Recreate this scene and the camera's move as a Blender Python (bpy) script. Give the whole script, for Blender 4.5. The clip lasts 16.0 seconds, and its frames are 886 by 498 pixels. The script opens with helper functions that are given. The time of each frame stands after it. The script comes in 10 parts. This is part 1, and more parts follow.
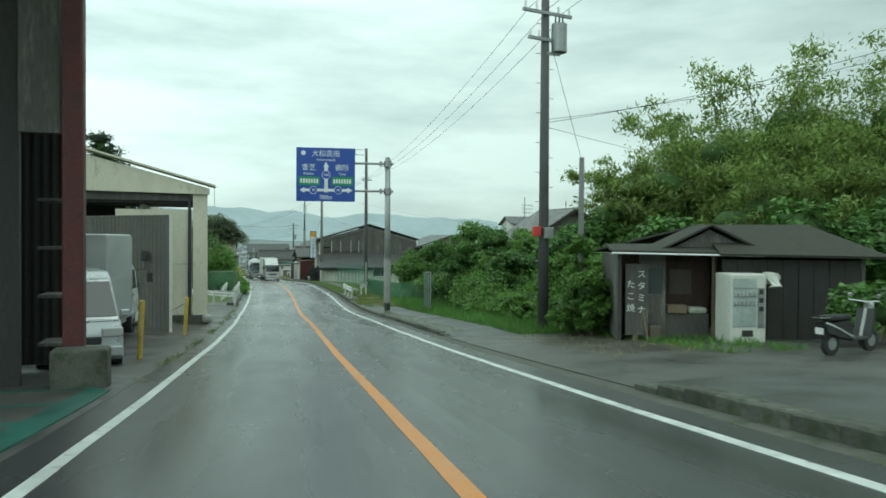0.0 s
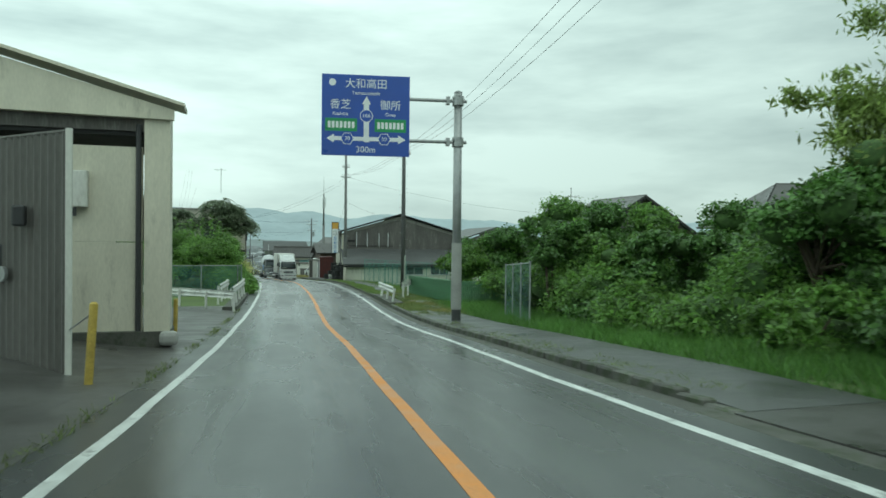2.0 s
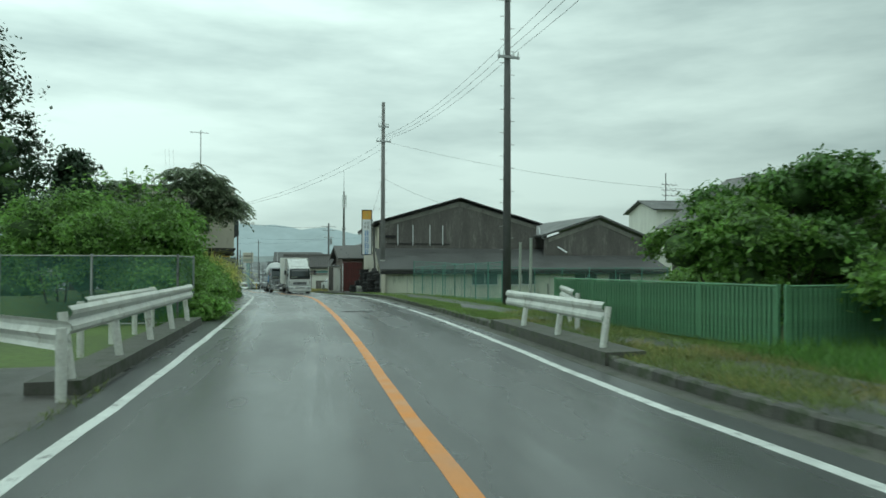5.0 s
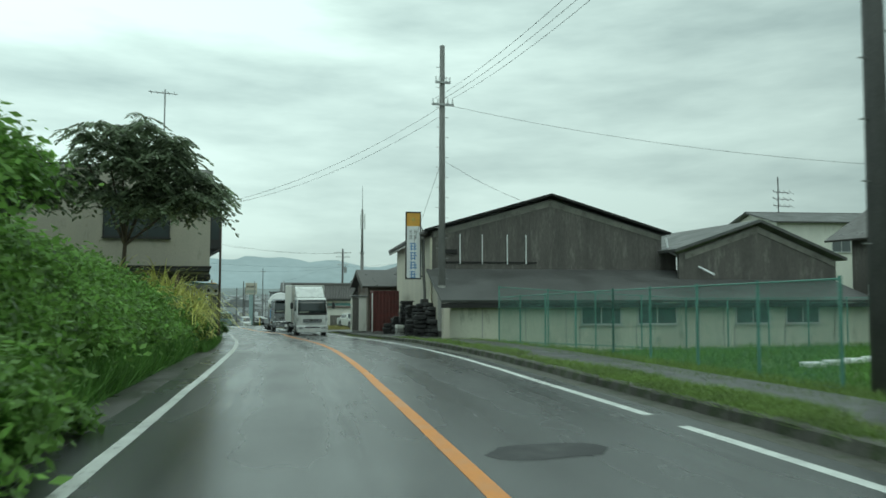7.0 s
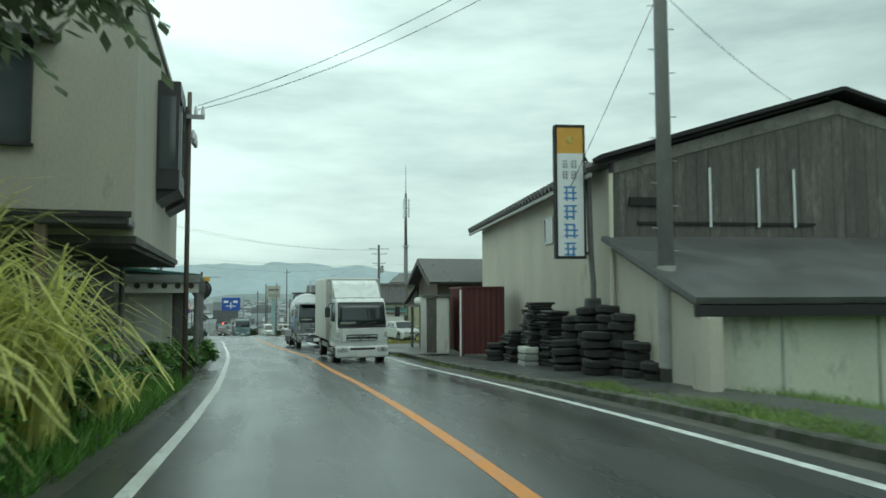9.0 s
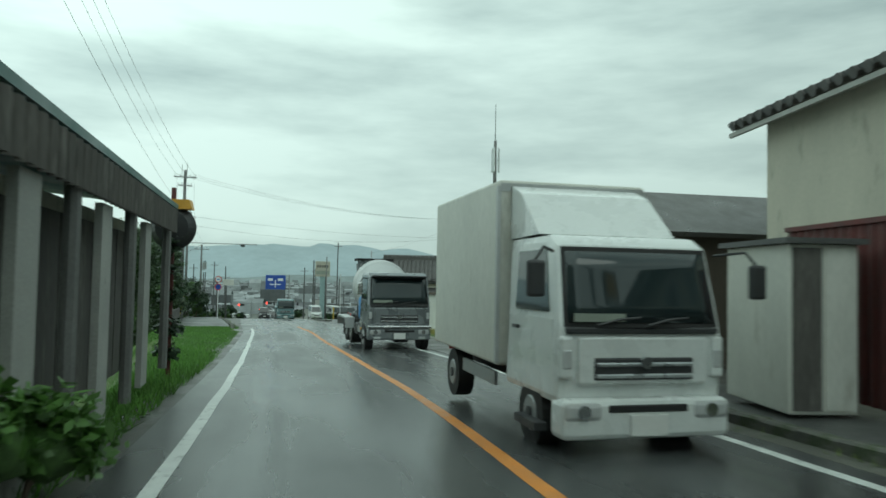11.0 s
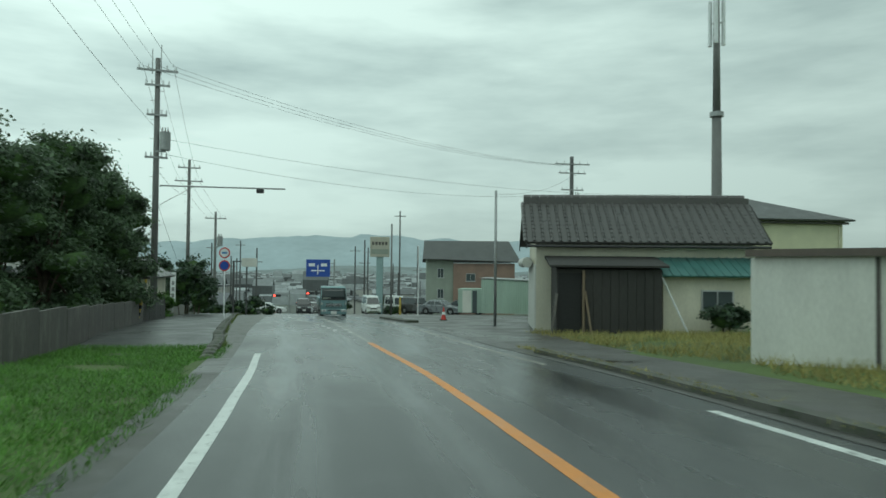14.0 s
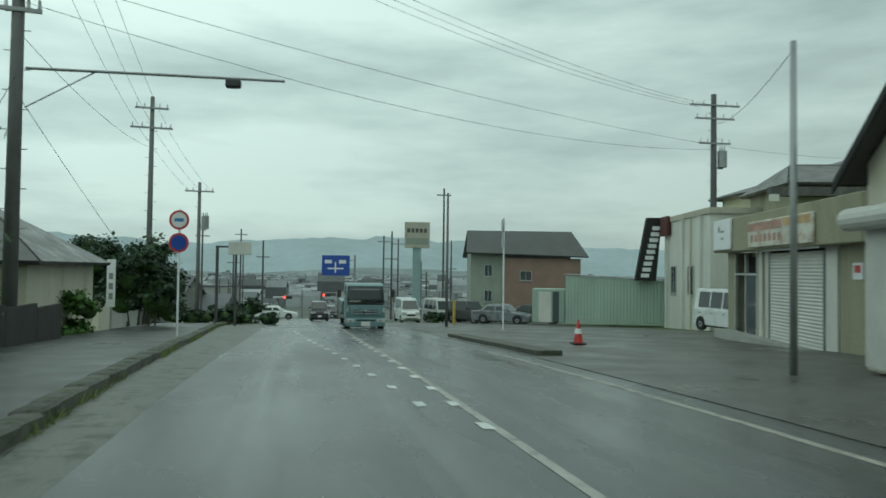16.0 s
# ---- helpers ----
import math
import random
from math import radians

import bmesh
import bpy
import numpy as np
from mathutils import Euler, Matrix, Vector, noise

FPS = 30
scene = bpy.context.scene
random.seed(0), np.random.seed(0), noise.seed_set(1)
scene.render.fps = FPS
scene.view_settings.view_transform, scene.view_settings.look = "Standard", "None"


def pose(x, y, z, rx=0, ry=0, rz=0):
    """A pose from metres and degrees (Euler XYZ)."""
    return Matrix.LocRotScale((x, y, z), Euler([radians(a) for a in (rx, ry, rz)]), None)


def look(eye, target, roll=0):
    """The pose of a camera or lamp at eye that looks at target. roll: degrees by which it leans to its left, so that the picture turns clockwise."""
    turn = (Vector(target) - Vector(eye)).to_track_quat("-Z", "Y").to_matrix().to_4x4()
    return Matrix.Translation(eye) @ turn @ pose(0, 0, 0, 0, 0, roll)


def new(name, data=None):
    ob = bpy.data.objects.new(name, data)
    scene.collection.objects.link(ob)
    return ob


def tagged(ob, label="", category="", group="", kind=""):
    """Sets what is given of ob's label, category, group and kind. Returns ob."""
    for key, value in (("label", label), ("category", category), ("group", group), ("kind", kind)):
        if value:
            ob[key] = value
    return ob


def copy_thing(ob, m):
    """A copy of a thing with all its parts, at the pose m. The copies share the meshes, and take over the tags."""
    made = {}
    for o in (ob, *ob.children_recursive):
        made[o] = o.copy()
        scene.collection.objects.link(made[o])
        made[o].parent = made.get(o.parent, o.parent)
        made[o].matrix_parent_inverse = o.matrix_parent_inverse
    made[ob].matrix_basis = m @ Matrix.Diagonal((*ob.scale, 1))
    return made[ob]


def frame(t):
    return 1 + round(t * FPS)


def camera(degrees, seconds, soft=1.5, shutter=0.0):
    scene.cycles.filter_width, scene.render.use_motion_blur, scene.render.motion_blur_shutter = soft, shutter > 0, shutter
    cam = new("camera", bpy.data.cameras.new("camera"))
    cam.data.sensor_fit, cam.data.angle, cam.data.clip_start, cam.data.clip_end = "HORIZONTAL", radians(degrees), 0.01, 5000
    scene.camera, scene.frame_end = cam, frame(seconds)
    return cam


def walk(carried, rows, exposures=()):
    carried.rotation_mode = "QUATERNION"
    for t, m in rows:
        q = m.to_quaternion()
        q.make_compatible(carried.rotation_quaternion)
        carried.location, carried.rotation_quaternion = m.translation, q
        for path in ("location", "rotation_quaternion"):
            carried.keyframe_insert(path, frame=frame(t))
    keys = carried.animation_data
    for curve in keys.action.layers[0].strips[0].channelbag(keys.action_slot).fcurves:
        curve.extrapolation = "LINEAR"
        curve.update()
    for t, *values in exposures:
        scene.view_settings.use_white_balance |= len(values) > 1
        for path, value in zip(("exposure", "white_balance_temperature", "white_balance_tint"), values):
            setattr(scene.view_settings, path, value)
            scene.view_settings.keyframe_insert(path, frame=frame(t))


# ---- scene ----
cam = camera(64.13, 16.0, soft=1.6, shutter=0.25)
# seconds, place, tilt, lean, heading
ROWS = [
    (0.0, 0.000, 0.000, 1.350, 89.19, -0.32, -18.00),
    (0.5, 0.299, 2.947, 1.144, 89.14, -0.55, -18.09),
    (1.0, 0.588, 5.984, 0.907, 89.18, -0.51, -17.88),
    (1.5, 0.865, 9.163, 0.665, 89.21, -0.45, -17.33),
    (2.0, 1.123, 12.583, 0.399, 89.30, -0.56, -16.68),
    (2.5, 1.426, 16.215, 0.104, 89.28, -0.26, -15.82),
    (3.0, 1.766, 20.038, -0.169, 89.39, -0.02, -15.14),
    (3.5, 2.115, 23.968, -0.422, 89.51, -0.15, -15.06),
    (4.0, 2.476, 27.919, -0.682, 89.70, -0.17, -15.13),
    (4.5, 2.844, 31.929, -0.938, 90.10, -0.18, -15.31),
    (5.0, 3.197, 36.023, -1.166, 90.60, -0.20, -15.52),
    (5.5, 3.507, 40.225, -1.340, 91.09, -0.22, -15.68),
    (6.0, 3.751, 44.561, -1.436, 91.45, -0.28, -15.69),
    (6.5, 3.953, 48.973, -1.484, 92.27, -0.55, -15.40),
    (7.0, 4.179, 53.411, -1.549, 93.22, -0.10, -14.87),
    (7.5, 4.385, 57.834, -1.615, 93.73, -0.35, -14.39),
    (8.0, 4.530, 62.236, -1.716, 94.08, -1.10, -13.85),
    (8.5, 4.654, 66.578, -1.814, 93.88, -0.70, -13.38),
    (9.0, 4.721, 70.953, -1.932, 93.61, 0.21, -12.86),
    (9.5, 4.723, 75.317, -2.075, 93.36, -0.17, -11.87),
    (10.0, 4.671, 79.720, -2.224, 93.15, -0.40, -11.28),
    (10.5, 4.528, 84.185, -2.386, 92.78, -0.76, -10.30),
    (11.0, 4.317, 88.692, -2.564, 92.35, -1.14, -9.21),
    (11.5, 4.062, 93.223, -2.756, 91.97, -1.42, -8.28),
    (12.0, 3.789, 97.756, -2.964, 91.77, -1.46, -7.80),
    (12.5, 3.514, 102.284, -3.180, 91.52, -1.08, -7.25),
    (13.0, 3.175, 106.732, -3.387, 91.44, -1.01, -6.68),
    (13.5, 2.795, 111.083, -3.587, 91.47, -0.92, -6.22),
    (14.0, 2.434, 115.415, -3.766, 91.49, -0.54, -5.91),
    (14.5, 2.104, 119.794, -3.971, 91.31, -0.64, -5.94),
    (15.0, 1.775, 124.173, -4.141, 91.28, -1.18, -5.94),
    (15.5, 1.312, 128.609, -4.300, 91.49, -1.16, -5.63),
    (16.0, 0.773, 133.054, -4.501, 91.69, -0.76, -4.75),
]
walk(cam, [(t, pose(x, y, z, rx, ry, rz)) for t, x, y, z, rx, ry, rz in ROWS],
     exposures=[(0.0, 0.18, 6210, -8), (3.5, 0.03, 6210, -8), (6.5, -0.05, 6210, -8), (9.5, 0.08, 6210, -8), (12.0, -0.28, 6210, -8), (14.0, -0.28, 6210, -8), (16.0, -0.38, 6210, -8)])

# ---------- overcast sky, soft light ----------
world = bpy.data.worlds.new("overcast")
scene.world = world
world.use_nodes = True
wn, wl = world.node_tree.nodes, world.node_tree.links
wn.clear()
w_out, w_bg = wn.new("ShaderNodeOutputWorld"), wn.new("ShaderNodeBackground")
w_sky = wn.new("ShaderNodeTexSky")
w_sky.sky_type, w_sky.sun_disc = "NISHITA", False
w_sky.sun_elevation, w_sky.sun_rotation = radians(52), radians(200)
w_co, w_map = wn.new("ShaderNodeTexCoord"), wn.new("ShaderNodeMapping")
w_map.inputs["Scale"].default_value = (1.2, 1.2, 5.5)
w_n1 = wn.new("ShaderNodeTexNoise")
w_n1.inputs["Scale"].default_value, w_n1.inputs["Detail"].default_value, w_n1.inputs["Roughness"].default_value = 1.5, 6, 0.55
w_ramp = wn.new("ShaderNodeValToRGB")
w_ramp.color_ramp.elements[0].position, w_ramp.color_ramp.elements[0].color = 0.33, (0.53, 0.62, 0.62, 1)
w_ramp.color_ramp.elements[1].position, w_ramp.color_ramp.elements[1].color = 0.60, (0.95, 1.06, 1.03, 1)
w_mix = wn.new("ShaderNodeMix")
w_mix.data_type, w_mix.blend_type = "RGBA", "MIX"
w_mix.inputs["Factor"].default_value = 0.94
w_gain = wn.new("ShaderNodeVectorMath")
w_gain.operation = "SCALE"
w_gain.inputs["Scale"].default_value = 0.10
wl.new(w_co.outputs["Generated"], w_map.inputs["Vector"])
wl.new(w_map.outputs["Vector"], w_n1.inputs["Vector"])
wl.new(w_n1.outputs["Fac"], w_ramp.inputs["Fac"])
wl.new(w_sky.outputs["Color"], w_gain.inputs[0])
wl.new(w_gain.outputs["Vector"], w_mix.inputs["A"])
wl.new(w_ramp.outputs["Color"], w_mix.inputs["B"])
w_sep, w_tilt, w_gain2 = wn.new("ShaderNodeSeparateXYZ"), wn.new("ShaderNodeMath"), wn.new("ShaderNodeVectorMath")
w_tilt.operation, w_gain2.operation = "MULTIPLY_ADD", "SCALE"
w_tilt.inputs[1].default_value, w_tilt.inputs[2].default_value = -0.36, 1.06
w_low, w_both = wn.new("ShaderNodeMapRange"), wn.new("ShaderNodeMath")
w_low.inputs["From Min"].default_value, w_low.inputs["From Max"].default_value = 0.0, 0.34
w_low.inputs["To Min"].default_value, w_low.inputs["To Max"].default_value = 0.76, 1.05
w_both.operation = "MULTIPLY"
wl.new(w_co.outputs["Generated"], w_sep.inputs[0])
wl.new(w_sep.outputs["X"], w_tilt.inputs[0])
wl.new(w_mix.outputs["Result"], w_gain2.inputs[0])
wl.new(w_sep.outputs["Z"], w_low.inputs["Value"])
wl.new(w_tilt.outputs[0], w_both.inputs[0])
wl.new(w_low.outputs["Result"], w_both.inputs[1])
wl.new(w_both.outputs[0], w_gain2.inputs["Scale"])
wl.new(w_gain2.outputs["Vector"], w_bg.inputs["Color"])
w_bg.inputs["Strength"].default_value = 1.0
wl.new(w_bg.outputs["Background"], w_out.inputs["Surface"])

sun = new("sun", bpy.data.lights.new("sun", "SUN"))
sun.data.energy, sun.data.angle, sun.data.color = 0.35, radians(30), (1.0, 0.98, 0.94)
sun.matrix_world = look((0, 0, 60), (-14, 34, 0))


# ---------- materials ----------
def mat(name, color, rough=0.6, metal=0.0, vary=0.25, scale=3.0, grain=40.0, bump=0.15, stain=None, stain_at=0.55,
        stretch=(1, 1, 1), island=0.0, per_object=0.0, rough_vary=0.15, translucent=0.0, emit=0.0, alpha=None, coat=0.0):
    """A surface with broad and fine variation, relief, and stains of a second colour. Scales are per metre."""
    m = bpy.data.materials.new(name)
    m.use_nodes = True
    n, l = m.node_tree.nodes, m.node_tree.links
    b = n["Principled BSDF"]
    b.inputs["Roughness"].default_value, b.inputs["Metallic"].default_value = rough, metal
    b.inputs["Coat Weight"].default_value = coat
    co, mp = n.new("ShaderNodeTexCoord"), n.new("ShaderNodeMapping")
    mp.inputs["Scale"].default_value = stretch
    l.new(co.outputs["Object"], mp.inputs["Vector"])

    def noise_node(s, detail=4, rg=0.6):
        t = n.new("ShaderNodeTexNoise")
        t.inputs["Scale"].default_value, t.inputs["Detail"].default_value, t.inputs["Roughness"].default_value = s, detail, rg
        l.new(mp.outputs["Vector"], t.inputs["Vector"])
        return t.outputs["Fac"]

    def remap(sock, a, c, lo, hi):
        r = n.new("ShaderNodeMapRange")
        r.inputs["From Min"].default_value, r.inputs["From Max"].default_value = a, c
        r.inputs["To Min"].default_value, r.inputs["To Max"].default_value = lo, hi
        l.new(sock, r.inputs["Value"])
        return r.outputs["Result"]

    def times(a, c):
        t = n.new("ShaderNodeMath")
        t.operation = "MULTIPLY"
        l.new(a, t.inputs[0])
        l.new(c, t.inputs[1])
        return t.outputs[0]

    broad, fine = noise_node(scale), noise_node(grain, 3)
    gain = times(remap(broad, 0.3, 0.7, 1 - vary, 1 + vary), remap(fine, 0.3, 0.7, 1 - vary * 0.6, 1 + vary * 0.6))
    if island:
        g = n.new("ShaderNodeNewGeometry")
        gain = times(gain, remap(g.outputs["Random Per Island"], 0, 1, 1 - island, 1 + island))
    if per_object:
        g = n.new("ShaderNodeObjectInfo")
        gain = times(gain, remap(g.outputs["Random"], 0, 1, 1 - per_object, 1 + per_object))
    base = n.new("ShaderNodeRGB")
    base.outputs[0].default_value = (*color, 1)
    col = base.outputs[0]
    if stain:
        mx = n.new("ShaderNodeMix")
        mx.data_type = "RGBA"
        mx.inputs["B"].default_value = (*stain, 1)
        l.new(remap(noise_node(scale * 2.3, 6, 0.7), stain_at, stain_at + 0.12, 0, 0.85), mx.inputs["Factor"])
        l.new(col, mx.inputs["A"])
        col = mx.outputs["Result"]
    sc = n.new("ShaderNodeVectorMath")
    sc.operation = "SCALE"
    l.new(col, sc.inputs[0])
    l.new(gain, sc.inputs["Scale"])
    l.new(sc.outputs["Vector"], b.inputs["Base Color"])
    l.new(remap(broad, 0.3, 0.7, max(0.03, rough - rough_vary), min(1, rough + rough_vary)), b.inputs["Roughness"])
    if bump:
        bp = n.new("ShaderNodeBump")
        bp.inputs["Strength"].default_value, bp.inputs["Distance"].default_value = bump, 0.02
        l.new(fine, bp.inputs["Height"])
        l.new(bp.outputs["Normal"], b.inputs["Normal"])
    if emit:
        l.new(sc.outputs["Vector"], b.inputs["Emission Color"])
        b.inputs["Emission Strength"].default_value = emit
    if translucent:
        tr, ad, out = n.new("ShaderNodeBsdfTranslucent"), n.new("ShaderNodeMixShader"), n["Material Output"]
        l.new(sc.outputs["Vector"], tr.inputs["Color"])
        ad.inputs[0].default_value = translucent
        l.new(b.outputs[0], ad.inputs[1])
        l.new(tr.outputs[0], ad.inputs[2])
        l.new(ad.outputs[0], out.inputs["Surface"])
    return m


def glass_mat(name, color, rough=0.06):
    m = bpy.data.materials.new(name)
    m.use_nodes = True
    b = m.node_tree.nodes["Principled BSDF"]
    b.inputs["Base Color"].default_value = (*color, 1)
    b.inputs["Roughness"].default_value = rough
    b.inputs["Specular IOR Level"].default_value = 0.5
    b.inputs["Coat Weight"].default_value = 0.15
    b.inputs["Coat Roughness"].default_value = 0.03
    return m




def road_mat():
    """Wet asphalt whose wear and painted sky sheen run along the lanes: u is the offset from the middle, v the way
    along, in metres.
    """
    m = bpy.data.materials.new("wet_road_asphalt")
    m.use_nodes = True
    n, l = m.node_tree.nodes, m.node_tree.links
    b = n["Principled BSDF"]
    uv, sep = n.new("ShaderNodeUVMap"), n.new("ShaderNodeSeparateXYZ")
    uv.uv_map = "lane"
    l.new(uv.outputs[0], sep.inputs[0])

    def tex(sx, sy, scale, detail=4, rg=0.6):
        mp, t = n.new("ShaderNodeMapping"), n.new("ShaderNodeTexNoise")
        mp.inputs["Scale"].default_value = (sx, sy, 1)
        l.new(uv.outputs[0], mp.inputs["Vector"])
        t.inputs["Scale"].default_value, t.inputs["Detail"].default_value, t.inputs["Roughness"].default_value = scale, detail, rg
        l.new(mp.outputs["Vector"], t.inputs["Vector"])
        return t.outputs["Fac"]

    def calc(op, a, c, third=None):
        t = n.new("ShaderNodeMath")
        t.operation = op
        for k, q in enumerate((a, c, third)):
            if q is None:
                continue
            if isinstance(q, (int, float)):
                t.inputs[k].default_value = q
            else:
                l.new(q, t.inputs[k])
        return t.outputs[0]

    def span(sock, a, c, lo, hi):
        r = n.new("ShaderNodeMapRange")
        r.inputs["From Min"].default_value, r.inputs["From Max"].default_value = a, c
        r.inputs["To Min"].default_value, r.inputs["To Max"].default_value = lo, hi
        l.new(sock, r.inputs["Value"])
        return r.outputs["Result"]

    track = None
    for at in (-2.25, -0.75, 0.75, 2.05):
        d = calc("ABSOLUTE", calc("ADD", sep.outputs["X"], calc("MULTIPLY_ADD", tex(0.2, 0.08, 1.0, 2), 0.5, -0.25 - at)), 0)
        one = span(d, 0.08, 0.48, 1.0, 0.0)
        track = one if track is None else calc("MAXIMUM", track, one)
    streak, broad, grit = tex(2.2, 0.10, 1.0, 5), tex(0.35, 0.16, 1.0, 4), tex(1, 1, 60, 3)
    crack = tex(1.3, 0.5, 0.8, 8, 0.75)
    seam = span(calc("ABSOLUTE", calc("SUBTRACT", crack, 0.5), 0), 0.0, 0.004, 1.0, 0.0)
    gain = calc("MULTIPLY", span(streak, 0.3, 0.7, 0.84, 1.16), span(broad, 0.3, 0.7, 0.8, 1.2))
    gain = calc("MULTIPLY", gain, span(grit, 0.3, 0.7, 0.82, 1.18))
    # Tracks darkened by wear; lane middles lightened for the sky's sheen.
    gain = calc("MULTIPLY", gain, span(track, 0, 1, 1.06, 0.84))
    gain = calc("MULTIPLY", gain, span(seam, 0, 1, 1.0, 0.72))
    base, sc = n.new("ShaderNodeRGB"), n.new("ShaderNodeVectorMath")
    base.outputs[0].default_value = (0.054, 0.057, 0.058, 1)
    sc.operation = "SCALE"
    l.new(base.outputs[0], sc.inputs[0])
    l.new(gain, sc.inputs["Scale"])
    l.new(sc.outputs["Vector"], b.inputs["Base Color"])
    wet = calc("ADD", calc("MULTIPLY", span(broad, 0.35, 0.65, 0.0, 1.0), 0.5), calc("MULTIPLY", calc("MULTIPLY", track, span(streak, 0.35, 0.6, 0.0, 1.0)), 0.5))
    l.new(span(wet, 0.0, 1.0, 0.36, 0.09), b.inputs["Roughness"])
    bp = n.new("ShaderNodeBump")
    bp.inputs["Strength"].default_value, bp.inputs["Distance"].default_value = 0.12, 0.02
    l.new(grit, bp.inputs["Height"])
    l.new(bp.outputs["Normal"], b.inputs["Normal"])
    return m


M_ROAD = road_mat()
M_LOT = mat("worn_lot_asphalt", (0.075, 0.073, 0.068), 0.45, vary=0.3, scale=0.6, grain=45, bump=0.2, stain=(0.05, 0.045, 0.038), rough_vary=0.2)
M_WALK = mat("pavement_asphalt", (0.07, 0.072, 0.07), 0.42, vary=0.28, scale=0.8, grain=50, bump=0.15, stain=(0.06, 0.075, 0.035), stain_at=0.64)
M_KERBSTONE = mat("mossy_kerb_stone", (0.10, 0.10, 0.086), 0.7, vary=0.35, scale=1.5, grain=35, bump=0.35, stain=(0.035, 0.05, 0.02), stain_at=0.47, per_object=0.3)
M_KERB = mat("mossy_concrete", (0.085, 0.085, 0.072), 0.7, vary=0.35, scale=1.5, grain=35, bump=0.3, stain=(0.035, 0.05, 0.02), stain_at=0.5)
M_WHITE_LINE = mat("white_road_paint", (0.62, 0.64, 0.62), 0.45, vary=0.16, scale=3, grain=45, bump=0.1, stain=(0.10, 0.10, 0.10), stain_at=0.565)
M_ORANGE_LINE = mat("orange_road_paint", (0.62, 0.24, 0.045), 0.45, vary=0.15, scale=2, grain=30, bump=0.1, stain=(0.3, 0.16, 0.08), stain_at=0.66)
M_GROUND = mat("meadow_ground", (0.085, 0.125, 0.035), 0.9, vary=0.4, scale=0.25, grain=9, bump=0.5, stain=(0.09, 0.075, 0.045), stain_at=0.6)
M_GRASS = mat("grass_blades", (0.108, 0.228, 0.042), 0.6, vary=0.25, scale=0.7, grain=20, bump=0, island=0.45, translucent=0.3)
M_WEED = mat("kerb_weed_blades", (0.17, 0.22, 0.065), 0.65, vary=0.3, scale=0.7, grain=20, bump=0, island=0.5, translucent=0.3)
M_MOSS = mat("moss_and_short_grass", (0.155, 0.235, 0.055), 0.65, vary=0.3, scale=0.7, grain=20, bump=0, island=0.4, translucent=0.3)
M_DRYGRASS = mat("dry_grass_blades", (0.30, 0.27, 0.095), 0.7, vary=0.25, scale=0.7, grain=20, bump=0, island=0.4, translucent=0.25)
M_LEAF = mat("bush_leaves", (0.10, 0.20, 0.045), 0.5, vary=0.3, scale=0.5, grain=6, bump=0, island=0.5, translucent=0.3)
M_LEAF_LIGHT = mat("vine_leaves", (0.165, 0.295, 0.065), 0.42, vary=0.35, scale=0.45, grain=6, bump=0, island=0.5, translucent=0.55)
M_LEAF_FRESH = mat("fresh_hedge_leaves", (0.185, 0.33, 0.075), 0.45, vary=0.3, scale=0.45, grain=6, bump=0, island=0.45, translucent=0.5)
M_LEAF_MID = mat("large_tree_leaves", (0.105, 0.155, 0.085), 0.45, vary=0.3, scale=0.6, grain=6, bump=0, island=0.5, translucent=0.42)
M_LEAF_FEATHER = mat("feathered_leaves", (0.18, 0.225, 0.14), 0.45, vary=0.3, scale=0.6, grain=6, bump=0, island=0.5, translucent=0.5)
M_LEAF_DARK = mat("dark_leaves", (0.034, 0.064, 0.03), 0.5, vary=0.3, scale=0.6, grain=6, bump=0, island=0.5, translucent=0.2)
M_BAMBOO = mat("bamboo_leaves", (0.215, 0.29, 0.075), 0.55, vary=0.35, scale=0.3, grain=6, bump=0, island=0.45, translucent=0.45)
M_PAMPAS = mat("pampas_leaves", (0.66, 0.66, 0.23), 0.6, vary=0.2, scale=1, grain=10, bump=0, island=0.35, translucent=0.5)
# Solid fill for foliage; the shade between leaves is put in its colour.
M_SHADE_CORE = mat("inner_foliage_shade", (0.06, 0.11, 0.03), 0.95, vary=0.4, scale=2, grain=8, bump=0.6)
M_BARK = mat("bark", (0.09, 0.07, 0.05), 0.9, vary=0.3, scale=4, grain=30, bump=0.6, stretch=(1, 1, 0.25))
M_CONCRETE = mat("weathered_concrete", (0.33, 0.33, 0.31), 0.75, vary=0.18, scale=1.2, grain=40, bump=0.2, stain=(0.2, 0.2, 0.18), stain_at=0.62)
M_POLE = mat("concrete_pole", (0.16, 0.16, 0.155), 0.7, vary=0.2, scale=1.5, grain=30, bump=0.15)
M_POLE_DARK = mat("dark_concrete_pole", (0.085, 0.085, 0.085), 0.7, vary=0.25, scale=1.5, grain=30, bump=0.2)
M_GALV = mat("galvanised_steel", (0.32, 0.33, 0.33), 0.45, metal=0.6, vary=0.15, scale=3, grain=20, bump=0.05)
M_WHITE_STEEL = mat("white_painted_steel", (0.58, 0.59, 0.55), 0.45, vary=0.2, scale=1.5, grain=25, bump=0.08, stain=(0.27, 0.25, 0.2), stain_at=0.56)
M_YELLOW = mat("yellow_painted_steel", (0.45, 0.33, 0.07), 0.5, vary=0.3, scale=3, grain=30, bump=0.15, stain=(0.15, 0.1, 0.05), stain_at=0.6)
M_RUST = mat("rust_red_steel", (0.095, 0.026, 0.024), 0.65, vary=0.3, scale=2.5, grain=25, bump=0.2, stain=(0.07, 0.035, 0.03))
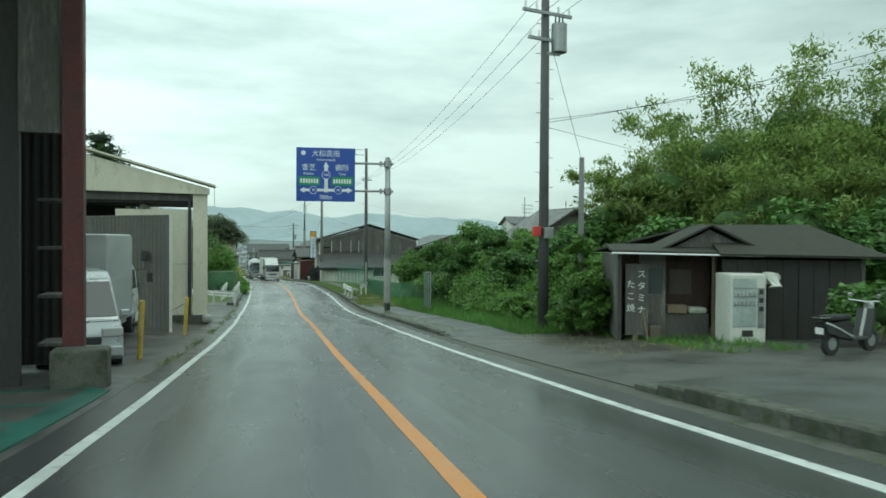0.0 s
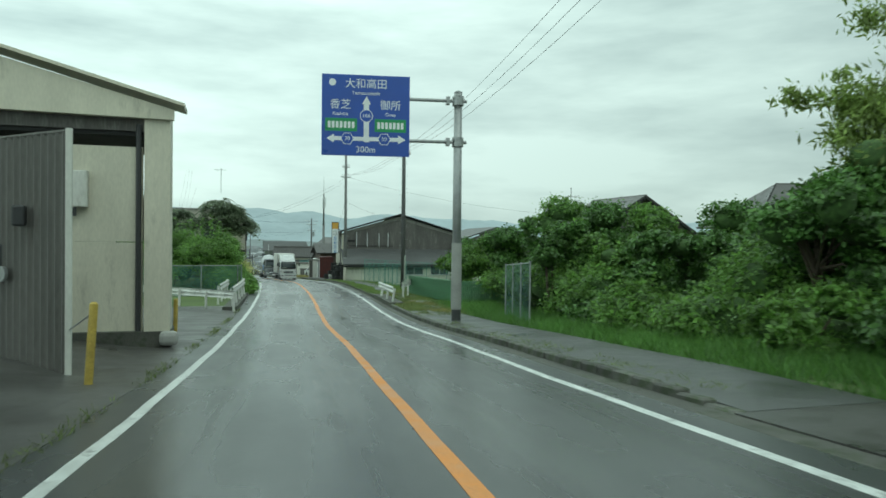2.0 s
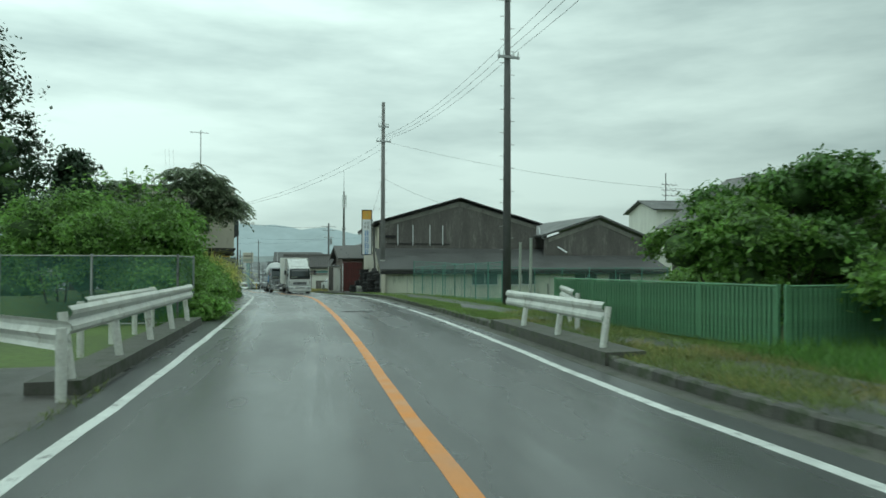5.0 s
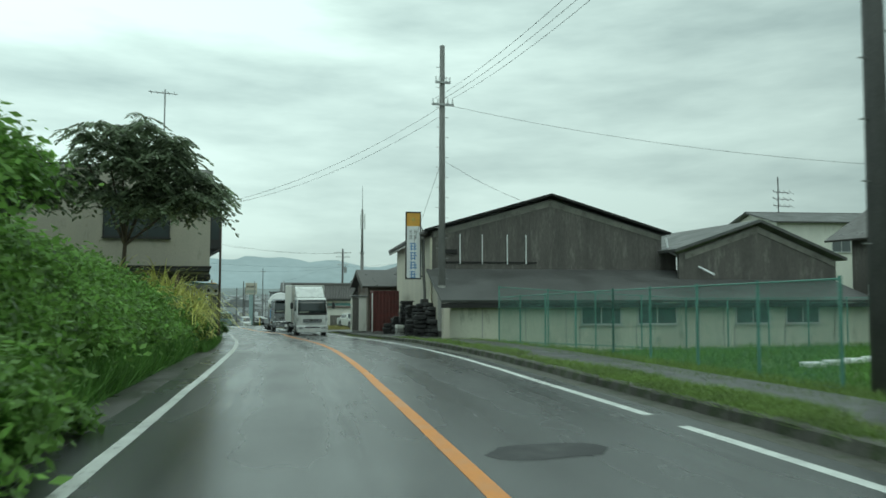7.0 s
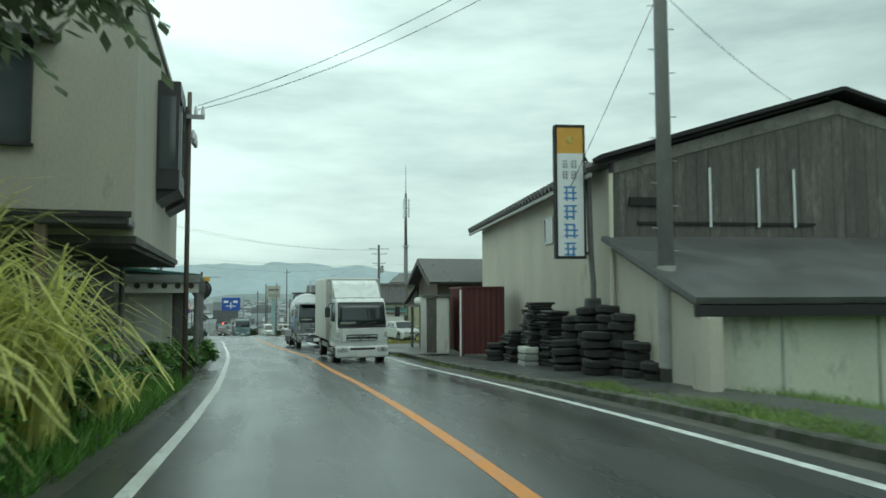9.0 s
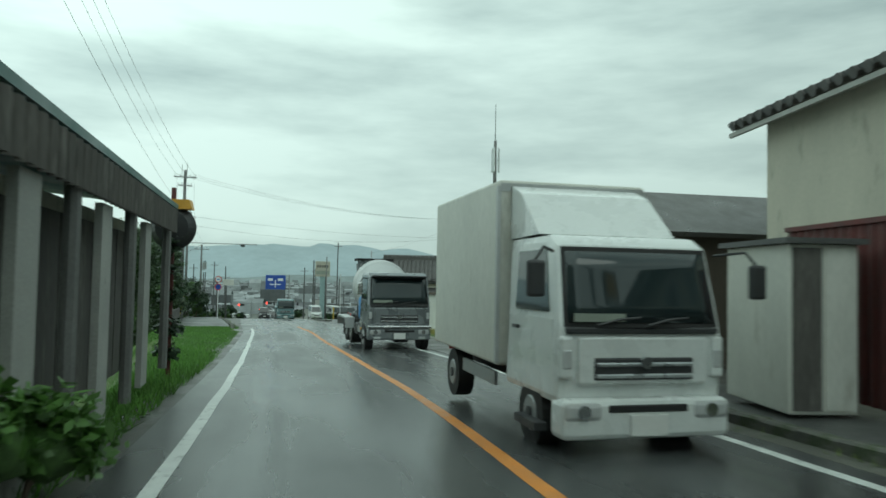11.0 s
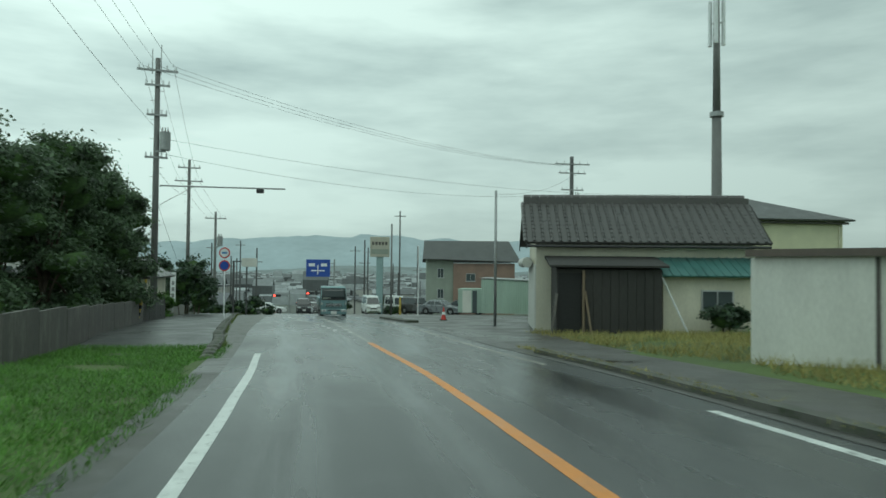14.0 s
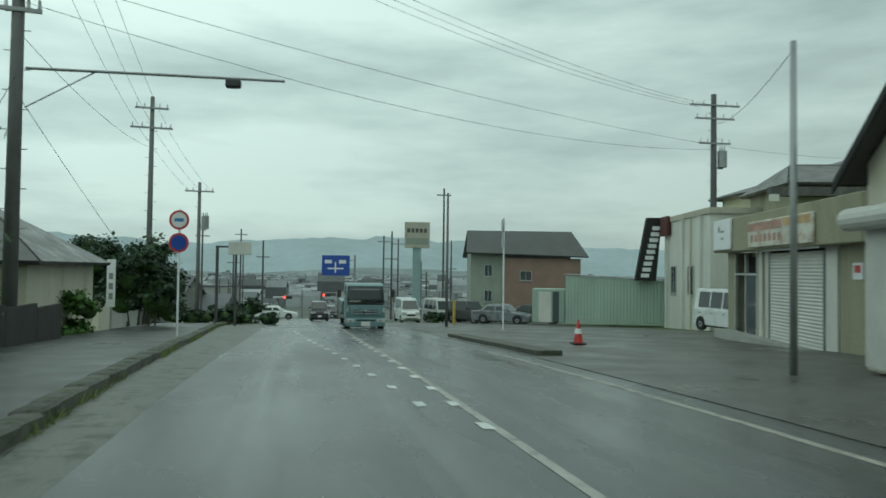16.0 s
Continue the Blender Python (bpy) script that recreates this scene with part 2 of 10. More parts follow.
M_CREAM = mat("cream_metal_siding", (0.60, 0.57, 0.46), 0.6, vary=0.12, scale=0.9, grain=25, bump=0.08, stain=(0.36, 0.34, 0.27), stain_at=0.6, stretch=(1, 1, 0.3))
M_CORR = mat("grey_corrugated_sheet", (0.125, 0.12, 0.11), 0.6, metal=0.2, vary=0.2, scale=0.8, grain=20, bump=0.1, stain=(0.10, 0.085, 0.07), stain_at=0.55, stretch=(1, 1, 0.25))
M_BEIGE = mat("beige_render_wall", (0.43, 0.41, 0.34), 0.8, vary=0.12, scale=0.7, grain=30, bump=0.15, stain=(0.26, 0.25, 0.2), stain_at=0.58, stretch=(1, 1, 0.35))
M_PALEBAND = mat("bleached_verge_boards", (0.19, 0.185, 0.165), 0.8, vary=0.3, scale=1.0, grain=22, bump=0.2, stain=(0.11, 0.105, 0.095), stain_at=0.52)
M_GREYWALL = mat("grey_green_plaster_wall", (0.50, 0.51, 0.43), 0.8, vary=0.14, scale=0.6, grain=30, bump=0.15, stain=(0.22, 0.23, 0.18), stain_at=0.56, stretch=(1, 1, 0.3))
M_DARKWOOD = mat("weathered_dark_boards", (0.098, 0.092, 0.085), 0.8, vary=0.3, scale=1.2, grain=22, bump=0.3, stain=(0.165, 0.158, 0.145), stain_at=0.53, stretch=(1, 1, 0.2))
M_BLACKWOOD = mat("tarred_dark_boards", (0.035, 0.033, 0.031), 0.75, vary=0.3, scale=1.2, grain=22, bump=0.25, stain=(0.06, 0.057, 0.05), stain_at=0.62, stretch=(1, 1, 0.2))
M_BROWN = mat("brown_corrugated_siding", (0.105, 0.085, 0.07), 0.7, vary=0.2, scale=1.0, grain=20, bump=0.15, stretch=(1, 1, 0.25))
M_DARKROOF = mat("dark_sheet_roof", (0.082, 0.084, 0.083), 0.5, vary=0.25, scale=0.8, grain=20, bump=0.15, stain=(0.10, 0.10, 0.095), stain_at=0.6)
M_HUTROOF = mat("mossy_dark_hut_roof", (0.04, 0.039, 0.032), 0.85, vary=0.3, scale=1.5, grain=18, bump=0.25, stain=(0.05, 0.058, 0.03), stain_at=0.55)
M_REDBROWN = mat("stained_red_brown_boards", (0.07, 0.042, 0.034), 0.75, vary=0.35, scale=1.5, grain=20, bump=0.25, stain=(0.035, 0.028, 0.024), stain_at=0.52, stretch=(1, 1, 0.3))
M_FADEPANE = mat("faded_display_pane", (0.36, 0.42, 0.40), 0.22, vary=0.15, scale=2.0, grain=12, bump=0.02, stain=(0.5, 0.53, 0.5), stain_at=0.55)
M_TILE = mat("grey_roof_tile", (0.075, 0.071, 0.068), 0.38, vary=0.2, scale=1.5, grain=25, bump=0.12, per_object=0.22, stain=(0.2, 0.2, 0.19), stain_at=0.66)
# Serves black parts, and voids whose darkness is put in the colour.
M_BLACK = mat("black_parts_and_unlit_voids", (0.02, 0.02, 0.02), 0.9, vary=0.3, scale=1, grain=15, bump=0.1)
M_RUBBER = mat("black_rubber", (0.022, 0.022, 0.022), 0.75, vary=0.2, scale=6, grain=50, bump=0.2)
M_PLASTIC = mat("dark_plastic", (0.035, 0.036, 0.038), 0.5, vary=0.15, scale=4, grain=40, bump=0.05)
M_PANELWHITE = mat("white_wall_panel", (0.60, 0.60, 0.55), 0.6, vary=0.12, scale=0.9, grain=25, bump=0.1, stain=(0.42, 0.41, 0.36), stain_at=0.6, stretch=(1, 1, 0.35))
M_YELLOWWALL = mat("pale_yellow_wall", (0.55, 0.54, 0.38), 0.75, vary=0.1, scale=0.6, grain=25, bump=0.1)
M_GREENFENCE = mat("green_painted_fence", (0.11, 0.24, 0.13), 0.5, vary=0.25, scale=1.5, grain=25, bump=0.08, stain=(0.08, 0.13, 0.08), stain_at=0.6)
M_NETDARK = mat("dark_green_wire_mesh", (0.07, 0.17, 0.145), 0.5, vary=0.15, scale=2, grain=20, bump=0)
M_GUTTER = mat("worn_gutter_concrete", (0.16, 0.16, 0.15), 0.6, vary=0.3, scale=1.2, grain=30, bump=0.2, stain=(0.07, 0.075, 0.06), stain_at=0.5)
M_WORN = mat("worn_white_paint", (0.34, 0.335, 0.31), 0.45, vary=0.2, scale=3, grain=40, bump=0.1, stain=(0.10, 0.10, 0.10), stain_at=0.52)
M_FADED = mat("faded_line_paint", (0.30, 0.285, 0.25), 0.45, vary=0.2, scale=2, grain=30, bump=0.1, stain=(0.09, 0.09, 0.09), stain_at=0.5)
M_TAR = mat("tar_patch", (0.03, 0.031, 0.033), 0.6, vary=0.25, scale=2, grain=50, bump=0.1)
M_NETGREEN = mat("green_wire_mesh", (0.10, 0.24, 0.20), 0.5, vary=0.15, scale=2, grain=20, bump=0)
M_SIGNBLUE = mat("blue_reflective_sign", (0.025, 0.075, 0.36), 0.4, vary=0.08, scale=1, grain=30, bump=0)
M_SIGNGREEN = mat("green_reflective_patch", (0.03, 0.26, 0.09), 0.4, vary=0.08, scale=1, grain=30, bump=0)
M_SIGNWHITE = mat("white_reflective_lettering", (0.75, 0.77, 0.78), 0.4, vary=0.05, scale=2, grain=30, bump=0)
M_ORANGE = mat("orange_sign_panel", (0.62, 0.33, 0.05), 0.45, vary=0.1, scale=2, grain=30, bump=0)
M_BLUEINK = mat("blue_sign_ink", (0.07, 0.22, 0.47), 0.45, vary=0.1, scale=2, grain=30, bump=0)
M_SHOPWALL = mat("aged_olive_beige_render", (0.30, 0.285, 0.20), 0.8, vary=0.2, scale=0.5, grain=30, bump=0.15, stain=(0.2, 0.19, 0.14), stain_at=0.55, stretch=(1, 1, 0.3))
M_FADEDBOARD = mat("faded_shop_board", (0.55, 0.53, 0.47), 0.6, vary=0.25, scale=1.2, grain=20, bump=0.05, stain=(0.42, 0.3, 0.22), stain_at=0.5)
M_FADEDRED = mat("faded_red_letters", (0.42, 0.25, 0.2), 0.65, vary=0.35, scale=2.0, grain=20, bump=0.05)
M_FADEDORANGE = mat("faded_orange_paint", (0.48, 0.33, 0.17), 0.65, vary=0.3, scale=2.0, grain=20, bump=0.05)
M_GREYINK = mat("faded_grey_ink", (0.25, 0.26, 0.26), 0.5, vary=0.1, scale=3, grain=30, bump=0)
M_RED = mat("red_paint", (0.5, 0.045, 0.035), 0.45, vary=0.1, scale=2, grain=30, bump=0)
M_SILVER = mat("silver_car_paint", (0.42, 0.44, 0.45), 0.32, metal=0.55, vary=0.06, scale=2, grain=30, bump=0, coat=0.5)
M_WHITECAR = mat("white_car_paint", (0.66, 0.68, 0.67), 0.3, vary=0.06, scale=2, grain=30, bump=0, coat=0.5)
M_DIRTYWHITE = mat("faded_white_car_paint", (0.48, 0.49, 0.47), 0.4, vary=0.12, scale=2, grain=30, bump=0, stain=(0.3, 0.3, 0.27), stain_at=0.6, coat=0.3)
M_BLACKCAR = mat("black_car_paint", (0.016, 0.017, 0.019), 0.2, vary=0.1, scale=2, grain=30, bump=0, coat=0.6)
M_GREYCAB = mat("grey_truck_paint", (0.19, 0.205, 0.215), 0.3, metal=0.3, vary=0.06, scale=2, grain=30, bump=0, coat=0.5)
M_PALETEAL = mat("pale_teal_steel", (0.26, 0.36, 0.36), 0.5, vary=0.12, scale=1.5, grain=20, bump=0.05)
M_TEALCAB = mat("teal_truck_paint", (0.155, 0.255, 0.265), 0.35, vary=0.08, scale=2, grain=30, bump=0, coat=0.4)
M_CHROME = mat("chrome_trim", (0.6, 0.61, 0.62), 0.18, metal=1.0, vary=0.05, scale=4, grain=30, bump=0)
M_ALU = mat("aluminium_panels", (0.48, 0.49, 0.49), 0.45, metal=0.5, vary=0.1, scale=1.5, grain=25, bump=0.05, stain=(0.3, 0.3, 0.29), stain_at=0.62)
M_GLASS = glass_mat("car_glass", (0.02, 0.03, 0.032))
M_WINDOW = glass_mat("window_glass", (0.07, 0.085, 0.09), 0.08)
M_HEADLAMP = glass_mat("headlamp_glass", (0.45, 0.46, 0.46), 0.1)
M_REDLAMP = mat("lit_red_signal", (0.9, 0.06, 0.04), 0.4, vary=0.02, bump=0, emit=5.0)
M_PLATE = mat("white_number_plate", (0.7, 0.7, 0.68), 0.5, vary=0.05, bump=0)
M_PLATE_YELLOW = mat("yellow_number_plate", (0.6, 0.5, 0.06), 0.5, vary=0.05, bump=0)
M_BRICK = mat("terracotta_siding", (0.25, 0.17, 0.135), 0.75, vary=0.15, scale=1, grain=20, bump=0.1)
M_SAGE = mat("grey_green_house_wall", (0.28, 0.31, 0.265), 0.7, vary=0.12, scale=0.8, grain=20, bump=0.05)
M_MINT = mat("mint_sheet_wall", (0.33, 0.42, 0.355), 0.6, vary=0.12, scale=0.8, grain=20, bump=0.05, stretch=(1, 1, 0.3))
M_TEALROOF = mat("teal_metal_roof", (0.06, 0.15, 0.14), 0.45, vary=0.15, scale=1, grain=20, bump=0.05)
M_GREENMAT = mat("green_floor_coating", (0.02, 0.11, 0.085), 0.5, vary=0.3, scale=1.0, grain=25, bump=0.1, stain=(0.05, 0.07, 0.06), stain_at=0.6)
M_WOOD = mat("bare_timber", (0.2, 0.15, 0.1), 0.75, vary=0.25, scale=2, grain=25, bump=0.25, stretch=(1, 1, 0.2))
M_SHUTTER = mat("white_roller_shutter", (0.55, 0.55, 0.51), 0.5, vary=0.1, scale=1.2, grain=25, bump=0.05, stain=(0.4, 0.39, 0.35), stain_at=0.62)
# Distance haze is put into these two by bluish colour and glow.
M_MOUNTAIN = mat("hazed_far_hillside", (0.205, 0.255, 0.27), 1.0, vary=0.10, scale=0.004, grain=0.02, bump=0, emit=0.55)
M_RIDGE = mat("hazed_wooded_ridge", (0.135, 0.165, 0.165), 1.0, vary=0.2, scale=0.01, grain=0.06, bump=0, emit=0.4)
M_TOWNWALL = mat("far_house_wall", (0.30, 0.30, 0.28), 0.8, vary=0.12, scale=0.3, grain=4, bump=0, per_object=0.45)
M_TOWNROOF = mat("far_house_roof", (0.12, 0.125, 0.135), 0.6, vary=0.15, scale=0.3, grain=4, bump=0, per_object=0.45)
M_TOWNGROUND = mat("town_ground", (0.11, 0.12, 0.105), 0.9, vary=0.35, scale=0.03, grain=0.3, bump=0, stain=(0.06, 0.085, 0.045), stain_at=0.55)
M_TOWNMASS = mat("far_town_walls_and_roofs", (0.23, 0.245, 0.25), 0.8, vary=0.2, scale=0.05, grain=0.5, bump=0, island=0.65)
M_WIRE = mat("black_cable", (0.03, 0.03, 0.03), 0.6, vary=0.1, bump=0)

# ---------- the road's line and height, every 7 m from y = -6 ----------
ROAD_X = [0.62, 1.28, 1.95, 2.56, 3.19, 3.76, 4.23, 4.77, 5.31, 5.75, 6.13, 6.42, 6.57, 6.46, 6.16, 5.78, 5.28, 4.71, 4.11, 3.5, 2.64, 1.73, 0.91, 0.09, -0.72]
ROAD_Z = [0.6, -0.03, -0.63, -1.17, -1.66, -2.08, -2.49, -2.75, -2.85, -2.96, -3.11, -3.28, -3.53, -3.83, -4.14, -4.38, -4.72, -5.04, -5.34, -5.58, -5.85, -6.06, -6.35, -6.72, -7.08]


def along(nodes, y):
    """Smooth value on the evenly spaced nodes; runs on straight past both ends."""
    u = (y + 6) / 7
    if u < 1:
        return nodes[1] + (u - 1) * (nodes[2] - nodes[1])
    if u > 23:
        return nodes[23] + (u - 23) * (nodes[23] - nodes[21]) / 2
    i = min(int(u), 22)
    f = u - i
    a, b, c, d = nodes[i - 1], nodes[i], nodes[i + 1], nodes[i + 2]
    return b + 0.5 * f * (c - a + f * (2 * a - 5 * b + 4 * c - d + f * (3 * (b - c) + d - a)))


def rx(y):
    return along(ROAD_X, y)


def rz(y):
    if y <= 165:
        return along(ROAD_Z, y)
    far = along(ROAD_Z, 165)
    s = min(y, 420) - 165
    return far - 0.060 * s - 0.00006 * s * s - 0.012 * max(0, min(y, 900) - 420)


def smooth(a, b, v):
    t = max(0.0, min(1.0, (v - a) / (b - a)))
    return t * t * (3 - 2 * t)


def gz(x, y):
    """Height of the natural ground: level with the road beside it, a bank down on the left before the crossing."""
    o = x - rx(y)
    z = rz(y)
    if o < 0:
        edge = 3.8 + 1.0 * smooth(100, 113, y) + 3.1 * smooth(113, 128, y) + 1.2 * smooth(140, 150, y)
        run = 4.2 - 1.4 * smooth(118, 128, y) + 4.5 * smooth(138, 150, y)
        z -= 2.3 * smooth(92, 102, y) * smooth(edge, edge + run, -o)
        z += 0.25 * smooth(18, 22, y) * (1 - smooth(34, 40, y)) * smooth(4.4, 6.5, -o)
        z += 0.5 * smooth(57, 62, y) * (1 - smooth(78, 84, y)) * smooth(4.0, 6.0, -o)
    else:
        z -= 0.5 * smooth(6.4, 9.0, o) * smooth(57, 62, y) * (1 - smooth(84, 87, y))
        z += 0.15 * smooth(120, 126, y) * (1 - smooth(134, 139, y)) * smooth(5.0, 8.0, o)
    return z


# ---------- mesh helpers ----------
def part(name, bm, material, parent=None, label="", smooth_it=False):
    me = bpy.data.meshes.new(name)
    bm.to_mesh(me)
    bm.free()
    me.materials.append(material)
    if smooth_it:
        for p in me.polygons:
            p.use_smooth = True
    ob = new(name, me)
    if parent:
        ob.parent = parent
    if label:
        ob["label"] = label
    return ob


def thing(name, at, label, category, group="", kind="", turn=0.0):
    ob = new(name)
    ob.matrix_world = pose(*at, 0, 0, turn)
    return tagged(ob, label, category, group, kind)


def box(bm, x0, x1, y0, y1, z0, z1, m=None):
    vs = [bm.verts.new((x, y, z)) for z in (z0, z1) for y in (y0, y1) for x in (x0, x1)]
    fs = [bm.faces.new([vs[i] for i in f]) for f in ((0, 2, 3, 1), (4, 5, 7, 6), (0, 1, 5, 4), (2, 6, 7, 3), (0, 4, 6, 2), (1, 3, 7, 5))]
    if m:
        bmesh.ops.transform(bm, matrix=m, verts=vs)
    return vs


def soft_box(x0, x1, y0, y1, z0, z1, r=0.02, seg=2):
    bm = bmesh.new()
    box(bm, x0, x1, y0, y1, z0, z1)
    bmesh.ops.bevel(bm, geom=bm.edges[:], offset=r, segments=seg, affect="EDGES", profile=0.5)
    return bm


def boxes(*rows):
    bm = bmesh.new()
    for r in rows:
        box(bm, *r)
    return bm


def tube(bm, pts, r, sides=8, r1=None):
    """A round bar along pts, tapering from r to r1."""
    pts = [Vector(p) for p in pts]
    rings, r1 = [], r if r1 is None else r1
    for i, p in enumerate(pts):
        d = (pts[min(i + 1, len(pts) - 1)] - pts[max(i - 1, 0)]).normalized()
        a = d.cross(Vector((0, 0, 1)) if abs(d.z) < 0.9 else Vector((1, 0, 0))).normalized()
        b = d.cross(a)
        rad = r + (r1 - r) * i / max(1, len(pts) - 1)
        rings.append([bm.verts.new(p + rad * (math.cos(2 * math.pi * k / sides) * a + math.sin(2 * math.pi * k / sides) * b)) for k in range(sides)])
    for u, v in zip(rings, rings[1:]):
        for k in range(sides):
            bm.faces.new((u[k], u[(k + 1) % sides], v[(k + 1) % sides], v[k]))
    bm.faces.new(rings[0][::-1])
    bm.faces.new(rings[-1])


def bar(pts, r, sides=8, r1=None):
    bm = bmesh.new()
    tube(bm, pts, r, sides, r1)
    return bm


def prism(profile, a0, a1, axis="x"):
    """A closed outline pushed from a0 to a1 along an axis. profile: (y, z) for x, (x, z) for y, (x, y) for z."""
    bm = bmesh.new()

    def at(p, a):
        return (a, p[0], p[1]) if axis == "x" else (p[0], a, p[1]) if axis == "y" else (p[0], p[1], a)

    u, v = [bm.verts.new(at(p, a0)) for p in profile], [bm.verts.new(at(p, a1)) for p in profile]
    bm.faces.new(u)
    bm.faces.new(v[::-1])
    for k in range(len(profile)):
        j = (k + 1) % len(profile)
        bm.faces.new((u[j], u[k], v[k], v[j]))
    bmesh.ops.recalc_face_normals(bm, faces=bm.faces[:])
    return bm


def sheet_wave(p0, p1, z0, z1, pitch=0.076, depth=0.018, thick=0.004, z1b=None, square=False):
    """A standing corrugated sheet from p0 to p1 (x, y), from z0 up to z1 (z1b at the far end)."""
    bm = bmesh.new()
    a, b = Vector((*p0, 0)), Vector((*p1, 0))
    d = b - a
    n = Vector((-d.y, d.x, 0)).normalized()
    count = max(2, int(d.length / (pitch / 4)))
    z1b = z1 if z1b is None else z1b
    prev = None
    for i in range(count + 1):
        w = math.sin(i * math.pi / 2 + 0.4)
        w = (1 if w > 0 else -1) if square else w
        p = a + d * (i / count) + n * depth * w
        top = z1 + (z1b - z1) * i / count
        q = [bm.verts.new((p.x, p.y, z)) for z in (z0, top)]
        if prev:
            bm.faces.new((prev[0], q[0], q[1], prev[1]))
        prev = q
    r = bmesh.ops.extrude_face_region(bm, geom=bm.faces[:])
    bmesh.ops.translate(bm, vec=n * thick, verts=[e for e in r["geom"] if isinstance(e, bmesh.types.BMVert)])
    bmesh.ops.recalc_face_normals(bm, faces=bm.faces[:])
    return bm


def slab(corners, thick):
    """A flat piece with four (or more) top corners, thickened downwards along its normal."""
    bm = bmesh.new()
    f = bm.faces.new([bm.verts.new(c) for c in corners])
    f.normal_update()
    n = f.normal if f.normal.z > 0 else -f.normal
    r = bmesh.ops.extrude_face_region(bm, geom=[f])
    bmesh.ops.translate(bm, vec=-n * thick, verts=[e for e in r["geom"] if isinstance(e, bmesh.types.BMVert)])
    bmesh.ops.recalc_face_normals(bm, faces=bm.faces[:])
    return bm


def quads_object(name, verts, material, parent=None, label=""):
    """Many separate quads at once: verts is (n, 4, 3)."""
    me = bpy.data.meshes.new(name)
    n = len(verts)
    me.vertices.add(4 * n)
    me.vertices.foreach_set("co", verts.astype(np.float32).ravel())
    me.loops.add(4 * n)
    me.loops.foreach_set("vertex_index", np.arange(4 * n, dtype=np.int32))
    me.polygons.add(n)
    me.polygons.foreach_set("loop_start", np.arange(0, 4 * n, 4, dtype=np.int32))
    me.update(calc_edges=True)
    me.materials.append(material)
    ob = new(name, me)
    if parent:
        ob.parent = parent
    if label:
        ob["label"] = label
    return ob


def ribbon(name, y0, y1, o0, o1, dz, thick, material, step=1.0, parent=None, kind="structure", label="", category="", wob=0.0):
    """A strip that follows the road between two offsets from its middle (numbers or functions of y)."""
    f0, f1 = (o0 if callable(o0) else lambda y: o0), (o1 if callable(o1) else lambda y: o1)
    lift = dz if callable(dz) else lambda y: dz
    bm = bmesh.new()
    n = max(1, int(math.ceil((y1 - y0) / step)))
    prev = None
    for i in range(n + 1):
        y = y0 + (y1 - y0) * i / n
        w = wob * (noise.noise((0, y * 0.5, 3.3)) if wob else 0)
        row = []
        for o in (f0(y) + w, f1(y) + w):
            x = rx(y) + o
            row += [bm.verts.new((x, y, rz(y) + lift(y))), bm.verts.new((x, y, rz(y) + lift(y) - thick))]
        if prev:
            bm.faces.new((prev[0], prev[2], row[2], row[0]))
            bm.faces.new((prev[1], row[1], row[3], prev[3]))
            bm.faces.new((prev[0], row[0], row[1], prev[1]))
            bm.faces.new((prev[2], prev[3], row[3], row[2]))
        else:
            bm.faces.new((row[0], row[1], row[3], row[2]))
        prev = row
    bm.faces.new((prev[0], prev[2], prev[3], prev[1]))
    bmesh.ops.recalc_face_normals(bm, faces=bm.faces[:])
    ob = part(name, bm, material, parent)
    if not parent:
        tagged(ob, label, category, "", kind)
    return ob


def words(body, size, material, m, parent, name="lettering", depth=0.004, align="CENTER"):
    """Letters in the built-in font, as a thin mesh standing in the x-z plane and facing -y before m."""
    c = bpy.data.curves.new(name, "FONT")
    c.body, c.size, c.align_x, c.align_y, c.extrude = body, size, align, "CENTER", depth / 2
    c.resolution_u = 3
    o = bpy.data.objects.new(name, c)
    scene.collection.objects.link(o)
    dg = bpy.context.evaluated_depsgraph_get()
    me = bpy.data.meshes.new_from_object(o.evaluated_get(dg))
    bpy.data.objects.remove(o)
    me.transform(m @ pose(0, 0, 0, 90, 0, 0))
    me.materials.clear()
    me.materials.append(material)
    ob = new(name, me)
    ob.parent = parent
    return ob


# ---------- ground and road ----------
xs = [-420, -300, -200, -140, -100, -75, -55, -42, -33, -27, -22, -18, -15, -12.5, -10.5, -9, -8, -7, -6.2, -5.4, -4.7, -4.1, -3.6, -3.2, 0, 2.8, 3.4, 4, 4.8, 5.6, 6.6, 8, 10, 13, 17, 22, 28, 36, 48, 65, 90, 130, 190, 280, 420]
ys = [-60, -40, -25] + [-15 + 1.5 * i for i in range(140)] + [200, 212, 226, 242, 260, 280, 305, 335, 370, 410, 460, 520, 600, 700, 820, 1000, 1300, 1800, 2600, 3600]
bm = bmesh.new()
rows = []
for y in ys:
    grow = 1 + max(0, y - 150) / 300
    row = []
    for o in xs:
        oo = o * grow
        under = (-0.09 if -3.5 < o < 3.3 else -0.03) - 1.2 * smooth(186, 200, y)
        x = rx(y) + oo
        row.append(bm.verts.new((x, y, gz(x, y) + under + (0 if abs(o) < 7 else 0.12 * noise.noise((x * 0.15, y * 0.15, 0))))))
    rows.append(row)
for a, b in zip(rows, rows[1:]):
    for i in range(len(xs) - 1):
        bm.faces.new((a[i], a[i + 1], b[i + 1], b[i]))
ground = tagged(part("ground", bm, M_GROUND, smooth_it=True), "uneven grassy ground falling gently towards the town", "ground", kind="structure")

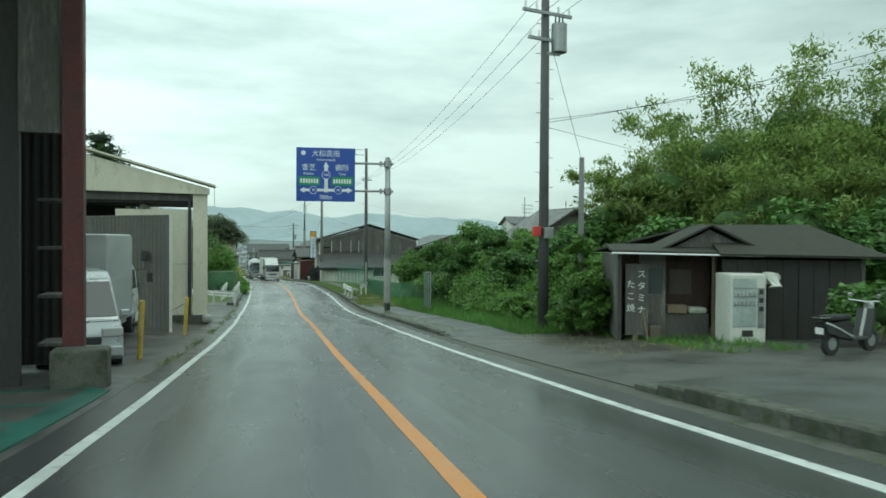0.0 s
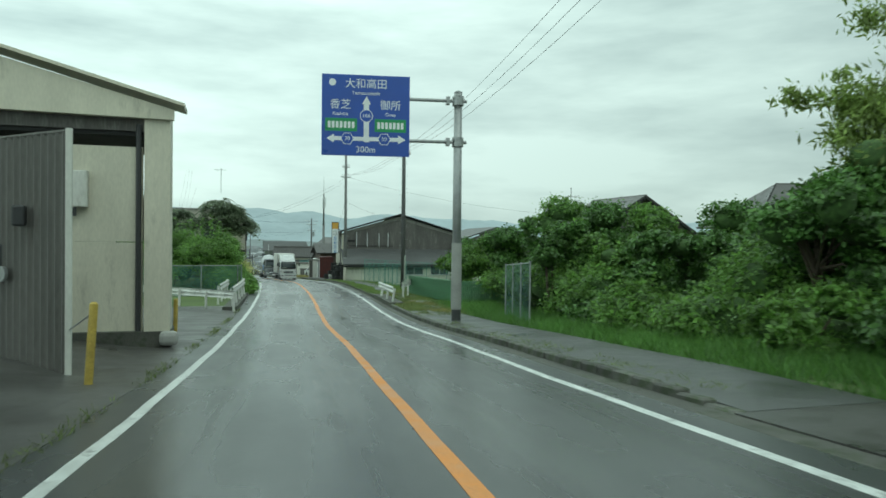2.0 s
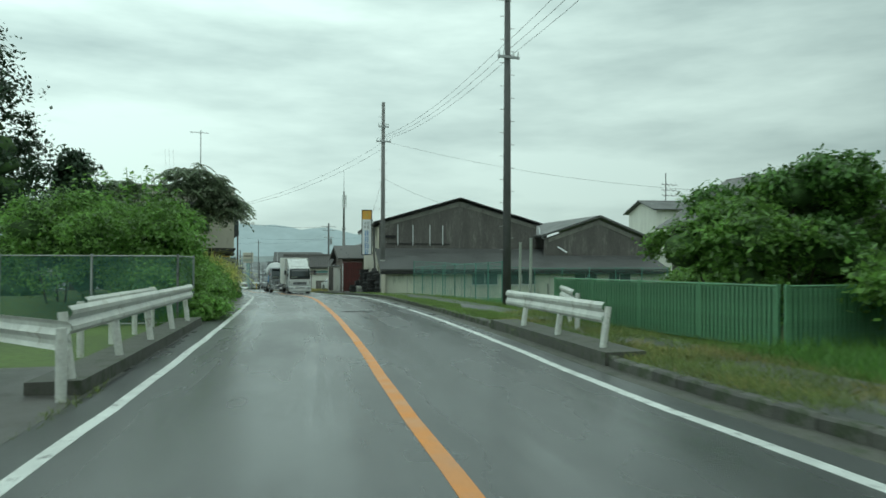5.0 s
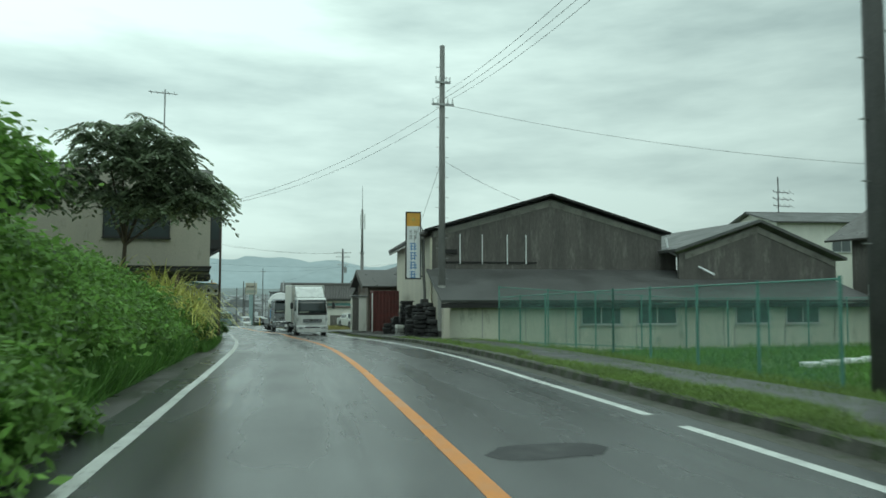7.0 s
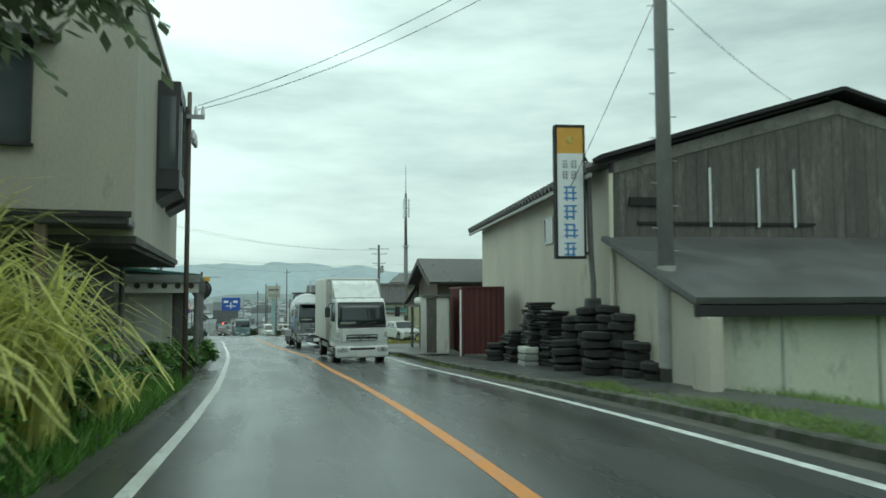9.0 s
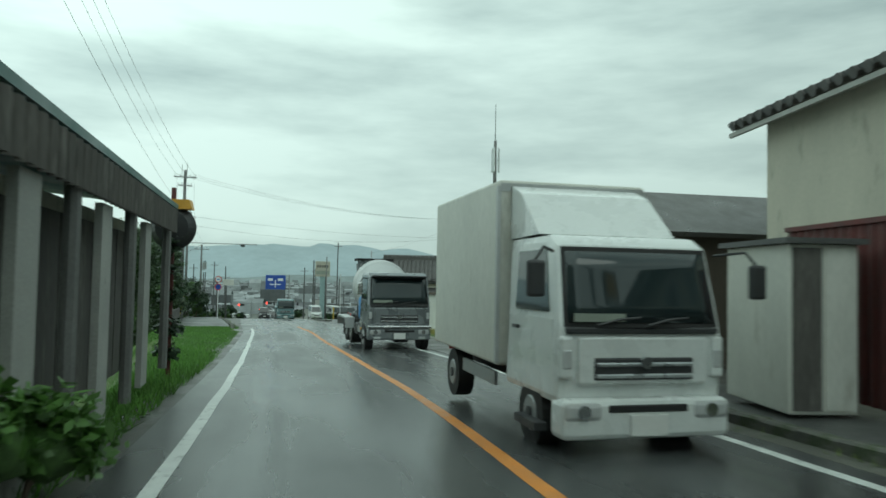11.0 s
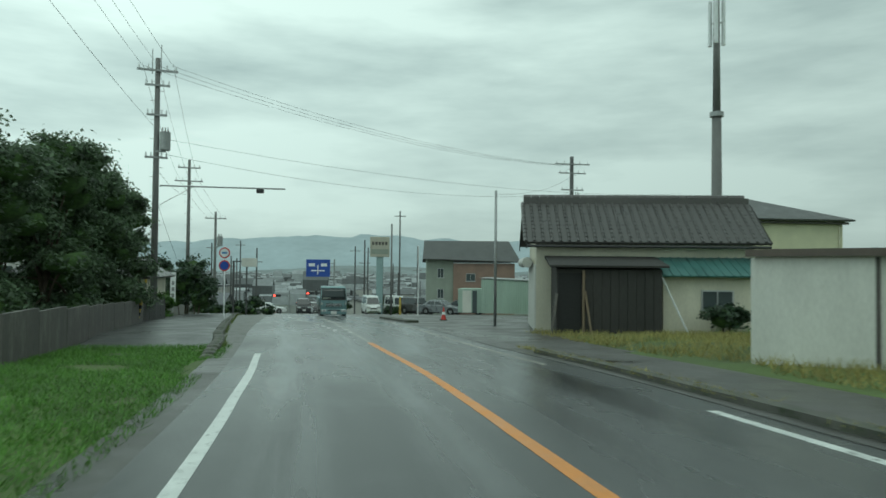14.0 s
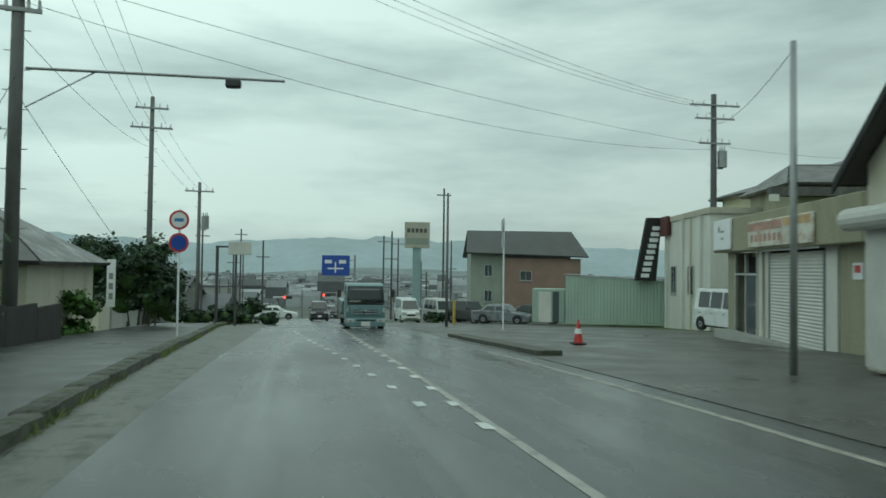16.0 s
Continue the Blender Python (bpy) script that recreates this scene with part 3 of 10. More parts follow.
bm = bmesh.new()
uv = bm.loops.layers.uv.new("lane")
cols = [-3.5 + 0.6 * k for k in range(11)] + [3.1]
rows = []
for i in range(290):
    y = -14 + 1.5 * i
    rows.append(([bm.verts.new((rx(y) + o, y, rz(y))) for o in cols], y))
for (a, ya), (b, yb) in zip(rows, rows[1:]):
    for k in range(len(cols) - 1):
        f = bm.faces.new((a[k], a[k + 1], b[k + 1], b[k]))
        for lp, q in zip(f.loops, ((cols[k], ya), (cols[k + 1], ya), (cols[k + 1], yb), (cols[k], yb))):
            lp[uv].uv = q
r = bmesh.ops.extrude_face_region(bm, geom=bm.faces[:])
bmesh.ops.translate(bm, vec=(0, 0, -0.12), verts=[e for e in r["geom"] if isinstance(e, bmesh.types.BMVert)])
bmesh.ops.recalc_face_normals(bm, faces=bm.faces[:])
road = tagged(part("road", bm, M_ROAD), "wet grey asphalt two-lane road with worn wheel tracks and painted lane sheen", "road", kind="structure")
ribbon("edge_line", -14, 132, -3.07, -2.93, 0.004, 0.003, M_WHITE_LINE, 1.0, label="worn white edge line on wet asphalt", category="road marking", wob=0.03)
ribbon("edge_line", -14, 60.2, lambda y: 2.52 + 0.14 * smooth(30, 55, y), lambda y: 2.66 + 0.14 * smooth(30, 55, y), 0.004, 0.003, M_WHITE_LINE, 1.0, label="worn white edge line on wet asphalt", category="road marking", wob=0.03)
ribbon("edge_line", 61, 123.6, 2.67, 2.81, 0.004, 0.003, M_WHITE_LINE, 1.0, label="worn white edge line on wet asphalt", category="road marking", wob=0.03)
ribbon("edge_line", 129, 150, 2.55, 2.66, 0.004, 0.003, M_FADED, 1.0, label="faint worn edge line at the crossing", category="road marking", wob=0.03)
ribbon("centre_line", -14, 135.4, -0.08, 0.08, 0.004, 0.003, M_ORANGE_LINE, 1.0, label="solid orange no-overtaking centre line", category="road marking", wob=0.015)
ribbon("centre_line", 135.4, 143, -0.05, 0.05, 0.004, 0.003, M_WORN, 1.0, label="worn white centre line where the orange one ends", category="road marking")
ribbon("centre_line", 143, 260, -0.05, 0.05, 0.004, 0.003, M_FADED, 2.0, label="white centre line running down towards the crossing", category="road marking")

def kerb_shift(y):
    """The far left kerb draws away from the road towards the crossing."""
    return -0.3 * smooth(134, 139, y) - 0.05 * max(0.0, min(30.0, y - 139.5))


# asphalt margins, driveways and pavements beside the road
bm = bmesh.new()
rows = []
for i in range(42):
    y = -14 + 1.5 * i
    rows.append([bm.verts.new((rx(y) + o, y, gz(rx(y) + o, y) + (0.003 if o > -4 else 0.03))) for o in (-3.5, -4.0, -4.4, -4.9, -5.4, -6.0, -6.8, -9, -12, -16, -24)])
for a, b in zip(rows, rows[1:]):
    for k in range(10):
        bm.faces.new((a[k + 1], a[k], b[k], b[k + 1]))
r = bmesh.ops.extrude_face_region(bm, geom=bm.faces[:])
bmesh.ops.translate(bm, vec=(0, 0, -0.3), verts=[e for e in r["geom"] if isinstance(e, bmesh.types.BMVert)])
bmesh.ops.recalc_face_normals(bm, faces=bm.faces[:])
lot = tagged(part("lot", bm, M_LOT), "dark patchy asphalt yard beside the road", "yard", kind="structure")
ribbon("shoulder", 47, 131, -4.0, -3.5, -0.004, 0.08, M_LOT, 1.5, label="narrow dark asphalt shoulder", category="shoulder")
ribbon("driveway", 5, 19, 3.45, 14, 0.015, 0.1, M_LOT, 1.5, label="dark asphalt forecourt in front of the hut", category="driveway")
ribbon("gutter", -14, 130, 3.1, 3.45, -0.004, 0.1, M_KERB, 1.5, label="mossy concrete gutter along the road", category="gutter")
KERBS = [(19, 106, 3.45, 3.62, lambda y: 0.02 + 0.12 * smooth(19, 21, y) * (1 - smooth(98, 105, y)), "dark mossy concrete kerb")]
KERBS.append((-14, 8.6, 3.40, 3.66, lambda y: 0.17 - 0.13 * smooth(6.8, 8.6, y), "dark mossy concrete kerb"))
ribbon("pavement", -14, 8.6, 3.66, 6.5, lambda y: 0.13 - 0.11 * smooth(6.5, 8.6, y), 0.25, M_WALK, 1.5, label="dark asphalt pavement behind the kerb", category="pavement")
ribbon("pavement", 19, 45, 3.62, 5.6, lambda y: 0.02 + 0.08 * smooth(19, 22, y), 0.25, M_WALK, 1.5, label="dark asphalt pavement behind the kerb", category="pavement")
ribbon("pavement", 45, 106.5, 3.62, 5.8, lambda y: 0.015 + 0.08 * (1 - smooth(98, 105, y)), 0.25, M_WALK, 1.5, label="dark asphalt pavement with weedy edges", category="pavement")
ribbon("yard", 86, 107.5, 5.8, 8.5, lambda y: 0.012 + 0.06 * (1 - smooth(97, 104, y)), 0.2, M_LOT, 1.5, label="dark asphalt strip in front of the workshop", category="yard")
ribbon("driveway", 105.5, 132, 3.1, lambda y: 5.6 if y > 120 else 9.5, 0.012, 0.1, M_LOT, 1.5, label="dark asphalt apron in front of the garages", category="driveway")
ribbon("forecourt", 132, 186, 3.1, lambda y: 6.4 + 10 * smooth(139.5, 142, y), 0.012, 0.1, M_LOT, 1.5, label="wide wet asphalt forecourt in front of the shops", category="forecourt")
ribbon("kerb", 121, 131.8, 3.35, 3.6, 0.10, 0.3, M_KERB, 1.0, label="low mossy kerb between road and verge", category="kerb", wob=0.05)
ribbon("kerb", 148.5, 158, 3.3, 3.9, 0.12, 0.3, M_KERB, 1.0, label="short raised kerb island with a white end", category="kerb", wob=0.05)
ribbon("pavement", 134.0, 210, lambda y: -7.6 - 1.2 * smooth(134, 150, y), lambda y: -4.2 + kerb_shift(y), lambda y: -0.02 + 0.13 * smooth(134, 137, y), 0.3, M_WALK, 1.5, label="pale wet asphalt pavement behind the kerb", category="pavement")
KERBS.append((131, 210, -4.2, -3.93, lambda y: 0.03 + 0.13 * smooth(131, 134, y), "dark mossy concrete kerb beside the gutter", kerb_shift))
ribbon("gutter", 131, 210, lambda y: -4.0 + kerb_shift(y), -3.5, -0.006, 0.1, M_GUTTER, 1.5, label="pale concrete gutter along the kerb", category="gutter")

# white guide dashes on the centre line, and a row that parts from it for the turning lane
for i in range(13):
    y = 139.8 + i * 1.4
    ribbon("road_stud", y, y + 0.34, -0.14, -0.02, 0.008, 0.005, M_WHITE_LINE, 0.5, label="short white dash on the centre line", category="road marking")
for i in range(14):
    y = 141.2 + i * 1.55
    ribbon("road_stud", y, y + 0.32, -0.54 - 0.12 * i, -0.42 - 0.12 * i, 0.006, 0.005, M_WHITE_LINE, 0.5, label="short white dash of the turning lane", category="road marking")


def road_patch(x, y, a, b, seed, label="dark tar patch in the wet asphalt"):
    """A thin irregular repair lying on the road."""
    bm = bmesh.new()
    ring = []
    for k in range(22):
        t = 2 * math.pi * k / 22
        q = 1 + 0.3 * noise.noise((math.cos(t) * 1.5, math.sin(t) * 1.5, seed))
        px, py = x + a * q * math.cos(t), y + b * q * math.sin(t)
        ring.append(bm.verts.new((px, py, rz(py) + 0.0025)))
    bm.faces.new(ring)
    r = bmesh.ops.extrude_face_region(bm, geom=bm.faces[:])
    bmesh.ops.translate(bm, vec=(0, 0, -0.02), verts=[e for e in r["geom"] if isinstance(e, bmesh.types.BMVert)])
    bmesh.ops.recalc_face_normals(bm, faces=bm.faces[:])
    return tagged(part("road_patch", bm, M_TAR), label, "road patch", "road patches", "structure")


for k, (px, py, a, b) in enumerate(((6.81, 59.4, 0.6, 0.32),)):
    road_patch(px, py, a, b, 3.1 * k + 0.7)


def kerb_stones(y0, y1, o0, o1, top, label, shift=None, seed=0):
    """Separate kerb stones along the road, a little uneven, each its own piece."""
    rnd = random.Random(seed)
    base = tagged(new("kerb"), label, "kerb", kind="structure")
    w = o1 - o0
    shapes = []
    for k in range(4):
        bm = bmesh.new()
        box(bm, -w / 2, w / 2, -0.297, 0.297, -0.35, 0.0)
        side = [e for e in bm.edges if all(v.co.z > -0.01 for v in e.verts)]
        bmesh.ops.bevel(bm, geom=side, offset=0.02 + 0.006 * k, segments=1, affect="EDGES")
        for v in bm.verts:
            if v.co.z > -0.1:
                v.co += Vector((rnd.uniform(-0.008, 0.008), 0, rnd.uniform(-0.008, 0.008)))
        me = bpy.data.meshes.new("kerb_stone")
        bm.to_mesh(me)
        bm.free()
        me.materials.append(M_KERBSTONE)
        shapes.append(me)
    n = int((y1 - y0) / 0.6)
    for i in range(n):
        y = y0 + 0.3 + 0.6 * i
        st = new("kerb_stone", shapes[rnd.randrange(4)])
        st.parent = base
        turn = -math.degrees(math.atan2(rx(y + 0.5) - rx(y - 0.5), 1.0))
        slope = math.degrees(math.atan2(rz(y + 0.5) - rz(y - 0.5), 1.0))
        st.matrix_local = pose(rx(y) + (o0 + o1) / 2 + (shift(y) if shift else 0.0) + rnd.uniform(-0.012, 0.012), y, rz(y) + top(y) + rnd.uniform(-0.012, 0.008), slope + rnd.uniform(-0.8, 0.8), rnd.uniform(-1.2, 1.2), turn)
    return base


for k, q in enumerate(KERBS):
    kerb_stones(*q, seed=50 + k)


# ---------- poles and cables ----------
def utility_pole(x, y, height, base_r=0.16, top_r=0.10, material=M_POLE, sleeve=0.0, arms=(), transformer=False, steps=True, label="", base=None, boxes_at=(), turn=0.0):
    z = gz(x, y) if base is None else base
    p = thing("utility_pole", (x, y, z), label or "tall grey concrete utility pole beside the road", "utility pole", "utility poles", turn=turn)
    part("shaft", bar([(0, 0, -0.3), (0, 0, height * 0.5), (0, 0, height)], base_r, 14, top_r), material, p, smooth_it=True)
    if sleeve:
        part("sleeve", bar([(0, 0, 0.35), (0, 0, sleeve)], base_r * 1.10, 14, base_r * 1.06), M_CONCRETE, p, "pale wrapped lower sleeve")
    for h, half, ang in arms:
        bm = bmesh.new()
        box(bm, -half, half, -0.16, -0.08, h - 0.045, h + 0.045, pose(0, 0, 0, 0, 0, ang))
        arm = part("crossarm", bm, M_GALV, p)
        for k in (-0.9, -0.45, 0.45, 0.9):
            q = pose(0, 0, 0, 0, 0, ang) @ Vector((k * half, -0.12, h + 0.05))
            bm = bmesh.new()
            tube(bm, [q, q + Vector((0, 0, 0.06)), q + Vector((0, 0, 0.12)), q + Vector((0, 0, 0.2))], 0.05, 8, 0.03)
            part("insulator", bm, M_SIGNWHITE, arm, "white porcelain insulator")
    if transformer:
        h = transformer
        bm = bmesh.new()
        tube(bm, [(0.42, -0.1, h - 0.45), (0.42, -0.1, h - 0.4), (0.42, -0.1, h + 0.35), (0.42, -0.1, h + 0.4)], 0.24, 14)
        t = part("transformer", bm, M_GALV, p, "grey drum transformer")
        for k in range(3):
            part("bushing", bar([(0.3 + 0.12 * k, -0.1, h + 0.4), (0.3 + 0.12 * k, -0.1, h + 0.62)], 0.03, 8, 0.02), M_PLASTIC, t)
        part("bracket", boxes((0, 0.45, -0.14, -0.06, h - 0.55, h - 0.47)), M_GALV, p)
    if steps:
        k, h = 0, 2.2
        while h < height - 1:
            s = 1 if k % 2 else -1
            part("step_bolt", bar([(s * 0.1, 0, h), (s * (base_r + 0.12), 0, h)], 0.012, 6), M_GALV, p)
            h += 0.45
            k += 1
    for (bx, by, bz, w, d, hh, mm, nm) in boxes_at:
        part(nm, soft_box(bx - w / 2, bx + w / 2, by - d / 2, by + d / 2, bz - hh / 2, bz + hh / 2, 0.02), mm, p)
    return p


def cable(a, b, sag, r=0.0075, label="thin black overhead cable between poles"):
    a, b = Vector(a), Vector(b)
    pts = [a.lerp(b, i / 16) - Vector((0, 0, sag * 4 * (i / 16) * (1 - i / 16))) for i in range(17)]
    return tagged(part("overhead_cable", bar(pts, r, 5), M_WIRE), label, "cable", "overhead cables")


utility_pole(9.6, 19.6, 10.6, 0.17, 0.12, M_POLE_DARK, arms=((9.7, 0.9, 10), (8.9, 0.7, 10)), transformer=9.0,
             label="dark concrete utility pole with transformer and orange box", boxes_at=((-0.28, -0.1, 3.1, 0.22, 0.2, 0.3, M_RED, "orange_lamp"), (0.05, -0.22, 3.05, 0.3, 0.12, 0.34, M_GALV, "meter_plate")))
utility_pole(10.33, 18.6, 5.2, 0.09, 0.075, M_POLE, steps=False, label="short thin grey pole tangled in vines")
utility_pole(12.85, 61.6, 12.4, 0.17, 0.11, M_POLE_DARK, arms=((9.6, 0.45, 5),), label="dark utility pole rising behind the verge")
utility_pole(12.14, 83.6, 13.1, 0.17, 0.11, M_POLE, sleeve=2.35, arms=((10.4, 0.5, 0), (11.4, 0.35, 0)), label="tall utility pole with a pale sleeve by the workshop wall", base=-3.75)
utility_pole(2.58, 88.2, 6.8, 0.06, 0.05, M_BROWN, arms=((6.2, 0.35, 0), (5.6, 0.3, 90)), steps=False, label="thin rusty brown steel pole beside the house", base=-4.0)
utility_pole(-7.6, 149.7, 12.3, 0.17, 0.11, M_POLE, arms=((11.7, 0.9, 15), (11.0, 0.55, 15), (9.6, 0.45, 15), (7.6, 0.5, 15)), transformer=8.4, label="tall utility pole with transformer and long lamp arm", base=-6.35)
utility_pole(-11.1, 169.9, 11.6, 0.16, 0.1, M_POLE, arms=((10.0, 1.0, 12), (11.0, 0.8, 12)), label="utility pole with two crossarms on the pavement", base=-7.5)
utility_pole(-11.3, 180.2, 9.2, 0.14, 0.1, M_POLE, arms=((8.6, 0.9, 12),), transformer=6.6, label="far utility pole with a transformer", base=-8.2)
utility_pole(17.9, 168.7, 12.2, 0.2, 0.14, M_POLE_DARK, arms=((11.6, 1.4, 5), (10.9, 1.1, 5), (9.6, 0.9, 5)), transformer=8.8, label="heavily loaded dark utility pole behind the shops", base=-7.3)
utility_pole(7.62, 144.4, 5.6, 0.065, 0.05, M_GALV, steps=False, label="slim grey steel pole on the forecourt", base=-6.15)
utility_pole(4.11, 170.6, 7.0, 0.08, 0.06, M_POLE, steps=False, label="slim grey pole beside the forecourt", base=-7.4)

br = thing("pole_rack", (12.85, 61.6, gz(12.85, 61.6)), "light steel rack fixed near the top of the dark pole", "rack")
for h in (11.8, 12.25):
    part("rail", bar([(0.1, -0.1, h), (-1.9, -0.1, h)], 0.03, 6), M_GALV, br)
for x in (-1.9, -1.0):
    part("strut", bar([(x, -0.1, 11.75), (x, -0.1, 12.3)], 0.025, 6), M_GALV, br)
# lamp arm over the road
arm = thing("lamp_arm", (-7.5, 149.7, -0.05), "long thin steel arm with a small lamp over the road", "lamp arm")
part("arm", bar([(0.1, 0, 0), (3, 0.1, -0.02), (5.85, 0.3, -0.02)], 0.035, 8), M_GALV, arm)
part("brace", bar([(0.1, 0, -0.9), (1.6, 0.05, -0.03)], 0.015, 6), M_GALV, arm)
part("lamp", soft_box(4.5, 4.85, 0.1, 0.3, -0.25, -0.05, 0.04), M_PLASTIC, arm, "small dark lamp head")

for k, (x, z) in enumerate(((-0.25, 5.9), (0.15, 6.1))):
    tagged(part("pole_rod", bar([(-7.6 + x, 149.7, 5.2), (-7.6 + x, 149.7, z + 0.5)], 0.02, 6), M_GALV), "thin upright rod at the top of the utility pole", "rod", "pole rods")
# antenna tower
tower = thing("antenna_mast", (17.6, 145.1, -6.2), "tall slender steel mobile phone mast with antennas", "antenna mast")
part("lower_shaft", bar([(0, 0, -0.3), (0, 0, 9.3)], 0.27, 14, 0.2), M_POLE, tower, smooth_it=True)
part("upper_shaft", bar([(0, 0, 9.3), (0, 0, 15)], 0.17, 12, 0.12), M_POLE, tower, smooth_it=True)
part("flange", bar([(0, 0, 9.2), (0, 0, 9.4)], 0.3, 14), M_GALV, tower)
part("tip_rod", bar([(0, 0, 15), (0, 0, 18.1)], 0.05, 8, 0.025), M_GALV, tower)
for k in range(3):
    a = 2 * math.pi * k / 3
    c, s = math.cos(a), math.sin(a)
    bm = bmesh.new()
    tube(bm, [(0.32 * c, 0.32 * s, 12.4), (0.32 * c, 0.32 * s, 14.4)], 0.09, 8)
    an = part("antenna", bm, M_SIGNWHITE, tower)
    part("antenna_bracket", bar([(0, 0, 13.4), (0.32 * c, 0.32 * s, 13.4)], 0.03, 6), M_GALV, tower)

# cables
for i, s in enumerate((-0.6, 0.0, 0.6)):
    cable((9.6 + s, 19.5, 8.3 - 0.05 * i), (12.75 + s * 0.6, 61.5, 6.7), 0.9)
    cable((12.75 + s * 0.6, 61.7, 6.7), (12.14 + s * 0.6, 83.5, 6.9), 0.5)
    cable((9.6 + s, 19.7, 8.3), (7.5 + s, -22, 11.5), 0.9)
cable((9.6, 19.6, 5.0), (26, 14, 9.0), 0.5)
cable((9.6, 19.6, 4.9), (25, 12, 9.2), 0.5)
cable((9.6, 19.6, 4.8), (24, 25, 4.2), 0.2)
cable((10.33, 18.6, 3.7), (9.6, 19.6, 8.0), 0.02)
cable((12.14, 83.5, 6.6), (2.77, 88.2, 2.5), 0.5)
cable((12.14, 83.5, 6.2), (2.77, 88.2, 2.4), 0.55)
cable((12.14, 83.6, 6.7), (30, 74, 3.0), 0.5)
cable((12.14, 83.6, 4.2), (19.0, 86.5, 2.4), 0.3)
cable((12.14, 83.6, 4.2), (11.6, 87.1, 0.6), 0.02)
for i, s in enumerate((-0.7, 0.0, 0.7)):
    cable((-7.6 + s, 149.7, 5.7), (-11.1 + s, 169.9, 2.7), 0.5)
    cable((-11.1 + s, 169.9, 2.6), (-11.3 + s, 180.2, 0.5), 0.2)
    cable((-7.6 + s, 149.7, 5.6), (17.9 + s, 168.7, 4.2), 0.9)
    cable((-7.6 + s, 149.7, 5.6), (-4 + s * 0.5, 108, 9.0), 0.8)
cable((-7.6, 149.7, 1.5), (17.9, 168.7, 2.0), 0.9)
cable((-7.6, 149.7, -0.6), (-11.1, 169.9, -5.3), 0.15)
cable((-7.6, 149.7, 0.8), (-11.1, 169.9, 1.5), 0.4)
cable((7.62, 144.4, -0.7), (17.9, 168.7, 3.4), 0.4)


cable((-7.6, 149.7, -0.2), (-6.45, 144.7, -4.1), 0.02, label="thin steel guy wire down to the striped guard")
cable((-7.6, 149.7, 2.2), (30, 176, 3.0), 0.9)
cable((-7.6, 149.7, 2.6), (-3, 104, 6.5), 0.7)

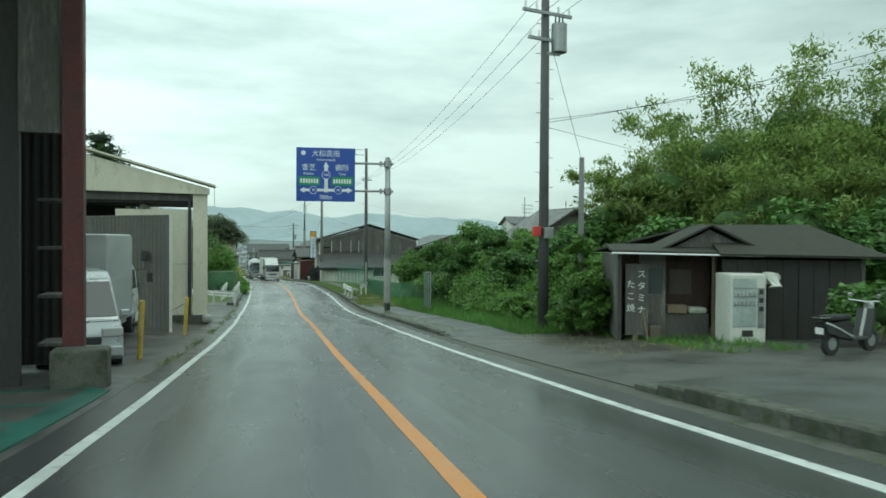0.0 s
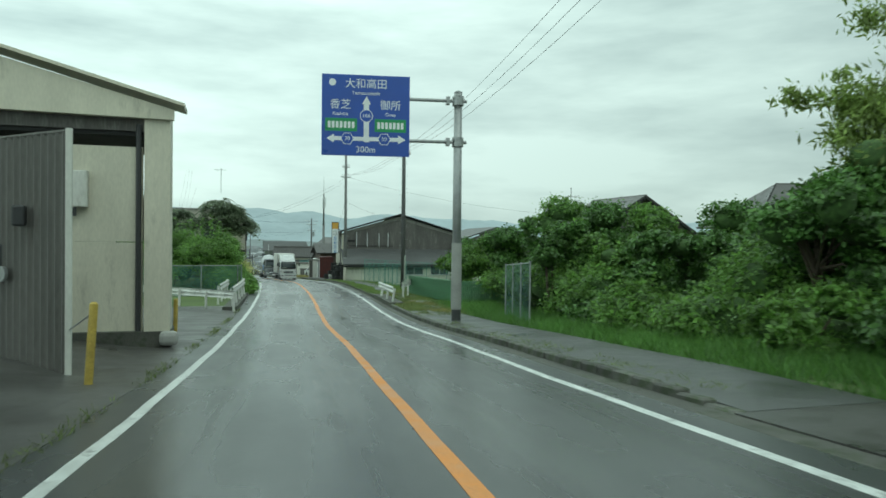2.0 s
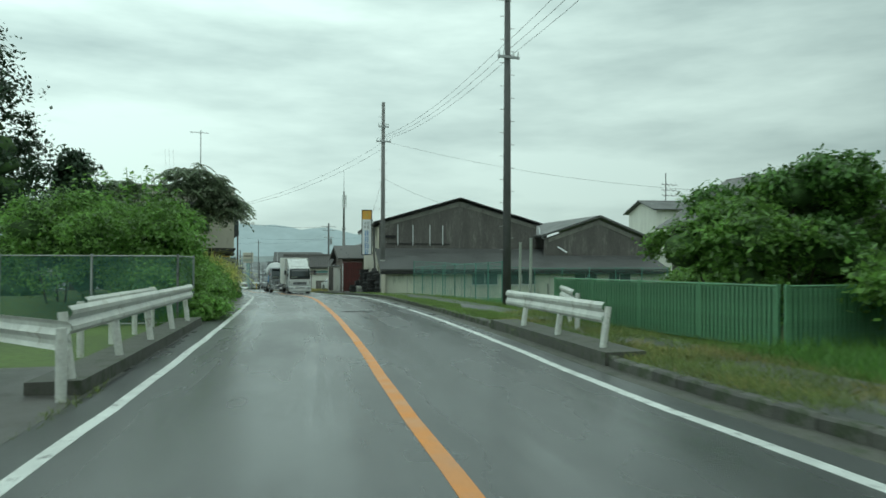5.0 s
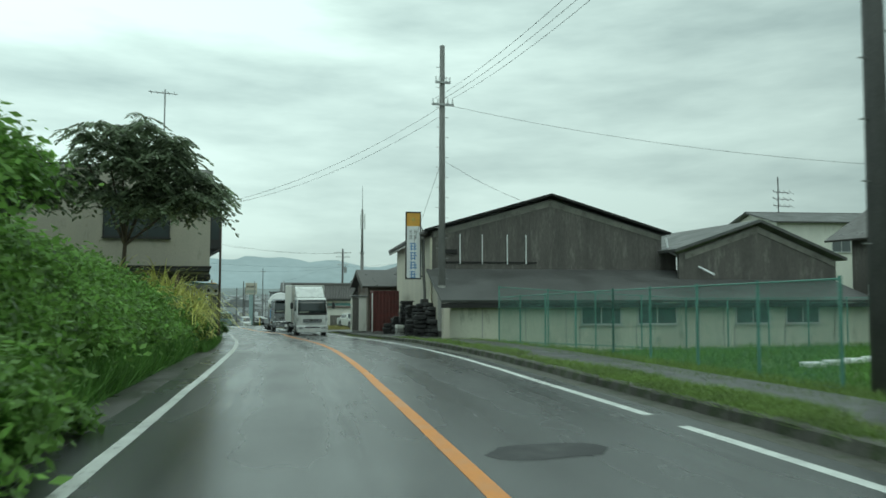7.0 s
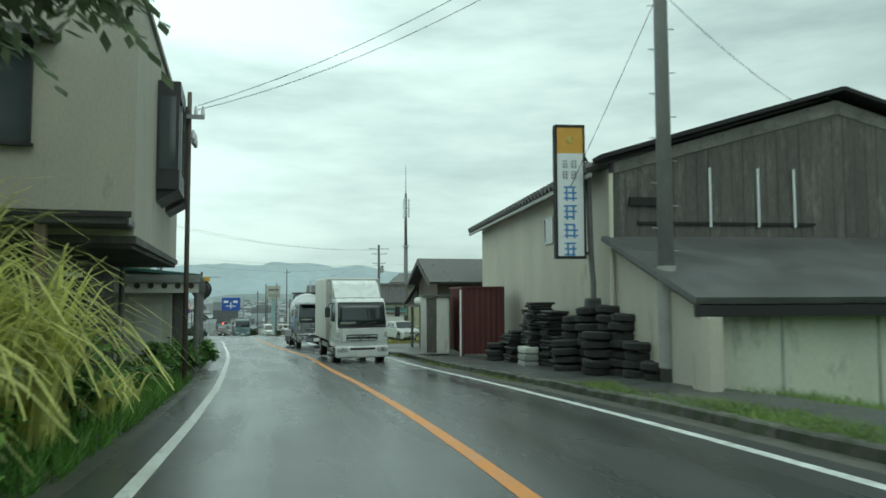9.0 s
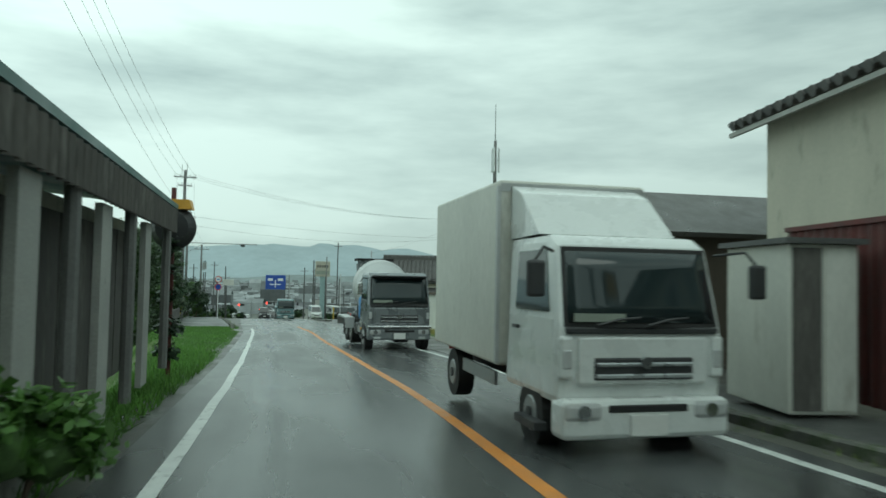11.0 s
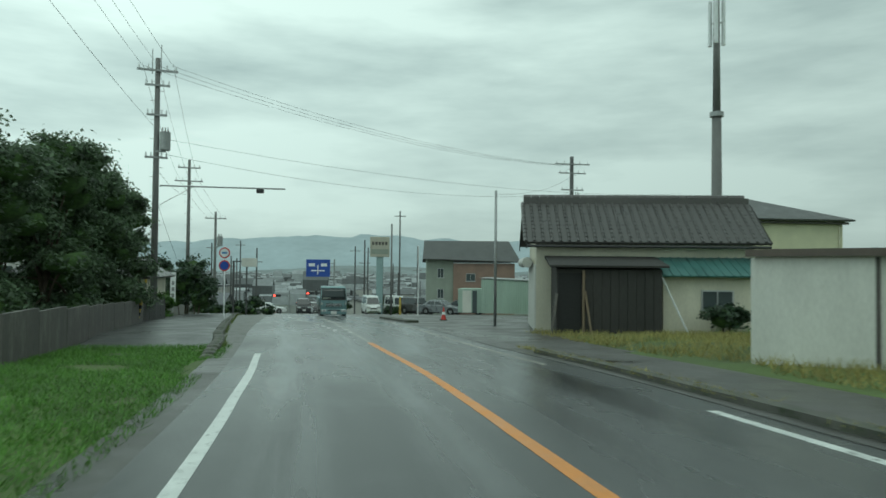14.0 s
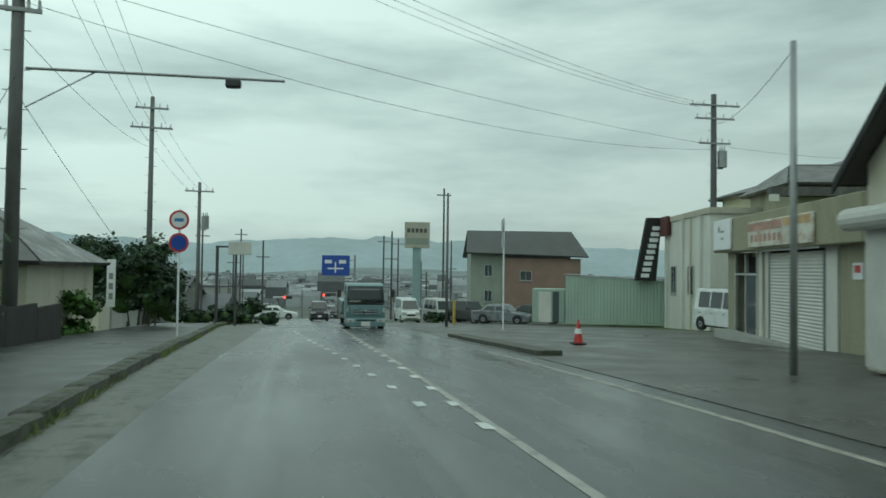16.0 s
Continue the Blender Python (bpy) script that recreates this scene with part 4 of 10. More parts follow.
# ---------- the direction sign over the road ----------
def direction_sign():
    s = thing("direction_sign", (8.67, 36.1, -2.45), "blue overhead road direction sign on a cantilever steel post", "road sign", turn=-9.0)
    part("post", bar([(0, 0, -0.2), (0, 0, 4.2), (0, 0, 8.0)], 0.165, 16, 0.14), M_GALV, s, smooth_it=True)
    part("post_sleeve", bar([(0, 0, 0.45), (0, 0, 2.75)], 0.185, 16, 0.18), M_CONCRETE, s, "pale wrapped lower sleeve")
    part("post_cap", bar([(0, 0, 8.0), (0, 0, 8.06)], 0.15, 16, 0.06), M_GALV, s)
    for h in (7.70, 6.27):
        a = part("arm", bar([(0.3, 0, h), (-1.9, -0.02, h), (-4.6, -0.02, h)], 0.06, 10), M_GALV, s)
        part("clamp", bar([(0, 0, h - 0.16), (0, 0, h + 0.16)], 0.2, 16), M_GALV, a)
        part("flange", boxes((-0.42, -0.3, -0.13, 0.13, h - 0.13, h + 0.13)), M_GALV, a)
    x0, x1, z0, z1 = -4.68, -1.70, 5.70, 8.45
    panel = part("panel", soft_box(x0, x1, -0.12, -0.08, z0, z1, 0.01, 1), M_SIGNBLUE, s, "blue reflective panel with white place names")
    cx, w, h = (x0 + x1) / 2, x1 - x0, z1 - z0

    def at(u, v):
        return pose(x0 + u * w, -0.123, z0 + (1 - v) * h)

    for (u0, u1, v0, v1) in ((0.475, 0.535, 0.33, 0.44), (0.475, 0.535, 0.57, 0.83), (0.12, 0.89, 0.765, 0.815)):
        part("arrow_shaft", boxes((x0 + u0 * w, x0 + u1 * w, -0.126 - 0.002 * (u0 < 0.2), -0.121, z0 + (1 - v1) * h, z0 + (1 - v0) * h)), M_SIGNWHITE, panel)
    for tri in (((0.455, 0.36), (0.555, 0.36), (0.505, 0.26)), ((0.14, 0.735), (0.14, 0.845), (0.055, 0.79)), ((0.87, 0.735), (0.87, 0.845), (0.955, 0.79))):
        part("arrow_head", prism([(x0 + u * w, z0 + (1 - v) * h) for u, v in tri], -0.126, -0.121, "y"), M_SIGNWHITE, panel)
    for u0 in (0.04, 0.60):
        part("green_patch", boxes((x0 + u0 * w, x0 + (u0 + 0.36) * w, -0.125, -0.121, z0 + 0.30 * h, z0 + 0.46 * h)), M_SIGNGREEN, panel)
        for k in range(7):
            part("sign_mark", boxes((x0 + (u0 + 0.03 + 0.045 * k) * w, x0 + (u0 + 0.06 + 0.045 * k) * w, -0.128, -0.124, z0 + 0.34 * h, z0 + 0.42 * h)), M_SIGNWHITE, panel)
    words("大和高田", 0.36, M_SIGNWHITE, at(0.50, 0.115), panel)
    words("Yamatotakada", 0.17, M_SIGNWHITE, at(0.50, 0.225), panel)
    words("香芝", 0.36, M_SIGNWHITE, at(0.21, 0.375), panel)
    words("Kashiba", 0.17, M_SIGNWHITE, at(0.21, 0.485), panel)
    words("御所", 0.36, M_SIGNWHITE, at(0.78, 0.375), panel)
    words("Gose", 0.17, M_SIGNWHITE, at(0.78, 0.485), panel)
    words("300m", 0.30, M_SIGNWHITE, at(0.50, 0.925), panel)
    for u, v, t in ((0.505, 0.505, "166"), (0.29, 0.79, "30"), (0.71, 0.79, "30")):
        c = at(u, v).translation
        shield = [(c.x + 0.2 * math.cos(a) * (1 if t != "166" else 1.0), c.z + 0.2 * math.sin(a)) for a in [2 * math.pi * k / (6 if t == "30" else 12) for k in range(6 if t == "30" else 12)]]
        part("route_shield_edge", prism([(px + 0.12 * (px - c.x), pz + 0.12 * (pz - c.z)) for px, pz in shield], -0.129, -0.126, "y"), M_SIGNWHITE, panel)
        sh = part("route_shield", prism(shield, -0.133, -0.129, "y"), M_SIGNBLUE, panel)
        words(t, 0.19, M_SIGNWHITE, pose(c.x, -0.1355, c.z), sh)
    part("emblem", bar([(x0 + 0.12 * w, -0.125, z0 + 0.90 * h), (x0 + 0.12 * w, -0.121, z0 + 0.90 * h)], 0.12, 14), M_SIGNWHITE, panel)


direction_sign()


# ---------- guard rails and fences ----------
def guard_rail(pts, name_label, height=0.72, side=1, lean=0.0):
    """A W-profile beam on posts along ground points."""
    base = Vector(pts[0])
    g = thing("guard_rail", base, name_label, "guard rail", "guard rails")
    local = [Vector(p) - base for p in pts]
    prof = [(0.0, 0.17), (0.05, 0.12), (0.05, 0.07), (0.0, 0.0), (0.05, -0.07), (0.05, -0.12), (0.0, -0.17)]
    bm = bmesh.new()
    prev = None
    for i, p in enumerate(local):
        d = (local[min(i + 1, len(local) - 1)] - local[max(i - 1, 0)])
        nrm = Vector((d.y, -d.x, 0)).normalized() * side
        row = []
        for back in (0, 0.006):
            row.append([bm.verts.new(p + nrm * (u + 0.06 - back) + Vector((0, 0, height + v))) for u, v in prof])
        if prev:
            for r0, r1 in zip(prev, row):
                for k in range(len(prof) - 1):
                    bm.faces.new((r0[k], r0[k + 1], r1[k + 1], r1[k]))
            for k in (0, len(prof) - 1):
                bm.faces.new((prev[0][k], row[0][k], row[1][k], prev[1][k]))
        prev = row
    bmesh.ops.recalc_face_normals(bm, faces=bm.faces[:])
    part("beam", bm, M_WHITE_STEEL, g, "white W-shaped steel beam")
    total, last = 0.0, -9.0
    for a, b in zip(local, local[1:]):
        steps = max(1, int((b - a).length / 0.25))
        for i in range(steps + 1):
            p = a.lerp(b, i / steps)
            q = total + (b - a).length * i / steps
            if q - last >= 2.0:
                last = q
                out = Vector(((b - a).y, -(b - a).x, 0)).normalized() * side * lean
                part("post", bar([p + out + Vector((0, 0, -0.3)), p + Vector((0, 0, height + 0.1))], 0.057, 10), M_WHITE_STEEL, g)
        total += (b - a).length
    end = local[-1]
    part("end_cap", bar([end + Vector((0, 0, height - 0.17)), end + Vector((0, 0, height + 0.17))], 0.075, 10), M_WHITE_STEEL, g)
    return g


def road_pts(y0, y1, off, n=8, dz=0.0):
    return [(rx(y) + off, y, rz(y) + dz) for y in [y0 + (y1 - y0) * i / (n - 1) for i in range(n)]]


guard_rail([(1.25, 44.6, rz(44.6)), (0.2, 46.0, rz(46)), (-1.0, 47.6, rz(47)), (-3.7, 50.5, rz(48)), (-8, 55, rz(48))], "white steel guard rail closing the yard", side=1)
guard_rail(road_pts(45.2, 54.8, -3.82), "weathered white guard rail along the road", side=1, height=0.86, lean=0.16)
guard_rail(road_pts(49, 55.0, -4.7), "second white guard rail beside the channel", side=1, height=0.8)
guard_rail(road_pts(46.2, 51.6, 3.74), "weathered white guard rail on the verge", side=-1, height=0.75, lean=0.16)
ribbon("bridge_edge", 45.6, 52.1, 3.41, 4.1, 0.2, 0.5, M_KERB, 1.0, label="dark raised concrete edge of the channel bridge", category="bridge edge")
ribbon("bridge_edge", 45.0, 55.2, -4.15, -3.55, 0.18, 0.5, M_KERB, 1.0, label="dark raised concrete edge of the channel bridge", category="bridge edge")
guard_rail([(10.1, 50.0, rz(50)), (11.1, 52.6, rz(52.6)), (12.1, 55.2, rz(55.2))], "second white guard rail beside the channel", side=-1, height=0.8)


def net_fence(pts, height, label, gap=1.9, mesh=0.075, post_r=0.03, wire=0.004, net_mat=M_NETGREEN, post_mat=M_GALV, base=0.0):
    """Posts with a wire net of crossing diagonals."""
    o = Vector(pts[0])
    g = thing("mesh_fence", o, label, "fence", "mesh fences")
    local = [Vector(p) - o for p in pts]
    quads = []
    for a, b in zip(local, local[1:]):
        d = b - a
        ln = d.length
        n = max(1, round(ln / gap))
        for i in range(n + 1):
            p = a.lerp(b, i / n)
            part("post", bar([p + Vector((0, 0, -0.2)), p + Vector((0, 0, height + 0.05))], post_r, 8), post_mat, g)
        for h in (base + 0.05, height):
            part("rail", bar([a + Vector((0, 0, h)), b + Vector((0, 0, h))], 0.018, 6), post_mat, g)
        u = d.normalized()
        hh = height - base
        k = -hh
        while k < ln:
            for s in (1, -1):
                t0, t1 = max(0.0, k), min(ln, k + hh)
                if t1 > t0:
                    z0, z1 = (t0 - k, t1 - k) if s > 0 else (hh - (t0 - k), hh - (t1 - k))
                    p0, p1 = a + u * t0, a + u * t1
                    zz0 = a.z + (b.z - a.z) * t0 / ln
                    zz1 = a.z + (b.z - a.z) * t1 / ln
                    quads.append([(p0.x, p0.y, zz0 + base + z0 - wire), (p1.x, p1.y, zz1 + base + z1 - wire), (p1.x, p1.y, zz1 + base + z1 + wire), (p0.x, p0.y, zz0 + base + z0 + wire)])
            k += mesh
    quads_object("wire_net", np.array(quads), net_mat, g, "fine green wire netting")
    return g


def gpts(*xy, dz=0.0):
    return [(x, y, gz(x, y) + dz) for x, y in xy]


net_fence(gpts((10.1, 33.0), (11.2, 37.8)), 2.05, "tall dark green wire fence overgrown from behind", mesh=0.05, wire=0.005, net_mat=M_NETDARK)
net_fence(gpts((13.4, 79.6), (21.5, 79.3), (31.0, 78.6)), 2.15, "tall green wire fence in front of the workshop", gap=2.0, mesh=0.11, wire=0.004, post_mat=M_NETGREEN)
net_fence(gpts((13.0, 62.5), (13.4, 70.5), (13.4, 79.6)), 1.75, "low green wire fence behind the verge", gap=2.2, post_mat=M_NETGREEN)
net_fence(gpts((1.5, 55.3), (1.75, 57.2)), 1.75, "green wire fence beside the hedge", gap=1.3, mesh=0.05, wire=0.005, net_mat=M_NETDARK)
net_fence(gpts((-6.5, 55.0), (1.5, 55.3)), 1.75, "green wire fence in front of the bushes", gap=1.9, mesh=0.05, wire=0.005, net_mat=M_NETDARK)


def panel_fence(pts, height, label):
    o = Vector(pts[0])
    g = thing("panel_fence", o, label, "fence", "green panel fences")
    local = [Vector(p) - o for p in pts]
    for a, b in zip(local, local[1:]):
        d = b - a
        n = max(1, round(d.length / 1.8))
        for i in range(n + 1):
            p = a.lerp(b, i / n)
            part("post", boxes((p.x - 0.03, p.x + 0.03, p.y - 0.03, p.y + 0.03, p.z - 0.2, p.z + height + 0.03)), M_GREENFENCE, g)
        for h in (0.08, height):
            part("rail", bar([a + Vector((0, 0, h)), b + Vector((0, 0, h))], 0.025, 6), M_GREENFENCE, g)
        m = max(2, int(d.length / 0.11))
        pale = bpy.data.meshes.new("pale")
        bm = boxes((-0.035, 0.035, -0.035, 0.035, 0.1, height - 0.03))
        bm.to_mesh(pale)
        bm.free()
        pale.materials.append(M_GREENFENCE)
        for i in range(m):
            ob = new("pale", pale)
            ob.parent = g
            ob.location = a.lerp(b, (i + 0.5) / m)
    return g


panel_fence(gpts((11.5, 54.2), (12.0, 46.2)), 1.15, "green painted steel panel fence along the channel")
panel_fence(gpts((12.0, 46.0), (17.5, 46.4)), 1.15, "green painted steel panel fence across the channel")
panel_fence(gpts((20.0, 58.0), (30.0, 57.0)), 1.0, "green painted steel panel fence in the field")

# yellow posts of the yard, with a sagging chain
for i, (x, y, h, lean) in enumerate(((-1.5, 16.25, 1.25, 3), (-0.87, 23.9, 1.2, 4), (-0.3, 32.6, 1.05, 2))):
    b = thing("bollard", (x, y, gz(x, y)), "leaning yellow painted steel post of the yard", "bollard", "yellow bollards", turn=20 * i)
    part("shaft", bar([(0, 0, -0.2), (math.sin(radians(lean)) * h, 0, h)], 0.06, 10), M_YELLOW, b)
    part("cap", bar([(math.sin(radians(lean)) * h, 0, h), (math.sin(radians(lean)) * (h + 0.03), 0, h + 0.03)], 0.062, 10, 0.03), M_YELLOW, b)
pts = [(-0.82 - 1.4 * i / 8, 23.9 + 3 * i / 8, -0.72 - 1.0 * 4 * 0.25 * (i / 8)) for i in range(9)]
tagged(part("chain", bar(pts, 0.012, 5), M_GALV), "thin sagging chain tied to the yellow post", "chain")


# ---------- shared building parts ----------
def window(parent, x0, x1, z0, z1, y, frame=M_ALU, glass=M_WINDOW, panes=2, depth=0.06, sill=True):
    """A sliding window in a wall that faces -y; y is the wall's face."""
    bm = boxes((x0, x1, y - depth, y, z0, z0 + 0.05), (x0, x1, y - depth, y, z1 - 0.05, z1), (x0, x0 + 0.05, y - depth, y, z0, z1), (x1 - 0.05, x1, y - depth, y, z0, z1))
    w = part("window", bm, frame, parent, "aluminium framed sliding window")
    for k in range(panes):
        a, b = x0 + 0.05 + (x1 - x0 - 0.1) * k / panes, x0 + 0.05 + (x1 - x0 - 0.1) * (k + 1) / panes
        part("pane", boxes((a, b, y - 0.025 - 0.012 * (k % 2), y - 0.018 - 0.012 * (k % 2), z0 + 0.05, z1 - 0.05)), glass, w)
        if k:
            part("mullion", boxes((a - 0.02, a + 0.02, y - 0.05, y - 0.01, z0 + 0.05, z1 - 0.05)), frame, w)
    if sill:
        part("sill", boxes((x0 - 0.04, x1 + 0.04, y - depth - 0.04, y, z0 - 0.04, z0)), frame, w)
    return w


def shutter(parent, x0, x1, z0, z1, y, material=M_SHUTTER, pitch=0.10):
    """A roller shutter with horizontal ribs in a wall that faces -y."""
    bm = bmesh.new()
    n = int((z1 - z0) / pitch)
    prev = None
    for i in range(n * 4 + 1):
        z = z0 + (z1 - z0) * i / (n * 4)
        d = y - 0.02 - 0.018 * abs(math.sin(i * math.pi / 4))
        row = [bm.verts.new((x0, d, z)), bm.verts.new((x1, d, z))]
        if prev:
            bm.faces.new((prev[0], prev[1], row[1], row[0]))
        prev = row
    s = part("roller_shutter", bm, material, parent, "closed ribbed metal roller shutter")
    part("side_rail", boxes((x0 - 0.06, x0, y - 0.07, y, z0, z1)), M_GALV, s)
    part("side_rail", boxes((x1, x1 + 0.06, y - 0.07, y, z0, z1)), M_GALV, s)
    part("bottom_bar", boxes((x0, x1, y - 0.06, y - 0.01, z0, z0 + 0.08)), M_GALV, s)
    return s


# ---------- dark workshop at the start ----------
g = gz(-2.2, 12.2)
w = thing("workshop", (-2.05, 12.2, g), "dark open workshop with a rust-red steel pillar", "workshop")
part("pillar", soft_box(-0.15, 0.15, -0.15, 0.15, 0.0, 7.6, 0.04), M_RUST, w, "rust-red painted steel pillar")
# Black wall colour carries the dimness inside the open workshop.
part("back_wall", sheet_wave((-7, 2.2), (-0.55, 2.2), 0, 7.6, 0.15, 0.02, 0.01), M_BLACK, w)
part("front_wall", boxes((-7, -0.75, 0.0, 0.12, 0, 7.6)), M_BLACKWOOD, w, "dark weathered board wall")
part("lintel", boxes((-0.75, -0.19, -0.05, 0.1, 3.9, 7.6)), M_DARKWOOD, w)
# Roof run 7.5 m forward out of view, added to shade the pillar.
part("roof", slab([(-7.2, -7.5, 7.8), (0.9, -7.5, 7.65), (0.9, 2.5, 7.65), (-7.2, 2.5, 7.8)], 0.15), M_DARKROOF, w)
for k in range(4):
    part("shelf_board", boxes((-0.7, -0.25, 0.9, 1.6, 0.5 + 0.8 * k, 0.55 + 0.8 * k)), M_DARKWOOD, w)
tagged(part("concrete_block", soft_box(-2.28, -1.5, 11.55, 12.02, g - 0.1, g + 0.64, 0.04), M_KERB), "stained concrete block at the foot of the pillar", "block")
ribbon("floor_coating", 2.5, 12.1, -14, lambda y: -3.62 - 0.9 * smooth(11.0, 12.4, y), 0.03, 0.05, M_GREENMAT, 1.0, label="worn green floor coating beside the road", category="floor coating")

# ---------- cream barn ----------
b = thing("barn", (-0.22, 30.0, -1.74), "cream metal barn with an open dark bay", "barn")
part("corner_pillar", boxes((-0.55, 0.0, -0.1, 0.6, 0, 4.95)), M_CREAM, b)
part("gable_band", prism([(0.08, 5.05), (0.08, 4.82), (-6.6, 4.9), (-13, 4.9), (-13, 4.95), (-6.6, 6.85)], -0.2, 0.0, "y"), M_CREAM, b, "cream sheet gable band")
part("verge_trim", slab([(0.3, -0.35, 5.12), (0.3, 0.8, 5.12), (-6.6, 0.8, 7.05), (-6.6, -0.35, 7.05)], 0.07), M_CREAM, b)
part("roof_slope", slab([(-6.6, -0.35, 7.05), (-6.6, 9, 7.05), (-13, 9, 5.1), (-13, -0.35, 5.1)], 0.07), M_DARKROOF, b)
# Black here paints in the shade under the roof.
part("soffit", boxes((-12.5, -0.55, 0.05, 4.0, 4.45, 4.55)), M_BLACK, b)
part("header_beam", boxes((-12.5, -0.55, 0.0, 0.2, 4.55, 4.9)), M_DARKWOOD, b)
part("panel_wall", boxes((-3.4, -0.6, 0.08, 0.2, 0.0, 2.02), (-3.4, -0.6, 0.09, 0.2, 2.04, 4.2)), M_CREAM, b, "cream panel wall with a level joint")
part("downpipe", bar([(-0.68, 0.0, 0), (-0.68, 0.0, 4.7)], 0.06, 8), M_PLASTIC, b)
# Black sheet stands in for the bay's unlit depth.
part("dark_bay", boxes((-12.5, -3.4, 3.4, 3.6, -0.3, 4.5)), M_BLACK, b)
part("side_wall", boxes((-2.6, -2.45, 0.9, 9, 0, 4.9)), M_CREAM, b)
part("plinth", boxes((-4.2, 0.03, -0.13, 0.9, -0.7, 0.0)), M_KERB, b, "dark stained concrete plinth")
part("rubble", soft_box(-0.2, 0.2, -0.45, -0.12, -0.3, 0.02, 0.1, 2), M_CONCRETE, b)
part("meter_box", soft_box(-2.3, -1.72, -0.1, 0.08, 2.8, 3.62, 0.03), M_PANELWHITE, b, "white wall-mounted meter box")
part("meter_cable", bar([(-2.0, -0.02, 2.8), (-2.0, -0.02, 2.6)], 0.05, 8), M_PLASTIC, b)
part("red_can", soft_box(-3.1, -2.8, -0.5, -0.2, 0.0, 0.45, 0.05), M_RUST, b)
c = thing("corrugated_screen", (-1.35, 25.0, gz(-1.6, 25)), "tall dented grey corrugated metal screen wall", "screen wall")
part("sheet", sheet_wave((-3.5, 3.6), (0, 0), -0.05, 3.85, 0.19, 0.03, 0.006), M_CORR, c)
part("edge_strip", boxes((-0.03, 0.06, -0.05, 0.03, -0.1, 3.9)), M_PANELWHITE, c, "pale steel edge strip")
part("top_rail", bar([(-3.5, 3.64, 3.86), (0, 0.04, 3.86)], 0.04, 6), M_DARKWOOD, c)
part("wall_lamp", soft_box(-0.95, -0.75, 0.55, 0.75, 2.35, 2.7, 0.04), M_PLASTIC, c, "small dark wall lamp")
part("round_plate", bar([(-1.2, 1.13, 1.55), (-1.24, 1.09, 1.55)], 0.13, 12), M_GALV, c)

# ---------- hut with the vending machine ----------
h = thing("hut", (9.9, 15.9, -1.22), "shabby dark wooden food hut with a low sheet roof", "hut", turn=-24)
part("left_wall", boxes((0, 0.1, 0, 3.4, 0, 2.2)), M_DARKWOOD, h)
part("right_wall", boxes((5.7, 5.8, -0.5, 3.4, 0, 2.15)), M_DARKWOOD, h)
part("back_wall", boxes((0.1, 5.7, 3.3, 3.4, 0, 2.2)), M_DARKWOOD, h)
for k in range(9):
    x = 2.45 + 0.36 * k
    part("board", boxes((x, x + 0.345, -0.52 - 0.01 * (k % 2), -0.46, 0, 2.1)), M_BLACKWOOD, h)
part("recess_wall", boxes((0.1, 2.45, 0.7, 0.8, 0, 2.2)), M_REDBROWN, h)
part("door_leaf", boxes((1.3, 2.1, 0.62, 0.7, 0.05, 2.0)), M_REDBROWN, h, "reddish brown sliding door")
part("window_pane", boxes((0.62, 1.12, 0.02, 0.05, 1.2, 1.85)), M_WINDOW, h)
part("window_frame", boxes((0.55, 1.2, 0.0, 0.06, 0.0, 1.2), (0.55, 0.62, 0.0, 0.06, 1.2, 1.9), (1.12, 1.2, 0.0, 0.06, 1.2, 1.9), (0.55, 1.2, 0, 0.06, 1.85, 2.2)), M_DARKWOOD, h)
part("post", bar([(2.4, 0.0, 0), (2.4, 0.0, 2.2)], 0.06, 8), M_WOOD, h)
part("leaning_plank", boxes((0.35, 0.47, -0.25, -0.2, 0, 0.9), ), M_WOOD, h)
part("counter", boxes((1.2, 2.3, 0.1, 0.5, 0, 0.7)), M_DARKWOOD, h)
part("porch_eave", slab([(-0.25, -0.7, 2.27), (3.4, -0.75, 2.22), (3.4, 0.6, 2.45), (-0.25, 0.6, 2.42)], 0.05), M_HUTROOF, h, "dark porch roof sheet")
part("eave_edge", bar([(-0.25, -0.72, 2.25), (3.4, -0.77, 2.2)], 0.025, 6), M_SIGNWHITE, h, "pale pipe along the porch edge")
part("door_pane", boxes((1.42, 1.98, 0.6, 0.62, 1.15, 1.8)), M_BROWN, h)
part("crate", soft_box(1.25, 1.75, 0.0, 0.35, 0.7, 0.92, 0.02, 1), M_WOOD, h)
part("wrapped_bale", soft_box(1.8, 2.25, 0.05, 0.4, 0.7, 0.86, 0.06, 2), M_GREYWALL, h)
part("stool", soft_box(0.75, 1.05, -0.35, -0.08, 0.0, 0.42, 0.04, 1), M_BROWN, h)
part("porch_gable", prism([(1.2, 2.3), (3.3, 2.3), (2.25, 2.85)], -0.1, 0.1, "y"), M_DARKWOOD, h)
part("porch_roof_left", slab([(0.9, -0.3, 2.25), (2.25, -0.3, 2.93), (2.25, 2.0, 2.93), (0.9, 2.0, 2.25)], 0.05), M_HUTROOF, h)
part("porch_roof_right", slab([(2.25, -0.3, 2.93), (3.7, -0.3, 2.2), (3.7, 2.0, 2.2), (2.25, 2.0, 2.93)], 0.05), M_HUTROOF, h)
part("main_roof_front", slab([(2.3, -0.9, 2.2), (6.2, -0.9, 2.15), (5.2, 1.5, 2.95), (2.3, 1.5, 2.95)], 0.06), M_HUTROOF, h, "dark weathered sheet roof")
